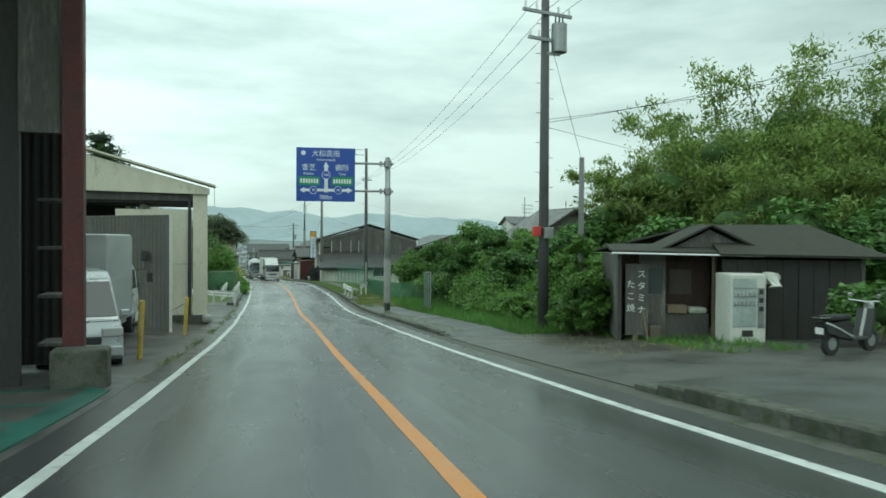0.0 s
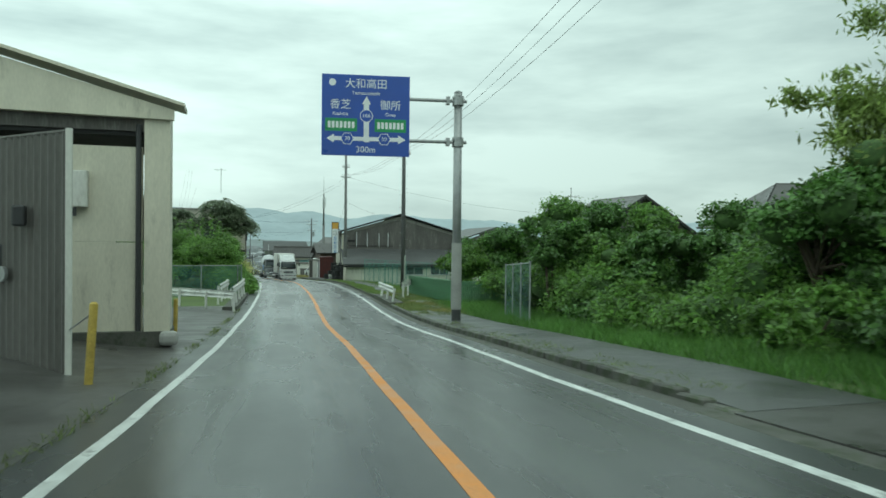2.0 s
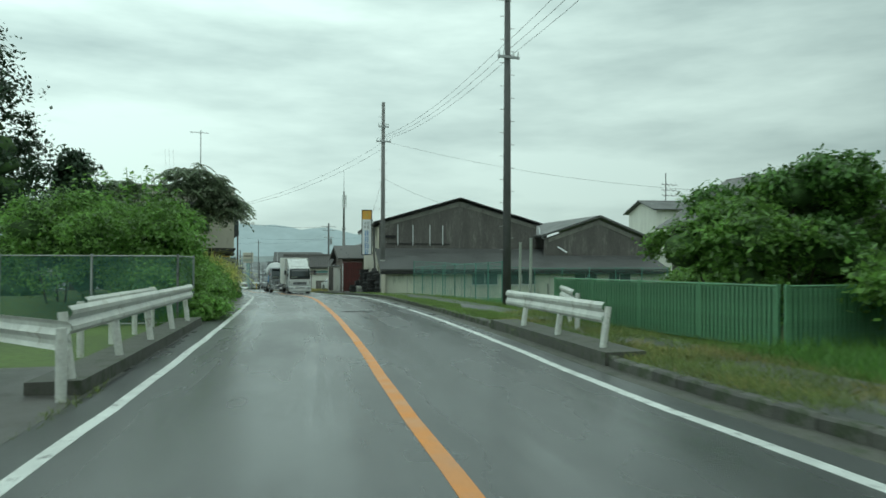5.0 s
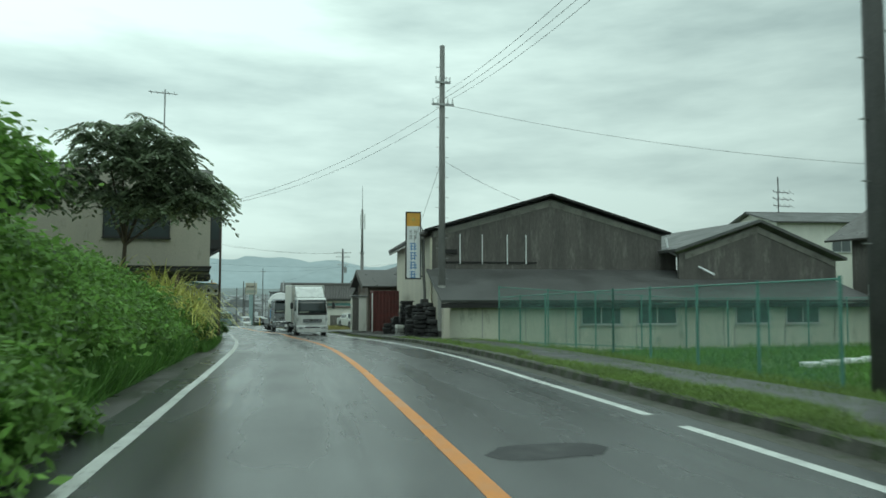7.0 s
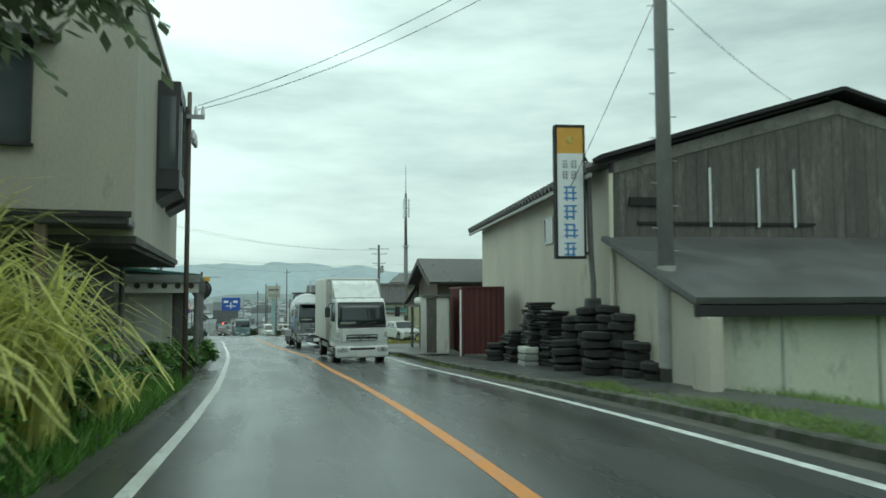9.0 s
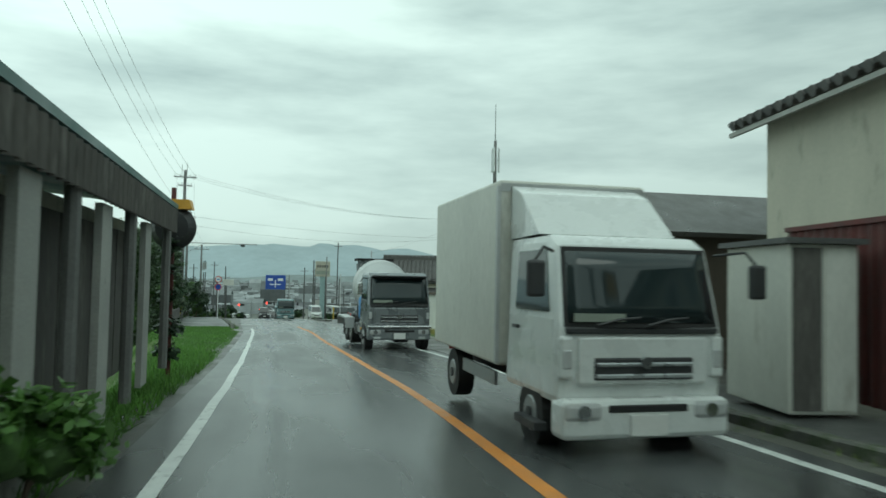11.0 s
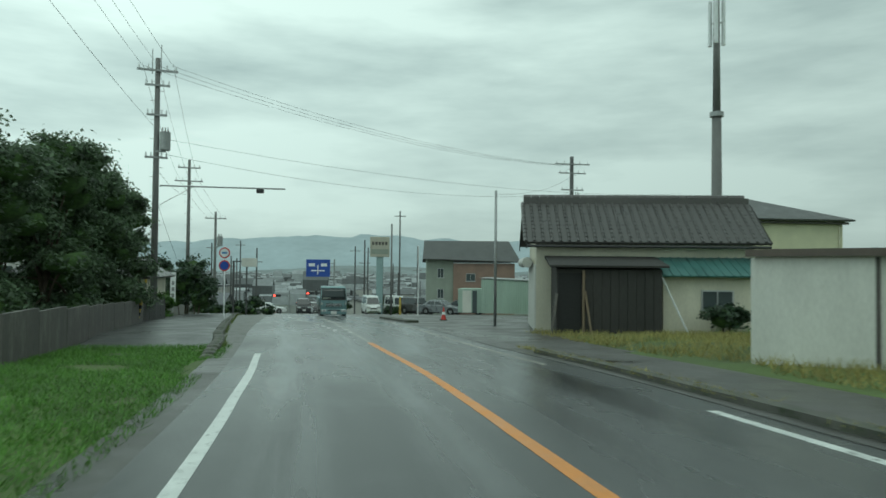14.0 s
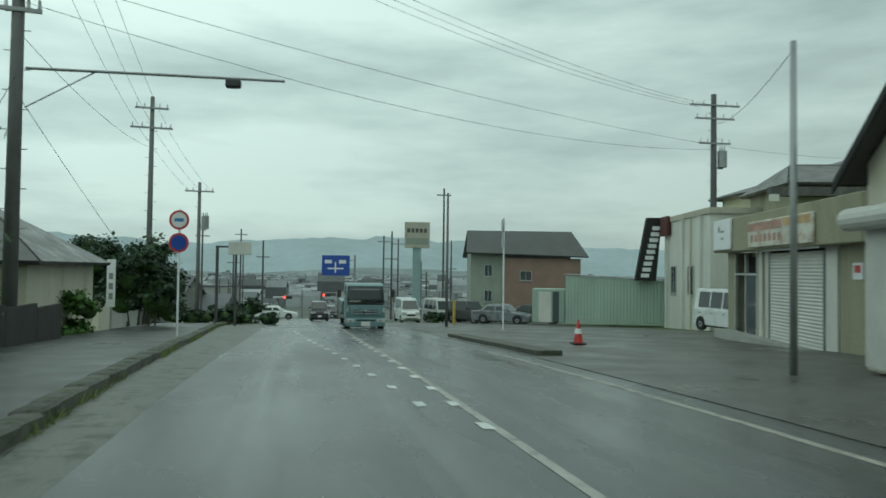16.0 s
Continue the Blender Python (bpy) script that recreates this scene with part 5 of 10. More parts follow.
part("main_roof_back", slab([(2.3, 1.5, 2.95), (5.2, 1.5, 2.95), (6.2, 3.8, 2.15), (-0.3, 3.8, 2.2)], 0.06), M_HUTROOF, h)
part("main_roof_hip", slab([(6.2, -0.9, 2.15), (6.2, 3.8, 2.15), (5.2, 1.5, 2.95)], 0.06), M_HUTROOF, h)
s = thing("food_sign", (9.95, 15.6, -1.2), "dark board with white hand-painted food words", "sign", turn=-24)
part("board", boxes((0.0, 0.55, -0.03, 0.03, 0.15, 1.95)), M_DARKWOOD, s)
for k, ch in enumerate("スタミナ"):
    words(ch, 0.22, M_SIGNWHITE, pose(0.38, -0.04, 1.68 - 0.3 * k), s)
for k, ch in enumerate("たこ焼"):
    words(ch, 0.22, M_SIGNWHITE, pose(0.12, -0.04, 1.42 - 0.3 * k), s)
part("support_leg", bar([(0.55, -0.1, 0.0), (0.4, 0.0, 0.9)], 0.03, 6), M_WOOD, s)

v = thing("vending_machine", (12.05, 13.95, -1.26), "old white drinks vending machine with a faded front", "vending machine", turn=-12)
part("body", soft_box(-0.45, 0.45, -0.30, 0.35, 0.05, 1.83, 0.03), M_PANELWHITE, v)
part("door", soft_box(-0.44, 0.44, -0.38, -0.305, 0.1, 1.81, 0.02), M_PANELWHITE, v)
part("display_window", boxes((-0.38, 0.2, -0.392, -0.381, 0.58, 1.72)), M_FADEPANE, v, "pale display window with sample rows")
for r in range(3):
    part("shelf_edge", boxes((-0.37, 0.19, -0.40, -0.393, 1.08 + 0.2 * r, 1.105 + 0.2 * r)), M_GREYINK, v)
    for k in range(6 if r < 2 else 0):
        part("sample_can", bar([(-0.32 + 0.095 * k, -0.398, 1.11 + 0.2 * r), (-0.32 + 0.095 * k, -0.398, 1.2 + 0.2 * r)], 0.03, 8), M_ALU, v)
part("coin_panel", boxes((0.23, 0.40, -0.393, -0.381, 0.55, 1.5)), M_GALV, v)
for k in range(3):
    part("button_plate", boxes((0.26, 0.37, -0.40, -0.393, 0.95 + 0.2 * k, 1.06 + 0.2 * k)), M_PLASTIC, v)
part("delivery_flap", boxes((-0.15, 0.12, -0.395, -0.381, 0.35, 0.5)), M_PLASTIC, v)
for x in (-0.35, 0.35):
    part("foot", boxes((x - 0.05, x + 0.05, -0.3, 0.3, 0, 0.05)), M_PLASTIC, v)
a = thing("awning_lamp", (12.7, 13.75, 0.45), "small white curved canopy on a bracket beside the machine", "canopy", turn=-12)
part("canopy", bar([(0, 0.1, 0), (0.0, -0.25, 0.0), (0.0, -0.3, -0.2)], 0.16, 10), M_PANELWHITE, a)
part("bracket", bar([(0, 0.1, 0), (-0.15, 0.5, -0.1)], 0.03, 6), M_GALV, a)


def scooter(x, y, turn):
    s = thing("scooter", (x, y, gz(x, y) + 0.03), "old dark scooter with a pale leg shield on its stand", "scooter", turn=turn)
    for dy, nm in ((-0.62, "front_wheel"), (0.6, "rear_wheel")):
        bm = bmesh.new()
        tube(bm, [(-0.045, dy, 0.22), (0.045, dy, 0.22)], 0.22, 20)
        wl = part(nm, bm, M_RUBBER, s)
        part("rim", bar([(-0.05, dy, 0.22), (0.05, dy, 0.22)], 0.12, 14), M_GALV, wl)
    part("leg_shield", prism([(-0.42, 0.3), (-0.36, 0.3), (-0.50, 0.85), (-0.56, 0.8)], -0.17, 0.17), M_PLASTIC, s)
    part("shield_trim", bar([(0.0, -0.34, 0.3), (0.0, -0.42, 0.55), (0.0, -0.5, 0.84)], 0.03, 8), M_DIRTYWHITE, s)
    part("floorboard", soft_box(-0.16, 0.16, -0.4, 0.15, 0.26, 0.32, 0.02), M_PLASTIC, s)
    part("body", prism([(0.1, 0.28), (0.85, 0.45), (0.9, 0.62), (0.2, 0.66), (0.1, 0.5)], -0.13, 0.13), M_BLACKCAR, s)
    part("side_trim", bar([(-0.135, 0.12, 0.34), (-0.14, 0.5, 0.5), (-0.13, 0.9, 0.64)], 0.02, 7), M_DIRTYWHITE, s, "pale trim strip")
    part("rear_mudguard", prism([(0.45, 0.42), (0.85, 0.36), (0.88, 0.44), (0.5, 0.5)], -0.06, 0.06), M_PLASTIC, s)
    part("seat", soft_box(-0.14, 0.14, 0.12, 0.8, 0.66, 0.76, 0.04), M_RUBBER, s)
    part("fork", bar([(0, -0.62, 0.22), (0, -0.5, 0.95)], 0.035, 8), M_GALV, s)
    part("handlebar", bar([(-0.3, -0.42, 1.0), (0, -0.5, 0.97), (0.3, -0.42, 1.0)], 0.015, 8), M_CHROME, s)
    part("headlamp", soft_box(-0.08, 0.08, -0.66, -0.54, 0.82, 0.96, 0.03), M_HEADLAMP, s)
    for q in (-0.28, 0.28):
        part("mirror", soft_box(q - 0.05, q + 0.05, -0.45, -0.43, 1.06, 1.13, 0.01, 1), M_CHROME, s)
    part("rear_rack", boxes((-0.12, 0.12, 0.75, 1.0, 0.72, 0.74)), M_CHROME, s)
    part("number_plate", boxes((-0.08, 0.08, 0.92, 0.93, 0.42, 0.54)), M_PLATE, s)
    return s


scooter(11.6, 10.45, 100)


# ---------- workshop with two gables ----------
wh = thing("workshop_building", (12.4, 86.4, -3.85), "weathered workshop with two dark gables and beige walls", "workshop", turn=-5.4)
# local x runs along the gables, local y away from them
GW, GH, EV = 11.8, 6.75, 5.05
part("gable_wall", prism([(0, 1.2), (GW, 1.2), (GW, EV), (GW / 2, GH), (0, EV)], 0.0, 0.2, "y"), M_DARKWOOD, wh, "dark weathered board gable")
part("gable_trim_left", slab([(-0.35, -0.35, EV + 0.02), (GW / 2, -0.35, GH + 0.16), (GW / 2, 0.3, GH + 0.16), (-0.35, 0.3, EV + 0.02)], 0.10), M_BLACK, wh)
part("gable_trim_right", slab([(GW / 2, -0.35, GH + 0.16), (GW + 0.35, -0.35, EV + 0.02), (GW + 0.35, 0.3, EV + 0.02), (GW / 2, 0.3, GH + 0.16)], 0.10), M_BLACK, wh)
part("pale_verge_left", prism([(0.05, EV - 0.28), (GW / 2, GH - 0.36), (GW / 2, GH - 0.02), (0.05, EV - 0.02)], -0.03, -0.004, "y"), M_PALEBAND, wh, "pale weathered band under the verge")
part("pale_verge_right", prism([(GW / 2, GH - 0.36), (GW - 0.05, EV - 0.28), (GW - 0.05, EV - 0.02), (GW / 2, GH - 0.02)], -0.03, -0.004, "y"), M_PALEBAND, wh, "pale weathered band under the verge")
part("roof_left", slab([(-0.5, 0.3, EV - 0.1), (GW / 2, 0.3, GH + 0.1), (GW / 2, 17.6, GH + 0.1), (-0.5, 17.6, EV - 0.1)], 0.1), M_DARKROOF, wh)
part("roof_right", slab([(GW / 2, 0.3, GH + 0.1), (GW + 0.4, 0.3, EV), (GW + 0.4, 17.6, EV), (GW / 2, 17.6, GH + 0.1)], 0.1), M_DARKROOF, wh)
part("left_wall", boxes((0.0, 0.2, 0.2, 16.8, -0.3, EV - 0.12)), M_BEIGE, wh, "stained beige rendered side wall")
part("far_wall", boxes((0.2, GW, 16.6, 16.8, -0.3, EV)), M_BEIGE, wh)
part("right_wall", boxes((GW - 0.2, GW, 0.2, 16.8, -0.3, EV)), M_BEIGE, wh)
part("eave_board", boxes((-0.5, -0.42, 0.2, 17.6, EV - 0.34, EV - 0.24)), M_CONCRETE, wh)
for k in range(44):
    part("eave_tile", bar([(-0.56, 0.34 + 0.395 * k, EV - 0.12), (-0.2, 0.34 + 0.395 * k, EV - 0.02)], 0.12, 7), M_TILE, wh)
for y0 in (3.6, 4.9):
    f = part("side_window", boxes((-0.05, 0.0, y0, y0 + 0.95, 3.45, 3.5), (-0.05, 0.0, y0, y0 + 0.95, 4.25, 4.3), (-0.05, 0.0, y0, y0 + 0.05, 3.45, 4.3), (-0.05, 0, y0 + 0.9, y0 + 0.95, 3.45, 4.3)), M_ALU, wh)
    part("pane", boxes((-0.03, -0.004, y0 + 0.05, y0 + 0.9, 3.5, 4.25)), M_WINDOW, f)
for k, x in enumerate((1.35, 2.45, 3.7, 4.65)):
    part("gable_bar", bar([(x, -0.06, 3.5), (x, -0.06, 4.95)], 0.03, 6), M_SIGNWHITE, wh, "thin white upright pipe on the gable")
part("gable_rail", boxes((0.6, 5.2, -0.06, -0.003, 3.55, 3.62)), M_BLACK, wh)
part("gable_vent", boxes((0.4, 1.2, -0.1, -0.003, 4.0, 4.2)), M_BLACK, wh)
part("drain_pipe", bar([(11.9, -0.3, 4.9), (12.0, -0.35, 4.2), (13.4, -2.2, 3.0)], 0.05, 8), M_SIGNWHITE, wh, "white bent drain pipe")
for k in range(39):
    x = 0.05 + 0.3 * k
    t0, t1 = (EV - 0.37 + (GH - EV) * (1 - abs(q - GW / 2) / (GW / 2)) for q in (x, x + 0.285))
    part("gable_board", prism([(x, 3.05), (x + 0.285, 3.05), (x + 0.285, t1), (x, t0)], -0.008 - 0.006 * (k % 3), -0.001, "y"), M_DARKWOOD, wh)
part("corner_downpipe", bar([(-0.08, -0.12, 4.75), (-0.08, -0.12, 3.0), (-0.08, -0.12, 0.2)], 0.055, 8), M_CREAM, wh, "cream downpipe at the corner")
# second gable
part("second_gable", prism([(11.9, 1.2), (20.4, 1.2), (20.4, 3.75), (16.1, 5.45), (11.9, 4.0)], -1.6, -1.4, "y"), M_DARKWOOD, wh, "lower dark weathered gable")
part("second_verge_left", slab([(11.6, -1.9, 4.1), (16.1, -1.9, 5.62), (16.1, 12, 5.62), (11.6, 12, 4.1)], 0.14), M_DARKROOF, wh)
part("second_verge_right", slab([(16.1, -1.9, 5.62), (20.8, -1.9, 3.75), (20.8, 12, 3.75), (16.1, 12, 5.62)], 0.14), M_DARKROOF, wh)
part("second_pale_band_left", prism([(12.2, 3.75), (16.1, 5.1), (16.1, 5.4), (12.2, 4.05)], -1.64, -1.604, "y"), M_PALEBAND, wh)
part("second_pale_band_right", prism([(16.1, 5.1), (20.3, 3.45), (20.3, 3.72), (16.1, 5.4)], -1.64, -1.604, "y"), M_PALEBAND, wh)
part("link_wall", boxes((11.5, 12.7, 0.22, 0.4, 2.9, 4.35)), M_DARKWOOD, wh)
# lean-to along the front
part("lean_to_roof", slab([(-0.3, -4.55, 1.72), (20.2, -4.55, 1.72), (20.2, 0.0, 3.15), (-0.3, 0.0, 3.15)], 0.12), M_DARKROOF, wh, "dark sheet lean-to roof")
part("lean_to_fascia", boxes((-0.3, 20.2, -4.6, -4.5, 1.5, 1.7)), M_BLACK, wh)
part("lean_to_wall", boxes((0, 18.0 / 1, -4.2, -4.05, -0.4, 1.62)), M_GREYWALL, wh, "pale stained plaster wall")
part("lean_to_wall_far", boxes((18.0, 20.1, -4.1, -3.95, -0.4, 1.62)), M_GREYWALL, wh)
part("lean_to_end", prism([(-4.2, -0.4), (0.2, -0.4), (0.2, 3.0), (-4.2, 1.6)], 0.0, 0.14), M_BEIGE, wh, "beige rendered end wall")
part("end_buttress", boxes((-0.25, 0.0, -4.9, -4.3, -0.4, 1.5)), M_BEIGE, wh)
for x0, x1 in ((5.9, 7.75), (8.5, 10.35), (13.2, 14.9), (15.7, 17.4)):
    window(wh, x0, x1, 0.75, 1.55, -4.2)
    part("wall_batten", boxes((x0 - 0.08, x0 - 0.04, -4.23, -4.2, -0.3, 0.7)), M_CONCRETE, wh)
for x in (1.5, 3.4, 5.2, 11.4, 12.6, 18.2):
    part("wall_batten", boxes((x, x + 0.04, -4.225, -4.2, -0.3, 1.5)), M_CONCRETE, wh)

# vertical company sign on a curved post
sg = thing("company_sign", (11.25, 87.19, -3.85), "tall white hanging sign with an orange top panel", "sign", turn=-7.6)
part("frame", boxes((-0.0, 0.05, -0.12, 0.12, 2.76, 6.06), (0.7, 0.75, -0.12, 0.12, 2.76, 6.06), (0.05, 0.7, -0.12, 0.12, 6.0, 6.06), (0.05, 0.7, -0.12, 0.12, 2.76, 2.82)), M_BLACK, sg)
part("white_face", boxes((0.05, 0.7, -0.1, 0.1, 2.82, 5.35)), M_SIGNWHITE, sg)
part("orange_face", boxes((0.05, 0.7, -0.1, 0.1, 5.35, 6.0)), M_ORANGE, sg)
part("emblem", bar([(0.375, -0.115, 5.68), (0.375, -0.1, 5.68)], 0.09, 10), M_YELLOW, sg)


def strokes(bm, x, z, w, h, n):
    """Plain bars in a square, as stand-ins for a company's characters."""
    rnd = random.Random(n)
    for k in range(3):
        zz = z + h * (0.12 + 0.36 * k)
        box(bm, x + 0.05 * w, x + w * rnd.uniform(0.7, 0.95), -0.108, -0.101, zz, zz + 0.11 * h)
    for k in range(2):
        xx = x + w * (0.2 + 0.42 * k + rnd.uniform(-0.05, 0.05))
        box(bm, xx, xx + 0.12 * w, -0.1085, -0.1012, z, z + h * rnd.uniform(0.75, 1.0))


for k in range(4):
    bm = bmesh.new()
    strokes(bm, 0.19, 4.22 - 0.46 * k - 0.05, 0.38, 0.38, k)
    part("blue_mark", bm, M_BLUEINK, sg)
for k in range(4):
    bm = bmesh.new()
    strokes(bm, 0.17 + 0.22 * (k % 2), 4.98 - 0.27 * (k // 2), 0.17, 0.2, k + 9)
    part("small_mark", bm, M_GREYINK, sg)
sp = thing("sign_post", (12.2, 87.1, -3.9), "grey steel post holding the hanging sign", "post")
part("shaft", bar([(0, 0, 0), (0, 0, 2.2), (-0.05, 0, 2.9), (-0.1, 0, 5.2)], 0.07, 10), M_POLE, sp)
part("upper_arm", bar([(-0.1, 0, 5.2), (-0.25, 0.05, 5.5)], 0.03, 6), M_BLACK, sp)
part("lower_arm", bar([(-0.02, 0, 2.9), (-0.25, 0.05, 3.0)], 0.03, 6), M_BLACK, sp)
part("control_box", soft_box(-0.22, 0.16, -0.15, 0.12, 1.45, 1.85, 0.06), M_POLE_DARK, sp)
part("guy_rod", bar([(-0.05, 0, 1.5), (-0.15, -0.05, 0.7)], 0.015, 6), M_BLACK, sp)


def tyre_stack(x, y, n, seed):
    rnd = random.Random(seed)
    t = thing("tyre_stack", (x, y, gz(x, y) + 0.07), "stack of old black tyres against the wall", "tyres", "tyre stacks")
    for k in range(n):
        bm = bmesh.new()
        ring = []
        for a in range(18):
            c, s = math.cos(a * math.pi / 9), math.sin(a * math.pi / 9)
            ring.append([bm.verts.new(((0.31 + q) * c, (0.31 + q) * s, zz)) for q, zz in ((-0.1, -0.08), (0, -0.1), (0.08, -0.06), (0.08, 0.06), (0, 0.1), (-0.1, 0.08))])
        for a in range(18):
            u, v2 = ring[a], ring[(a + 1) % 18]
            for k2 in range(6):
                bm.faces.new((u[k2], v2[k2], v2[(k2 + 1) % 6], u[(k2 + 1) % 6]))
        bmesh.ops.transform(bm, matrix=pose(rnd.uniform(-0.06, 0.06), rnd.uniform(-0.06, 0.06), 0.1 + 0.2 * k, rnd.uniform(-4, 4), rnd.uniform(-4, 4), 0), verts=bm.verts[:])
        bmesh.ops.recalc_face_normals(bm, faces=bm.faces[:])
        part("tyre", bm, M_RUBBER, t)
    return t


def bundle_stack(x, y, n, w, d, seed, label, material=M_RUBBER, lean=0.05, thick=(0.05, 0.11)):
    """Flat dark bundles laid one on another, none quite square to the next."""
    r = random.Random(seed)
    t = thing("bundle_stack", (x, y, gz(x, y) + 0.06), label, "stack", "stacks by the workshop wall", turn=r.uniform(-8, 8))
    z = 0.0
    for k in range(n):
        h = r.uniform(*thick)
        a, b = w * r.uniform(0.82, 1.05) / 2, d * r.uniform(0.82, 1.05) / 2
        bm = soft_box(-a, a, -b, b, 0, h, min(0.03, h * 0.4), 1)
        bmesh.ops.transform(bm, matrix=pose(r.uniform(-lean, lean), r.uniform(-lean, lean), z, r.uniform(-1.5, 1.5), r.uniform(-1.5, 1.5), r.uniform(-7, 7)), verts=bm.verts[:])
        part("rubber_pad", bm, material if k % 7 != 5 else M_PLASTIC, t)
        z += h - 0.004
    return t


for k, (x, y, n, w, d) in enumerate(((11.85, 93.6, 7, 0.7, 0.8), (12.0, 92.6, 10, 0.75, 0.8), (11.8, 91.8, 12, 0.6, 0.7), (12.0, 90.9, 22, 0.6, 0.65), (11.95, 90.2, 24, 0.7, 0.6), (12.1, 89.5, 20, 0.7, 0.6), (12.15, 88.8, 12, 0.7, 0.6))):
    bundle_stack(x, y, n, w, d, 10 + k, "stack of flat dark rubber bundles against the wall")
for k, (x, y, n) in enumerate(((12.2, 88.0, 7), (12.2, 87.2, 8), (12.35, 86.4, 8), (12.3, 85.6, 7), (12.2, 84.8, 4), (12.25, 84.0, 2), (11.75, 87.6, 4), (11.85, 86.0, 5), (11.6, 93.0, 3))):
    tyre_stack(x, y, n, 1 + k)
cb = thing("pale_bundle", (11.6, 90.2, gz(11.6, 90.2)), "pale wrapped bundles at the foot of the stack", "bundle")
for k in range(3):
    part("wrap", soft_box(-0.22, 0.22, -0.32, 0.32, 0.03 + 0.2 * k, 0.22 + 0.2 * k, 0.05, 2), M_CONCRETE if k < 2 else M_PANELWHITE, cb)

ct = thing("container", (11.1, 95.7, -4.2), "rust-brown steel storage container beside the road", "container", turn=-5)
part("body", sheet_wave((0.02, 0.0), (1.45, 0.0), 0.1, 2.45, 0.2, 0.02, 0.01), M_RUST, ct)
part("side", sheet_wave((0.0, 3.0), (0.0, 0.0), 0.1, 2.45, 0.2, 0.02, 0.01), M_RUST, ct)
part("roof", boxes((-0.05, 1.5, -0.05, 3.0, 2.45, 2.52)), M_RUST, ct)
part("corner_post", boxes((-0.06, 0.04, -0.06, 0.04, 0, 2.5)), M_RUST, ct)
part("corner_post", boxes((1.42, 1.52, -0.06, 0.04, 0, 2.5)), M_RUST, ct)
part("white_stile", boxes((-0.12, -0.06, -0.06, 0.0, 0.05, 2.4)), M_SIGNWHITE, ct)
lk = thing("storage_locker", (9.9, 96.6, -4.2), "pale sheet storage locker with dark doors", "locker", turn=-5)
part("body", soft_box(0, 0.9, 0, 1.6, 0.05, 2.15, 0.02), M_PANELWHITE, lk)
part("door", boxes((0.05, 0.42, -0.02, -0.001, 0.1, 2.1)), M_DARKWOOD, lk)
part("door", boxes((0.46, 0.85, -0.02, -0.001, 0.1, 2.1)), M_PANELWHITE, lk)
part("roof", boxes((-0.08, 0.98, -0.1, 1.7, 2.15, 2.22)), M_DARKROOF, lk)


def small_house(x, y, z, w, d, eave, ridge, wall, roof, label, turn=0, windows=(), over=0.45, hip=0.0, group="", name="house"):
    """A plain house: the front faces -y, the ridge runs along x."""
    hs = thing(name, (x, y, z), label, "house", group, turn=turn)
    part("wall", prism([(0, 0), (d, 0), (d, eave), (d / 2, ridge if not hip else eave), (0, eave)] if not hip else [(0, 0), (d, 0), (d, eave), (0, eave)], 0, w), wall, hs)
    s = over * (ridge - eave) / (d / 2)
    h2 = hip
    part("roof_front", slab([(-over, -over, eave - s), (w + over, -over, eave - s), (w + over - (h2 and h2 + over), d / 2, ridge + 0.05), (-over + (h2 and h2 + over), d / 2, ridge + 0.05)], 0.12), roof, hs)
    part("roof_back", slab([(-over + (h2 and h2 + over), d / 2, ridge + 0.05), (w + over - (h2 and h2 + over), d / 2, ridge + 0.05), (w + over, d + over, eave - s), (-over, d + over, eave - s)], 0.12), roof, hs)
    if hip:
        part("roof_left", slab([(-over, -over, eave - s), (h2, d / 2, ridge + 0.05), (-over, d + over, eave - s)], 0.12), roof, hs)
        part("roof_right", slab([(w + over, -over, eave - s), (w + over, d + over, eave - s), (w - h2, d / 2, ridge + 0.05)], 0.12), roof, hs)
    part("ridge_cap", bar([(h2 - (0 if h2 else over), d / 2, ridge + 0.1), (w - h2 + (0 if h2 else over), d / 2, ridge + 0.1)], 0.12, 8), roof, hs)
    for (x0, x1, z0, z1) in windows:
        window(hs, x0, x1, z0, z1, -0.002)
    return hs


dh = small_house(35.3, 84.6, -4.3, 8.9, 11.4, 5.85, 9.3, M_DARKWOOD, M_TILE, "large dark house with a steep tiled roof", turn=-90, windows=((1.0, 2.6, 1.0, 3.0), (4.6, 6.2, 1.0, 3.0)), over=0.9)
part("verge_board", prism([(-0.9, 5.1), (5.7, 9.1), (12.3, 5.1), (12.3, 5.3), (5.7, 9.33), (-0.9, 5.3)], 9.82, 9.88), M_BLACK, dh)
part("gable_window", boxes((8.9, 8.93, 3.2, 5.4, 1.2, 3.0)), M_WINDOW, dh)
for x in (3.4, 7.3):
    part("downpipe", bar([(x, -0.08, 0), (x, -0.08, 5.2)], 0.06, 8), M_GALV, dh)
part("lower_band", boxes((0.0, 8.9, -0.05, -0.004, 0, 0.9)), M_CORR, dh)
small_house(44.0, 100.5, -4.2, 11.0, 8.0, 8.0, 9.0, M_PANELWHITE, M_DARKROOF, "two-storey white house behind the workshop", turn=-10, windows=((1.2, 2.0, 5.6, 6.6), (4.5, 6.1, 5.6, 6.6)), over=0.5)
small_house(30.6, 46.5, -3.6, 8.0, 7.0, 5.4, 7.6, M_BEIGE, M_TILE, "house with a dark tiled roof above the thicket", turn=-14, windows=((1.0, 2.4, 3.2, 4.4),), over=0.7, hip=2.6)
an = thing("roof_antenna", (48.0, 105.0, 3.6), "thin television antenna on a mast", "antenna")
part("mast", bar([(0, 0, 0), (0, 0, 4.6)], 0.05, 6), M_POLE_DARK, an)
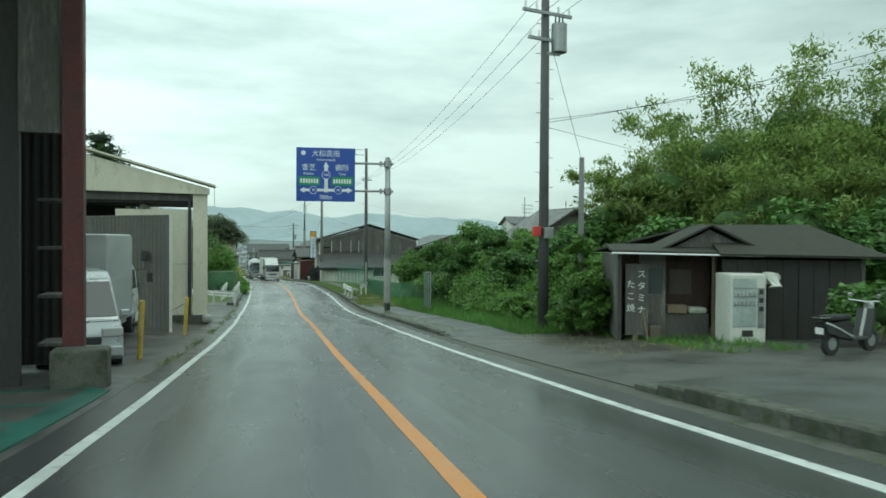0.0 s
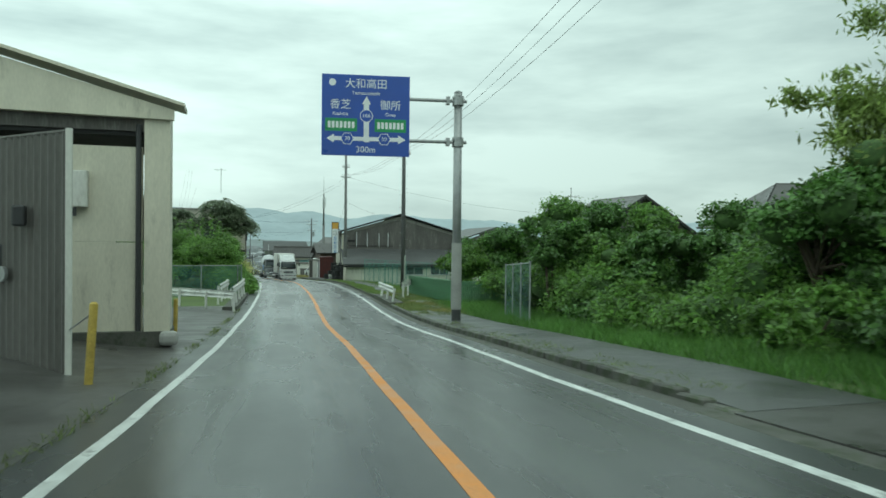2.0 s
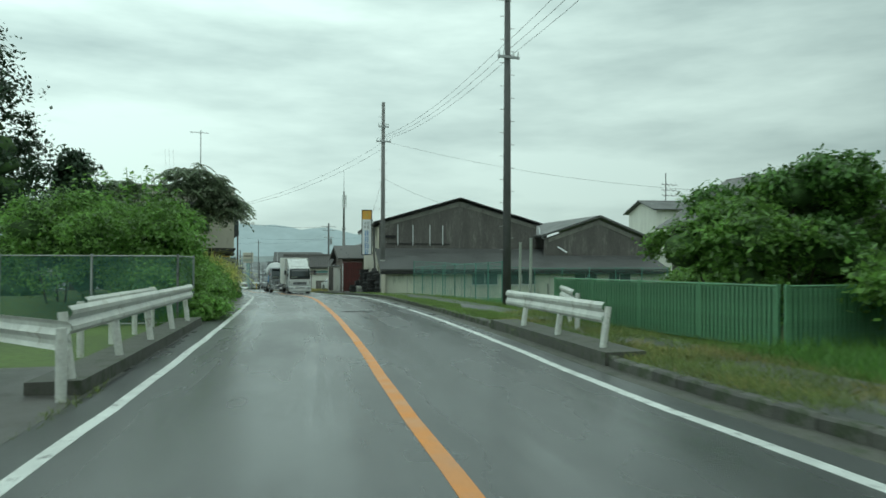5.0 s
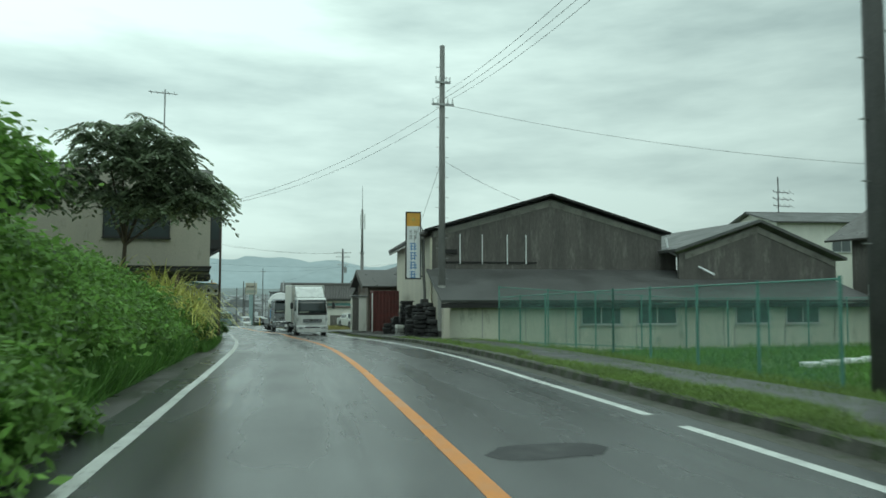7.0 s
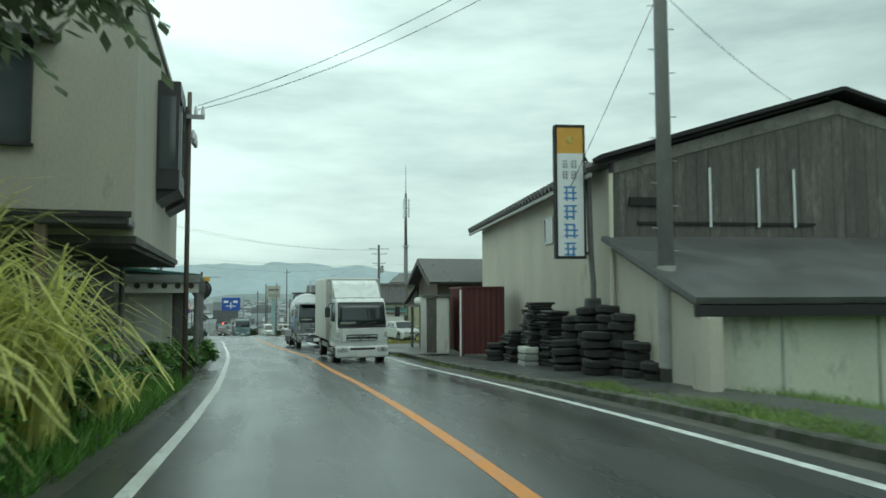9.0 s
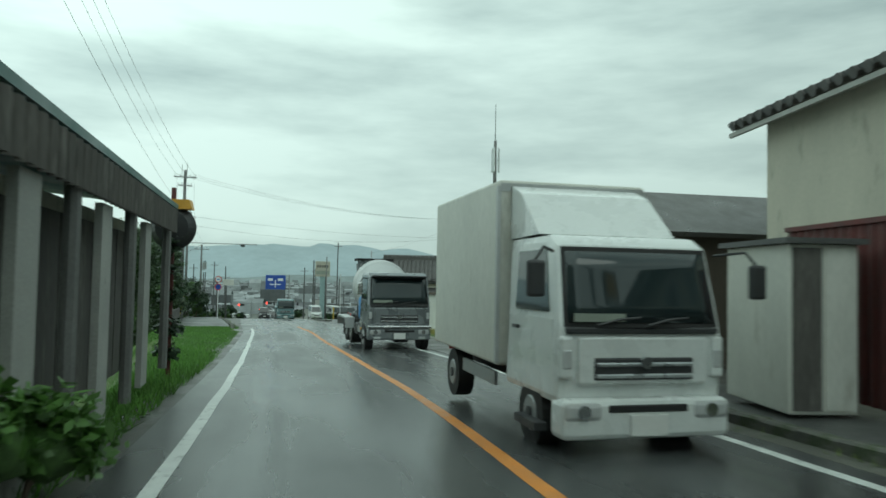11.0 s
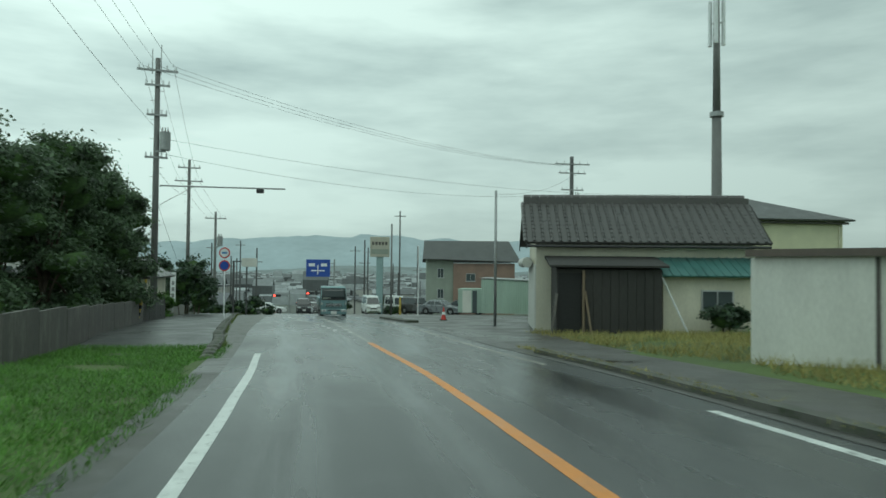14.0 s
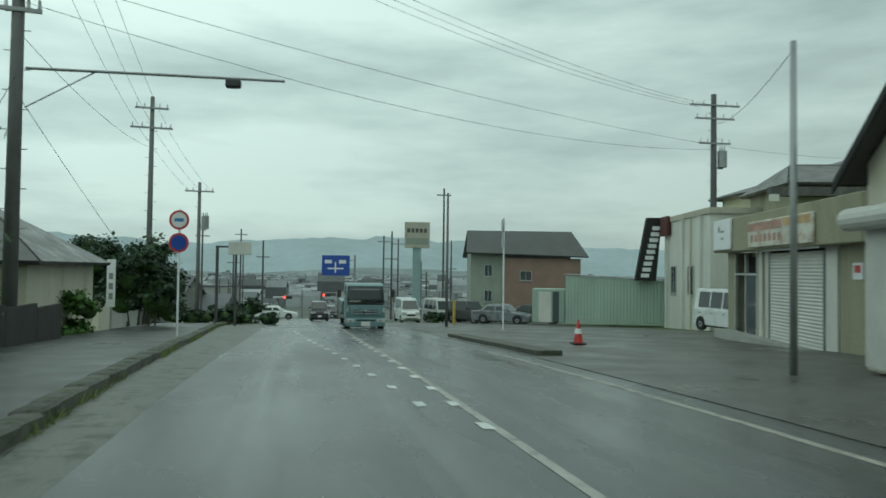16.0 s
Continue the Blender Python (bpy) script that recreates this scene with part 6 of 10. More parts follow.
for k in range(3):
    part("antenna_bar", bar([(-0.5, 0, 2.1 + 0.6 * k), (1.5, 0.3, 2.1 + 0.6 * k)], 0.03, 6), M_POLE_DARK, an)
    for q in range(4):
        part("antenna_rod", bar([(-0.3 + 0.55 * q, -0.3, 1.9 + 0.6 * k), (-0.3 + 0.55 * q, 0.3, 2.3 + 0.6 * k)], 0.02, 5), M_POLE_DARK, an)

# ---------- beige house over the road side ----------
hb = thing("beige_house", (2.42, 83.0, -4.0), "two-storey beige house with an overhanging upper floor", "house", turn=3.5)
part("upper_block", boxes((-7.6, 0, 0, 8.4, 3.0, 7.05)), M_BEIGE, hb, "beige rendered upper storey")
part("parapet_cap", boxes((-7.68, 0.06, -0.06, 8.46, 7.05, 7.16)), M_CONCRETE, hb)
part("roof_deck", boxes((-7.5, -0.1, 0.1, 8.3, 7.16, 7.2)), M_DARKROOF, hb)
part("overhang_trim", boxes((-7.6, 0.04, -0.04, 8.44, 2.88, 3.0)), M_DARKWOOD, hb, "dark trim under the overhang")
part("ground_floor", boxes((-7.6, -1.5, 0.8, 8.3, 0, 2.88)), M_DARKWOOD, hb, "dark recessed ground floor")
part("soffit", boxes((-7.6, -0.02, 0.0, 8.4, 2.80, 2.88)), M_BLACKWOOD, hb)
part("ground_shutter", boxes((-1.5, -1.46, 1.6, 4.2, 0.1, 2.3)), M_BLACK, hb)
for k in range(9):
    part("board", boxes((-1.5, -1.465 - 0.008 * (k % 2), 4.4 + 0.42 * k, 4.79 + 0.42 * k, 0.05, 2.0)), M_BROWN, hb)
part("signboard", boxes((-1.46, -1.40, 2.0, 3.6, 2.42, 2.5)), M_SIGNWHITE, hb, "thin white lamp strip under the overhang")
part("corner_post", boxes((-1.3, -1.12, 0.4, 0.6, 0, 2.88)), M_BEIGE, hb)
part("corner_post", bar([(-1.3, 8.1, 0), (-1.3, 8.1, 2.88)], 0.07, 8), M_POLE, hb)
part("gas_meter", soft_box(-1.44, -1.2, 7.2, 7.6, 0.9, 1.5, 0.04), M_GALV, hb)
window(hb, -3.9, -1.5, 4.4, 6.0, 0.0, frame=M_PLASTIC, panes=3)
part("window_hood", boxes((-4.2, -1.2, -0.35, 0.0, 6.02, 6.18)), M_DARKROOF, hb)
part("entrance_canopy", soft_box(-5.2, 0.02, -0.75, -0.002, 3.1, 3.25, 0.03, 1), M_DARKROOF, hb, "dark boxed entrance canopy")
part("canopy_edge", boxes((-5.25, 0.06, -0.8, -0.755, 3.22, 3.31)), M_BLACKWOOD, hb)
part("canopy_post", boxes((-1.25, -1.1, -0.7, -0.55, 0, 3.1)), M_WOOD, hb)
for y0, y1 in ((3.0, 4.5), (5.0, 6.4)):
    bay = part("bay_window", boxes((0, 0.44, y0, y1, 6.3, 6.42)), M_PLASTIC, hb, "dark boxed bay window")
    for nm, q in (("bay_side", (0.0, 0.42, y0, y0 + 0.08, 4.35, 6.3)), ("bay_side", (0.0, 0.42, y1 - 0.08, y1, 4.35, 6.3)), ("bay_rail", (0.36, 0.44, y0 + 0.082, y1 - 0.082, 4.35, 4.6)), ("bay_rail", (0.36, 0.44, y0 + 0.082, y1 - 0.082, 6.1, 6.3)), ("bay_floor", (0, 0.44, y0, y1, 4.2, 4.35))):
        part(nm, boxes(q), M_PLASTIC, bay)
    part("bay_mullion", boxes((0.37, 0.43, (y0 + y1) / 2 - 0.04, (y0 + y1) / 2 + 0.04, 4.6, 6.1)), M_GALV, bay)
    part("pane", boxes((0.38, 0.40, y0 + 0.08, y1 - 0.08, 4.6, 6.1)), M_WINDOW, bay)
    part("side_pane", boxes((0.05, 0.36, y0 - 0.012, y0 - 0.002, 4.6, 6.1)), M_WINDOW, bay)
    part("bracket", prism([(0.0, 3.95), (0.0, 4.2), (0.4, 4.2)], y0 + 0.1, y1 - 0.1, "y"), M_PLASTIC, bay)
ta = thing("roof_antenna", (0.13, 86.95, 5.4), "thin television antenna on a mast", "antenna")
part("mast", bar([(0, 0, -0.5), (0, 0, 2.0)], 0.035, 6), M_GALV, ta)
part("boom", bar([(-0.7, 0, 1.85), (0.5, 0.2, 1.85)], 0.02, 6), M_GALV, ta)
for k in range(5):
    part("antenna_bar", bar([(-0.6 + 0.25 * k, -0.25, 1.85), (-0.6 + 0.25 * k, 0.3, 1.85)], 0.012, 5), M_GALV, ta)

# low shop with a corrugated awning beyond the house
ls = thing("low_shop", (2.1, 92.9, -4.2), "low roadside shop with a teal roof and scalloped awning edge", "shop", turn=5)
part("wall", boxes((-6, -0.5, 0.0, 9, 0, 2.5)), M_GREYWALL, ls)
for k in range(20):
    part("front_board", boxes((-0.5, -0.42 - 0.008 * (k % 2), 0.5 + 0.4 * k, 0.89 + 0.4 * k, 0.0, 2.3)), M_DARKWOOD, ls)
part("roof", slab([(0.3, -0.45, 2.78), (0.3, 9.2, 2.78), (-6.2, 9.2, 3.4), (-6.2, -0.45, 3.4)], 0.08), M_TEALROOF, ls, "teal sheet roof")
part("end_gutter", boxes((-6.2, 0.3, -0.52, -0.46, 2.62, 2.84)), M_GALV, ls)
part("awning", prism([(-6.2, 2.32), (0.25, 2.32), (0.25, 2.62), (-6.2, 2.62)], -0.44, -0.40, "y"), M_PANELWHITE, ls, "white awning board with scallops")
for k in range(13):
    part("scallop", bar([(0.05 - 0.36 * k, -0.47, 2.52), (0.05 - 0.36 * k, -0.441, 2.52)], 0.085, 9), M_BLACKWOOD, ls)
part("awning_front", sheet_wave((0.28, -0.3), (0.28, 9.0), 2.35, 2.75, 0.25, 0.05, 0.01), M_DARKWOOD, ls)
for y in (-0.3, 2.4, 5.2, 8.6):
    part("post", bar([(0.2, y, 0), (0.2, y, 2.6)], 0.075, 8), M_POLE, ls)
for y in (1.0, 3.6, 6.4):
    part("upright_board", boxes((0.12, 0.2, y, y + 0.5, 0.0, 2.35)), M_CONCRETE, ls)
part("end_door", boxes((-1.45, -0.75, -0.06, -0.002, 0.05, 2.0)), M_SHUTTER, ls)
pl = thing("plant_pot", (1.7, 90.6, gz(1.7, 90.6)), "brown plant pot with a small red-leaved shrub", "plant pot")
part("pot", bar([(0, 0, 0), (0, 0, 0.35)], 0.16, 12, 0.22), M_RUST, pl)


# ---------- garages and houses before the crossing ----------
bg = thing("brown_garage", (11.98, 108.45, -4.8), "brown corrugated garage with a white roller shutter", "garage", turn=-87)
BW, BE = 3.6, 3.45
part("front_wall", boxes((0, 0.6, 0, 0.15, -0.1, BE)), M_BROWN, bg)
part("front_wall", boxes((2.6, BW, 0, 0.15, -0.1, BE)), M_BROWN, bg)
part("lintel_wall", boxes((0.6, 2.6, 0, 0.15, 2.3, BE)), M_BROWN, bg)
part("front_ribs", sheet_wave((0.0, -0.02), (0.58, -0.02), 0, BE, 0.16, 0.012, 0.004), M_BROWN, bg)
part("front_gable", prism([(0, BE), (BW, BE), (BW / 2, BE + 0.85)], 0, 0.15, "y"), M_BROWN, bg)
for k in range(9):
    x = 0.2 + 0.31 * k
    part("gable_rib", boxes((x, x + 0.03, -0.02, -0.002, 2.9, BE + 0.8 * (1 - abs(x - BW / 2) / (BW / 2)))), M_BROWN, bg)
part("side_wall", boxes((0, 0.15, 0.15, 6, -0.1, BE)), M_BROWN, bg)
part("near_side_wall", boxes((BW - 0.15, BW, 0.15, 6, -0.1, BE)), M_BROWN, bg)
part("back_wall", boxes((0.15, BW - 0.15, 5.85, 6, -0.1, BE)), M_BROWN, bg)
part("roof_far", slab([(-0.65, -0.55, 3.33), (BW / 2, -0.55, 4.55), (BW / 2, 6.3, 4.55), (-0.65, 6.3, 3.33)], 0.12), M_TILE, bg)
part("roof_near", slab([(BW / 2, -0.55, 4.55), (BW + 0.65, -0.55, 3.33), (BW + 0.65, 6.3, 3.33), (BW / 2, 6.3, 4.55)], 0.12), M_TILE, bg)
part("ridge_cap", bar([(BW / 2, -0.55, 4.58), (BW / 2, 6.3, 4.58)], 0.1, 8), M_TILE, bg)
part("verge_board", prism([(-0.65, 3.14), (BW / 2, 4.36), (BW + 0.65, 3.14), (BW + 0.65, 3.3), (BW / 2, 4.53), (-0.65, 3.3)], -0.59, -0.554, "y"), M_DARKWOOD, bg, "weathered grey verge board")
shutter(bg, 0.63, 2.57, 0.02, 2.25, 0.0)
part("shutter_drum", bar([(0.48, -0.2, 2.48), (2.72, -0.2, 2.48)], 0.22, 14), M_SHUTTER, bg, "white shutter drum housing")
part("wall_tap", soft_box(2.8, 2.92, -0.1, -0.002, 1.2, 1.3, 0.02, 1), M_GALV, bg)
cp = thing("carport", (11.85, 112.05, -4.95), "dark lean-to carport roof between the garages", "carport", turn=-88)
part("roof", slab([(0, -0.1, 2.5), (2.95, -0.1, 3.45), (2.95, 4.6, 3.45), (0, 4.6, 2.5)], 0.08), M_DARKWOOD, cp)
part("verge_board", prism([(0, 2.36), (2.95, 3.31), (2.95, 3.47), (0, 2.52)], -0.14, -0.102, "y"), M_DARKWOOD, cp)
part("front_beam", boxes((0.0, 3.4, 0.0, 0.12, 2.28, 2.41)), M_DARKWOOD, cp)
part("gable_infill", prism([(0.1, 2.415), (2.9, 2.415), (2.9, 3.3)], 0.02, 0.06, "y"), M_BLACKWOOD, cp)
part("post", boxes((1.44, 1.56, 0.0, 0.13, -0.1, 2.275)), M_DARKWOOD, cp)
part("back_wall", boxes((0.0, 2.95, 4.4, 4.55, 0, 2.4)), M_BLACKWOOD, cp)

wg = thing("white_garage", (15.8, 119.0, -5.35), "white panelled garage with closed shutters", "garage", turn=-102)
part("wall", boxes((0, 5.2, 0.0, 4.5, 0, 3.15)), M_PANELWHITE, wg)
for x0 in (0.12, 1.75, 3.4):
    shutter(wg, x0 + 0.06, x0 + 1.4, 0.02, 2.85, 0.0)
part("box_gutter", soft_box(-0.1, 5.3, -0.45, -0.02, 2.92, 3.25, 0.04), M_SHUTTER, wg, "pale boxed gutter")
part("upper_wall", boxes((0.3, 5.2, 0.8, 4.5, 3.15, 4.4)), M_CORR, wg)
part("tin_roof", slab([(-0.6, -0.9, 4.35), (5.6, -0.9, 4.45), (5.6, 4.9, 5.1), (-0.6, 4.9, 5.0)], 0.08), M_DARKROOF, wg)
part("tin_edge", sheet_wave((-0.6, -0.92), (5.6, -0.92), 4.22, 4.42, 0.2, 0.03, 0.006), M_DARKROOF, wg)

sh = thing("white_shed", (11.1, 126.75, -5.62), "flat-roofed white panel shed with a dark opening", "shed")
part("road_wall", prism([(-1.2, 1.75), (0, 0), (0.14, 0.1), (-1.08, 1.82)], 0, 2.12, "z"), M_PANELWHITE, sh)
part("near_wall", prism([(0, 0), (2.9, -0.85), (2.94, -0.7), (0.1, 0.12)], 0, 2.12, "z"), M_PANELWHITE, sh)
part("far_wall", prism([(-1.2, 1.75), (2.2, 2.8), (2.2, 2.95), (-1.2, 1.9)], 0, 2.1, "z"), M_PANELWHITE, sh)
part("right_wall", prism([(2.9, -0.85), (3.04, -0.85), (2.3, 2.9), (2.16, 2.9)], 0, 2.1, "z"), M_PANELWHITE, sh)
part("roof", prism([(-1.4, 1.75), (-0.05, -0.2), (3.15, -1.1), (2.4, 3.1)], 2.12, 2.26, "z"), M_BROWN, sh, "brown edged flat roof")
part("dark_board", prism([(0.55, -0.22), (2.5, -0.8), (2.55, -0.62), (0.6, -0.06)], 0.0, 1.35, "z"), M_DARKWOOD, sh, "dark boards leaning on the wall")
part("wall_seam", prism([(-0.02, -0.02), (0.05, -0.04), (0.05, 0.0), (0.0, 0.02)], 0, 2.1, "z"), M_DARKWOOD, sh)
part("white_stick", bar([(0.7, -0.5, 0.0), (1.2, -0.65, 0.35)], 0.03, 6), M_SIGNWHITE, sh)
tagged(part("boulder", soft_box(16.0, 16.9, 120.2, 120.9, -5.4, -4.95, 0.18, 3), M_CONCRETE, smooth_it=True), "rounded grey stone in the dry grass", "stone")

# pale yellow two-storey house with a hipped roof
yh = small_house(21.5, 165.5, -6.6, 16.5, 9.5, 6.8, 8.6, M_YELLOWWALL, M_DARKROOF, "two-storey pale yellow house with a grey hipped roof", over=0.6, hip=5.6)
# Dark strip added as the shade below the eave.
part("eave_shadow_board", boxes((-0.3, 16.8, -0.32, -0.002, 6.35, 6.5)), M_DARKWOOD, yh)
part("wall_vent", boxes((9.0, 9.3, -0.05, -0.002, 5.0, 5.2)), M_GALV, yh)
part("downpipe", bar([(16.2, -0.07, 0), (16.2, -0.07, 6.4)], 0.05, 8), M_CREAM, yh)
ap = thing("wall_pipe", (22.5, 140.0, -5.9), "thin dark pole standing in the grass", "pole")
part("shaft", bar([(0, 0, 0), (0, 0, 7.2)], 0.035, 6), M_POLE_DARK, ap)

# ---------- tiled house with its lean-to ----------
th = thing("tiled_house", (8.56, 141.08, -6.12), "cream house with a grey tiled gable roof", "house", turn=-9)
TW, TD, TE, TR = 7.9, 3.62, 3.56, 4.9
part("wall", prism([(0, 0), (TD, 0), (TD, TE), (TD / 2, TR - 0.12), (0, TE)], 0, TW), M_CREAM, th, "stained cream walls")
sl = (TR - TE) / (TD / 2)
OV = 0.42
roof_f = part("roof_front", slab([(-0.38, -OV, TE - OV * sl), (TW + 0.4, -OV, TE - OV * sl), (TW + 0.4, TD / 2, TR), (-0.38, TD / 2, TR)], 0.09), M_TILE, th)
part("roof_back", slab([(-0.38, TD / 2, TR), (TW + 0.4, TD / 2, TR), (TW + 0.4, TD + OV, TE - OV * sl), (-0.38, TD + OV, TE - OV * sl)], 0.09), M_TILE, th)
part("verge_front", prism([(-OV - 0.03, TE - OV * sl - 0.17), (TD / 2, TR - 0.14), (TD / 2, TR + 0.02), (-OV - 0.03, TE - OV * sl - 0.01)], -0.42, -0.384), M_BLACK, th)
part("verge_back", prism([(TD / 2, TR - 0.14), (TD + OV, TE - OV * sl - 0.17), (TD + OV, TE - OV * sl - 0.01), (TD / 2, TR + 0.02)], -0.42, -0.384), M_BLACK, th)
part("gable_vent", boxes((-0.03, -0.002, TD / 2 - 0.35, TD / 2 + 0.35, TE + 0.1, TE + 0.8)), M_BLACK, th)
ridge = part("ridge", boxes((-0.38, TW + 0.4, TD / 2 - 0.14, TD / 2 + 0.14, TR - 0.02, TR + 0.24)), M_TILE, th)
for k in range(27):
    part("ridge_tile", bar([(-0.38 + 0.317 * k, TD / 2, TR + 0.25), (-0.38 + 0.317 * k + 0.295, TD / 2, TR + 0.25)], 0.12, 8), M_TILE, ridge)
part("front_gutter", bar([(-0.38, -OV - 0.05, TE - OV * sl - 0.08), (TW + 0.4, -OV - 0.05, TE - OV * sl - 0.08)], 0.05, 8), M_PLASTIC, th)
part("gable_shutter", sheet_wave((-0.03, 2.0), (-0.03, 0.55), 0.05, 2.55, 0.5, 0.004, 0.01), M_SHUTTER, th)
part("shutter_drum", bar([(-0.28, 0.9, 2.58), (-0.28, 3.72, 2.58)], 0.2, 14), M_SHUTTER, th, "white shutter drum housing")
for k in range(4):
    part("wall_panel", boxes((-0.05, -0.002, 0.05 + 0.9 * k, 0.92 + 0.9 * k, 0.05, 2.5)), M_SHUTTER, th)
dk = part("dark_lean_to", prism([(-1.9, 0), (0.0, 0), (0.0, 2.62), (-1.9, 2.35)], 0.55, 4.1), M_BLACKWOOD, th, "dark board lean-to shed")
part("lean_to_roof", slab([(0.3, -2.15, 2.4), (4.3, -2.15, 2.4), (4.3, 0.0, 2.75), (0.3, 0.0, 2.75)], 0.07), M_BLACKWOOD, th)
for k in range(9):
    x = 1.5 + 0.29 * k
    part("board", boxes((x, x + 0.275, -1.94 - 0.012 * (k % 2), -1.902, 0.02, 2.3)), M_BLACKWOOD, dk)
# Black plate on the closed front paints the dark of a doorway.
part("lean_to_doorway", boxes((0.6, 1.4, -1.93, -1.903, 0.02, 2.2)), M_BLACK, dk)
part("door_post", bar([(1.45, -2.0, 0), (1.45, -2.0, 2.3)], 0.05, 6), M_WOOD, th)
part("leaning_timber", bar([(0.35, -2.1, 0), (0.55, -1.95, 1.5)], 0.05, 6), M_DARKWOOD, th)
part("leaning_timber", bar([(1.7, -2.3, 0), (1.5, -2.0, 1.6)], 0.04, 6), M_WOOD, th)
part("teal_roof", slab([(4.2, -1.6, 2.1), (8.3, -1.6, 2.1), (8.3, 0.0, 2.75), (4.2, 0.0, 2.75)], 0.05), M_TEALROOF, th, "teal ribbed metal lean-to roof")
for k in range(14):
    part("roof_rib", slab([(4.25 + 0.29 * k, -1.61, 2.14), (4.30 + 0.29 * k, -1.61, 2.14), (4.30 + 0.29 * k, -0.01, 2.79), (4.25 + 0.29 * k, -0.01, 2.79)], 0.04), M_TEALROOF, th)
part("annex_wall", boxes((4.3, 7.95, -1.25, 0.0, 0, 2.2)), M_CREAM, th)
window(th, 5.6, 6.7, 0.95, 1.65, -1.25)
part("white_pipe", bar([(4.15, -1.7, 2.1), (5.0, -1.9, 0.15)], 0.03, 6), M_SIGNWHITE, th, "slanting white pipe")

# ---------- row of shops ----------
sp2 = thing("shop_row", (13.25, 157.5, -6.8), "beige shop front with a large closed shutter", "shop", turn=-98)
for q in ((-0.5, 0.15, 0, 5, 0, 3.05), (2.25, 3.3, 0, 5, 0, 3.05), (7.65, 9.6, 0, 5, 0, 4.2), (0.15, 2.25, 0.6, 5, 0, 3.05)):
    part("wall", boxes(q), M_SHOPWALL, sp2)
part("fascia", soft_box(-0.6, 9.6, -0.5, 0.1, 3.05, 4.2, 0.03), M_SHOPWALL, sp2, "deep beige fascia")
part("roof_slab", boxes((-0.6, 9.6, 0.1, 5, 3.95, 4.15)), M_DARKROOF, sp2)
part("soffit_lamp", boxes((3.6, 7.4, -0.4, -0.3, 2.99, 3.046)), M_GALV, sp2)
shutter(sp2, 3.42, 6.9, 0.05, 2.95, -0.02)
part("side_panel", boxes((2.5, 2.78, -0.05, -0.003, 0, 3.04)), M_SHUTTER, sp2)
part("side_panel", boxes((3.05, 3.36, -0.05, -0.003, 0, 3.04)), M_SHUTTER, sp2)
part("side_panel", boxes((6.98, 7.6, -0.05, 0.1, 0, 3.04)), M_PANELWHITE, sp2, "white panel beside the shutter")
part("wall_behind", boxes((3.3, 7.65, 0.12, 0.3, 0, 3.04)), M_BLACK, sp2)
# Black sheet in the recess stands for the unlit room behind.
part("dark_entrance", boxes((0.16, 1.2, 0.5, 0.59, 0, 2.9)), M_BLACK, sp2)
for x in (0.16, 1.14, 2.14):
    part("door_frame", boxes((x, x + 0.08, 0, 0.1, 0, 3.0)), M_ALU, sp2)
part("door_rail", boxes((0.24, 2.14, 0.0, 0.1, 2.25, 2.32)), M_ALU, sp2)
part("glass_door", boxes((1.22, 2.14, 0.04, 0.06, 0.05, 2.25)), M_WINDOW, sp2)
ws = part("white_sign", soft_box(-0.3, 1.4, -0.6, -0.51, 3.12, 4.18, 0.02, 1), M_SIGNWHITE, sp2)
part("sign_mark", boxes((0.25, 0.42, -0.61, -0.602, 3.75, 3.95)), M_GREYINK, ws)
part("sign_mark", boxes((0.48, 0.85, -0.61, -0.602, 3.73, 3.80)), M_GREYINK, ws)
part("sign_mark", boxes((0.55, 0.75, -0.61, -0.602, 3.48, 3.56)), M_GREYINK, ws)
os_ = part("shop_board", soft_box(3.04, 7.44, -0.6, -0.51, 3.12, 3.92, 0.02, 1), M_FADEDBOARD, sp2, "faded orange and white shop board")
part("board_band", boxes((3.1, 5.6, -0.61, -0.602, 3.62, 3.86)), M_FADEDRED, os_)
part("board_band", boxes((5.7, 7.38, -0.61, -0.602, 3.66, 3.88)), M_FADEDORANGE, os_)
for k in range(7):
    part("board_mark", boxes((3.3 + 0.34 * k, 3.5 + 0.34 * k, -0.61, -0.602, 3.28, 3.5)), M_FADEDRED, os_)
part("small_red_sign", boxes((8.3, 8.75, -0.03, -0.002, 2.2, 2.6)), M_SIGNWHITE, sp2, "small white sign with a red plate")
part("red_plate", boxes((8.38, 8.67, -0.036, -0.031, 2.36, 2.54)), M_RED, sp2)
part("step", boxes((-0.5, 7.0, -0.5, -0.003, 0, 0.3)), M_CONCRETE, sp2)
sr = small_house(18.9, 163.0, -7.0, 8.0, 5.5, 6.6, 7.6, M_SHOPWALL, M_TILE, "house with a dark tiled roof behind the shops", turn=-9, hip=0.9, over=0.4)
# Eave shadow built as a dark band along the front.
part("eave_band", boxes((-1.2, 8.2, -0.5, -0.02, 5.95, 6.35)), M_DARKWOOD, sr, "dark band standing in for the shadow under the eave")
part("eave_bracket", boxes((-1.3, -0.9, -0.6, -0.505, 5.7, 6.0)), M_PANELWHITE, sr)

wb = thing("white_building", (18.1, 178.0, -7.9), "tall plain white building with a red-framed side sign", "building", turn=-96)
part("wall", boxes((3.2, 11, 0, 8, 0, 6.4)), M_PANELWHITE, wb)
part("parapet", boxes((3.1, 11.1, -0.1, 8.1, 6.4, 6.7)), M_BEIGE, wb)
for k in range(2):
    window(wb, 4.6 + 3 * k, 5.6 + 3 * k, 2.2, 3.8, 0.0)
for k in range(3):
    part("pilaster", boxes((3.8 + 2.9 * k, 4.1 + 2.9 * k, -0.15, -0.002, 0, 6.38)), M_PANELWHITE, wb)
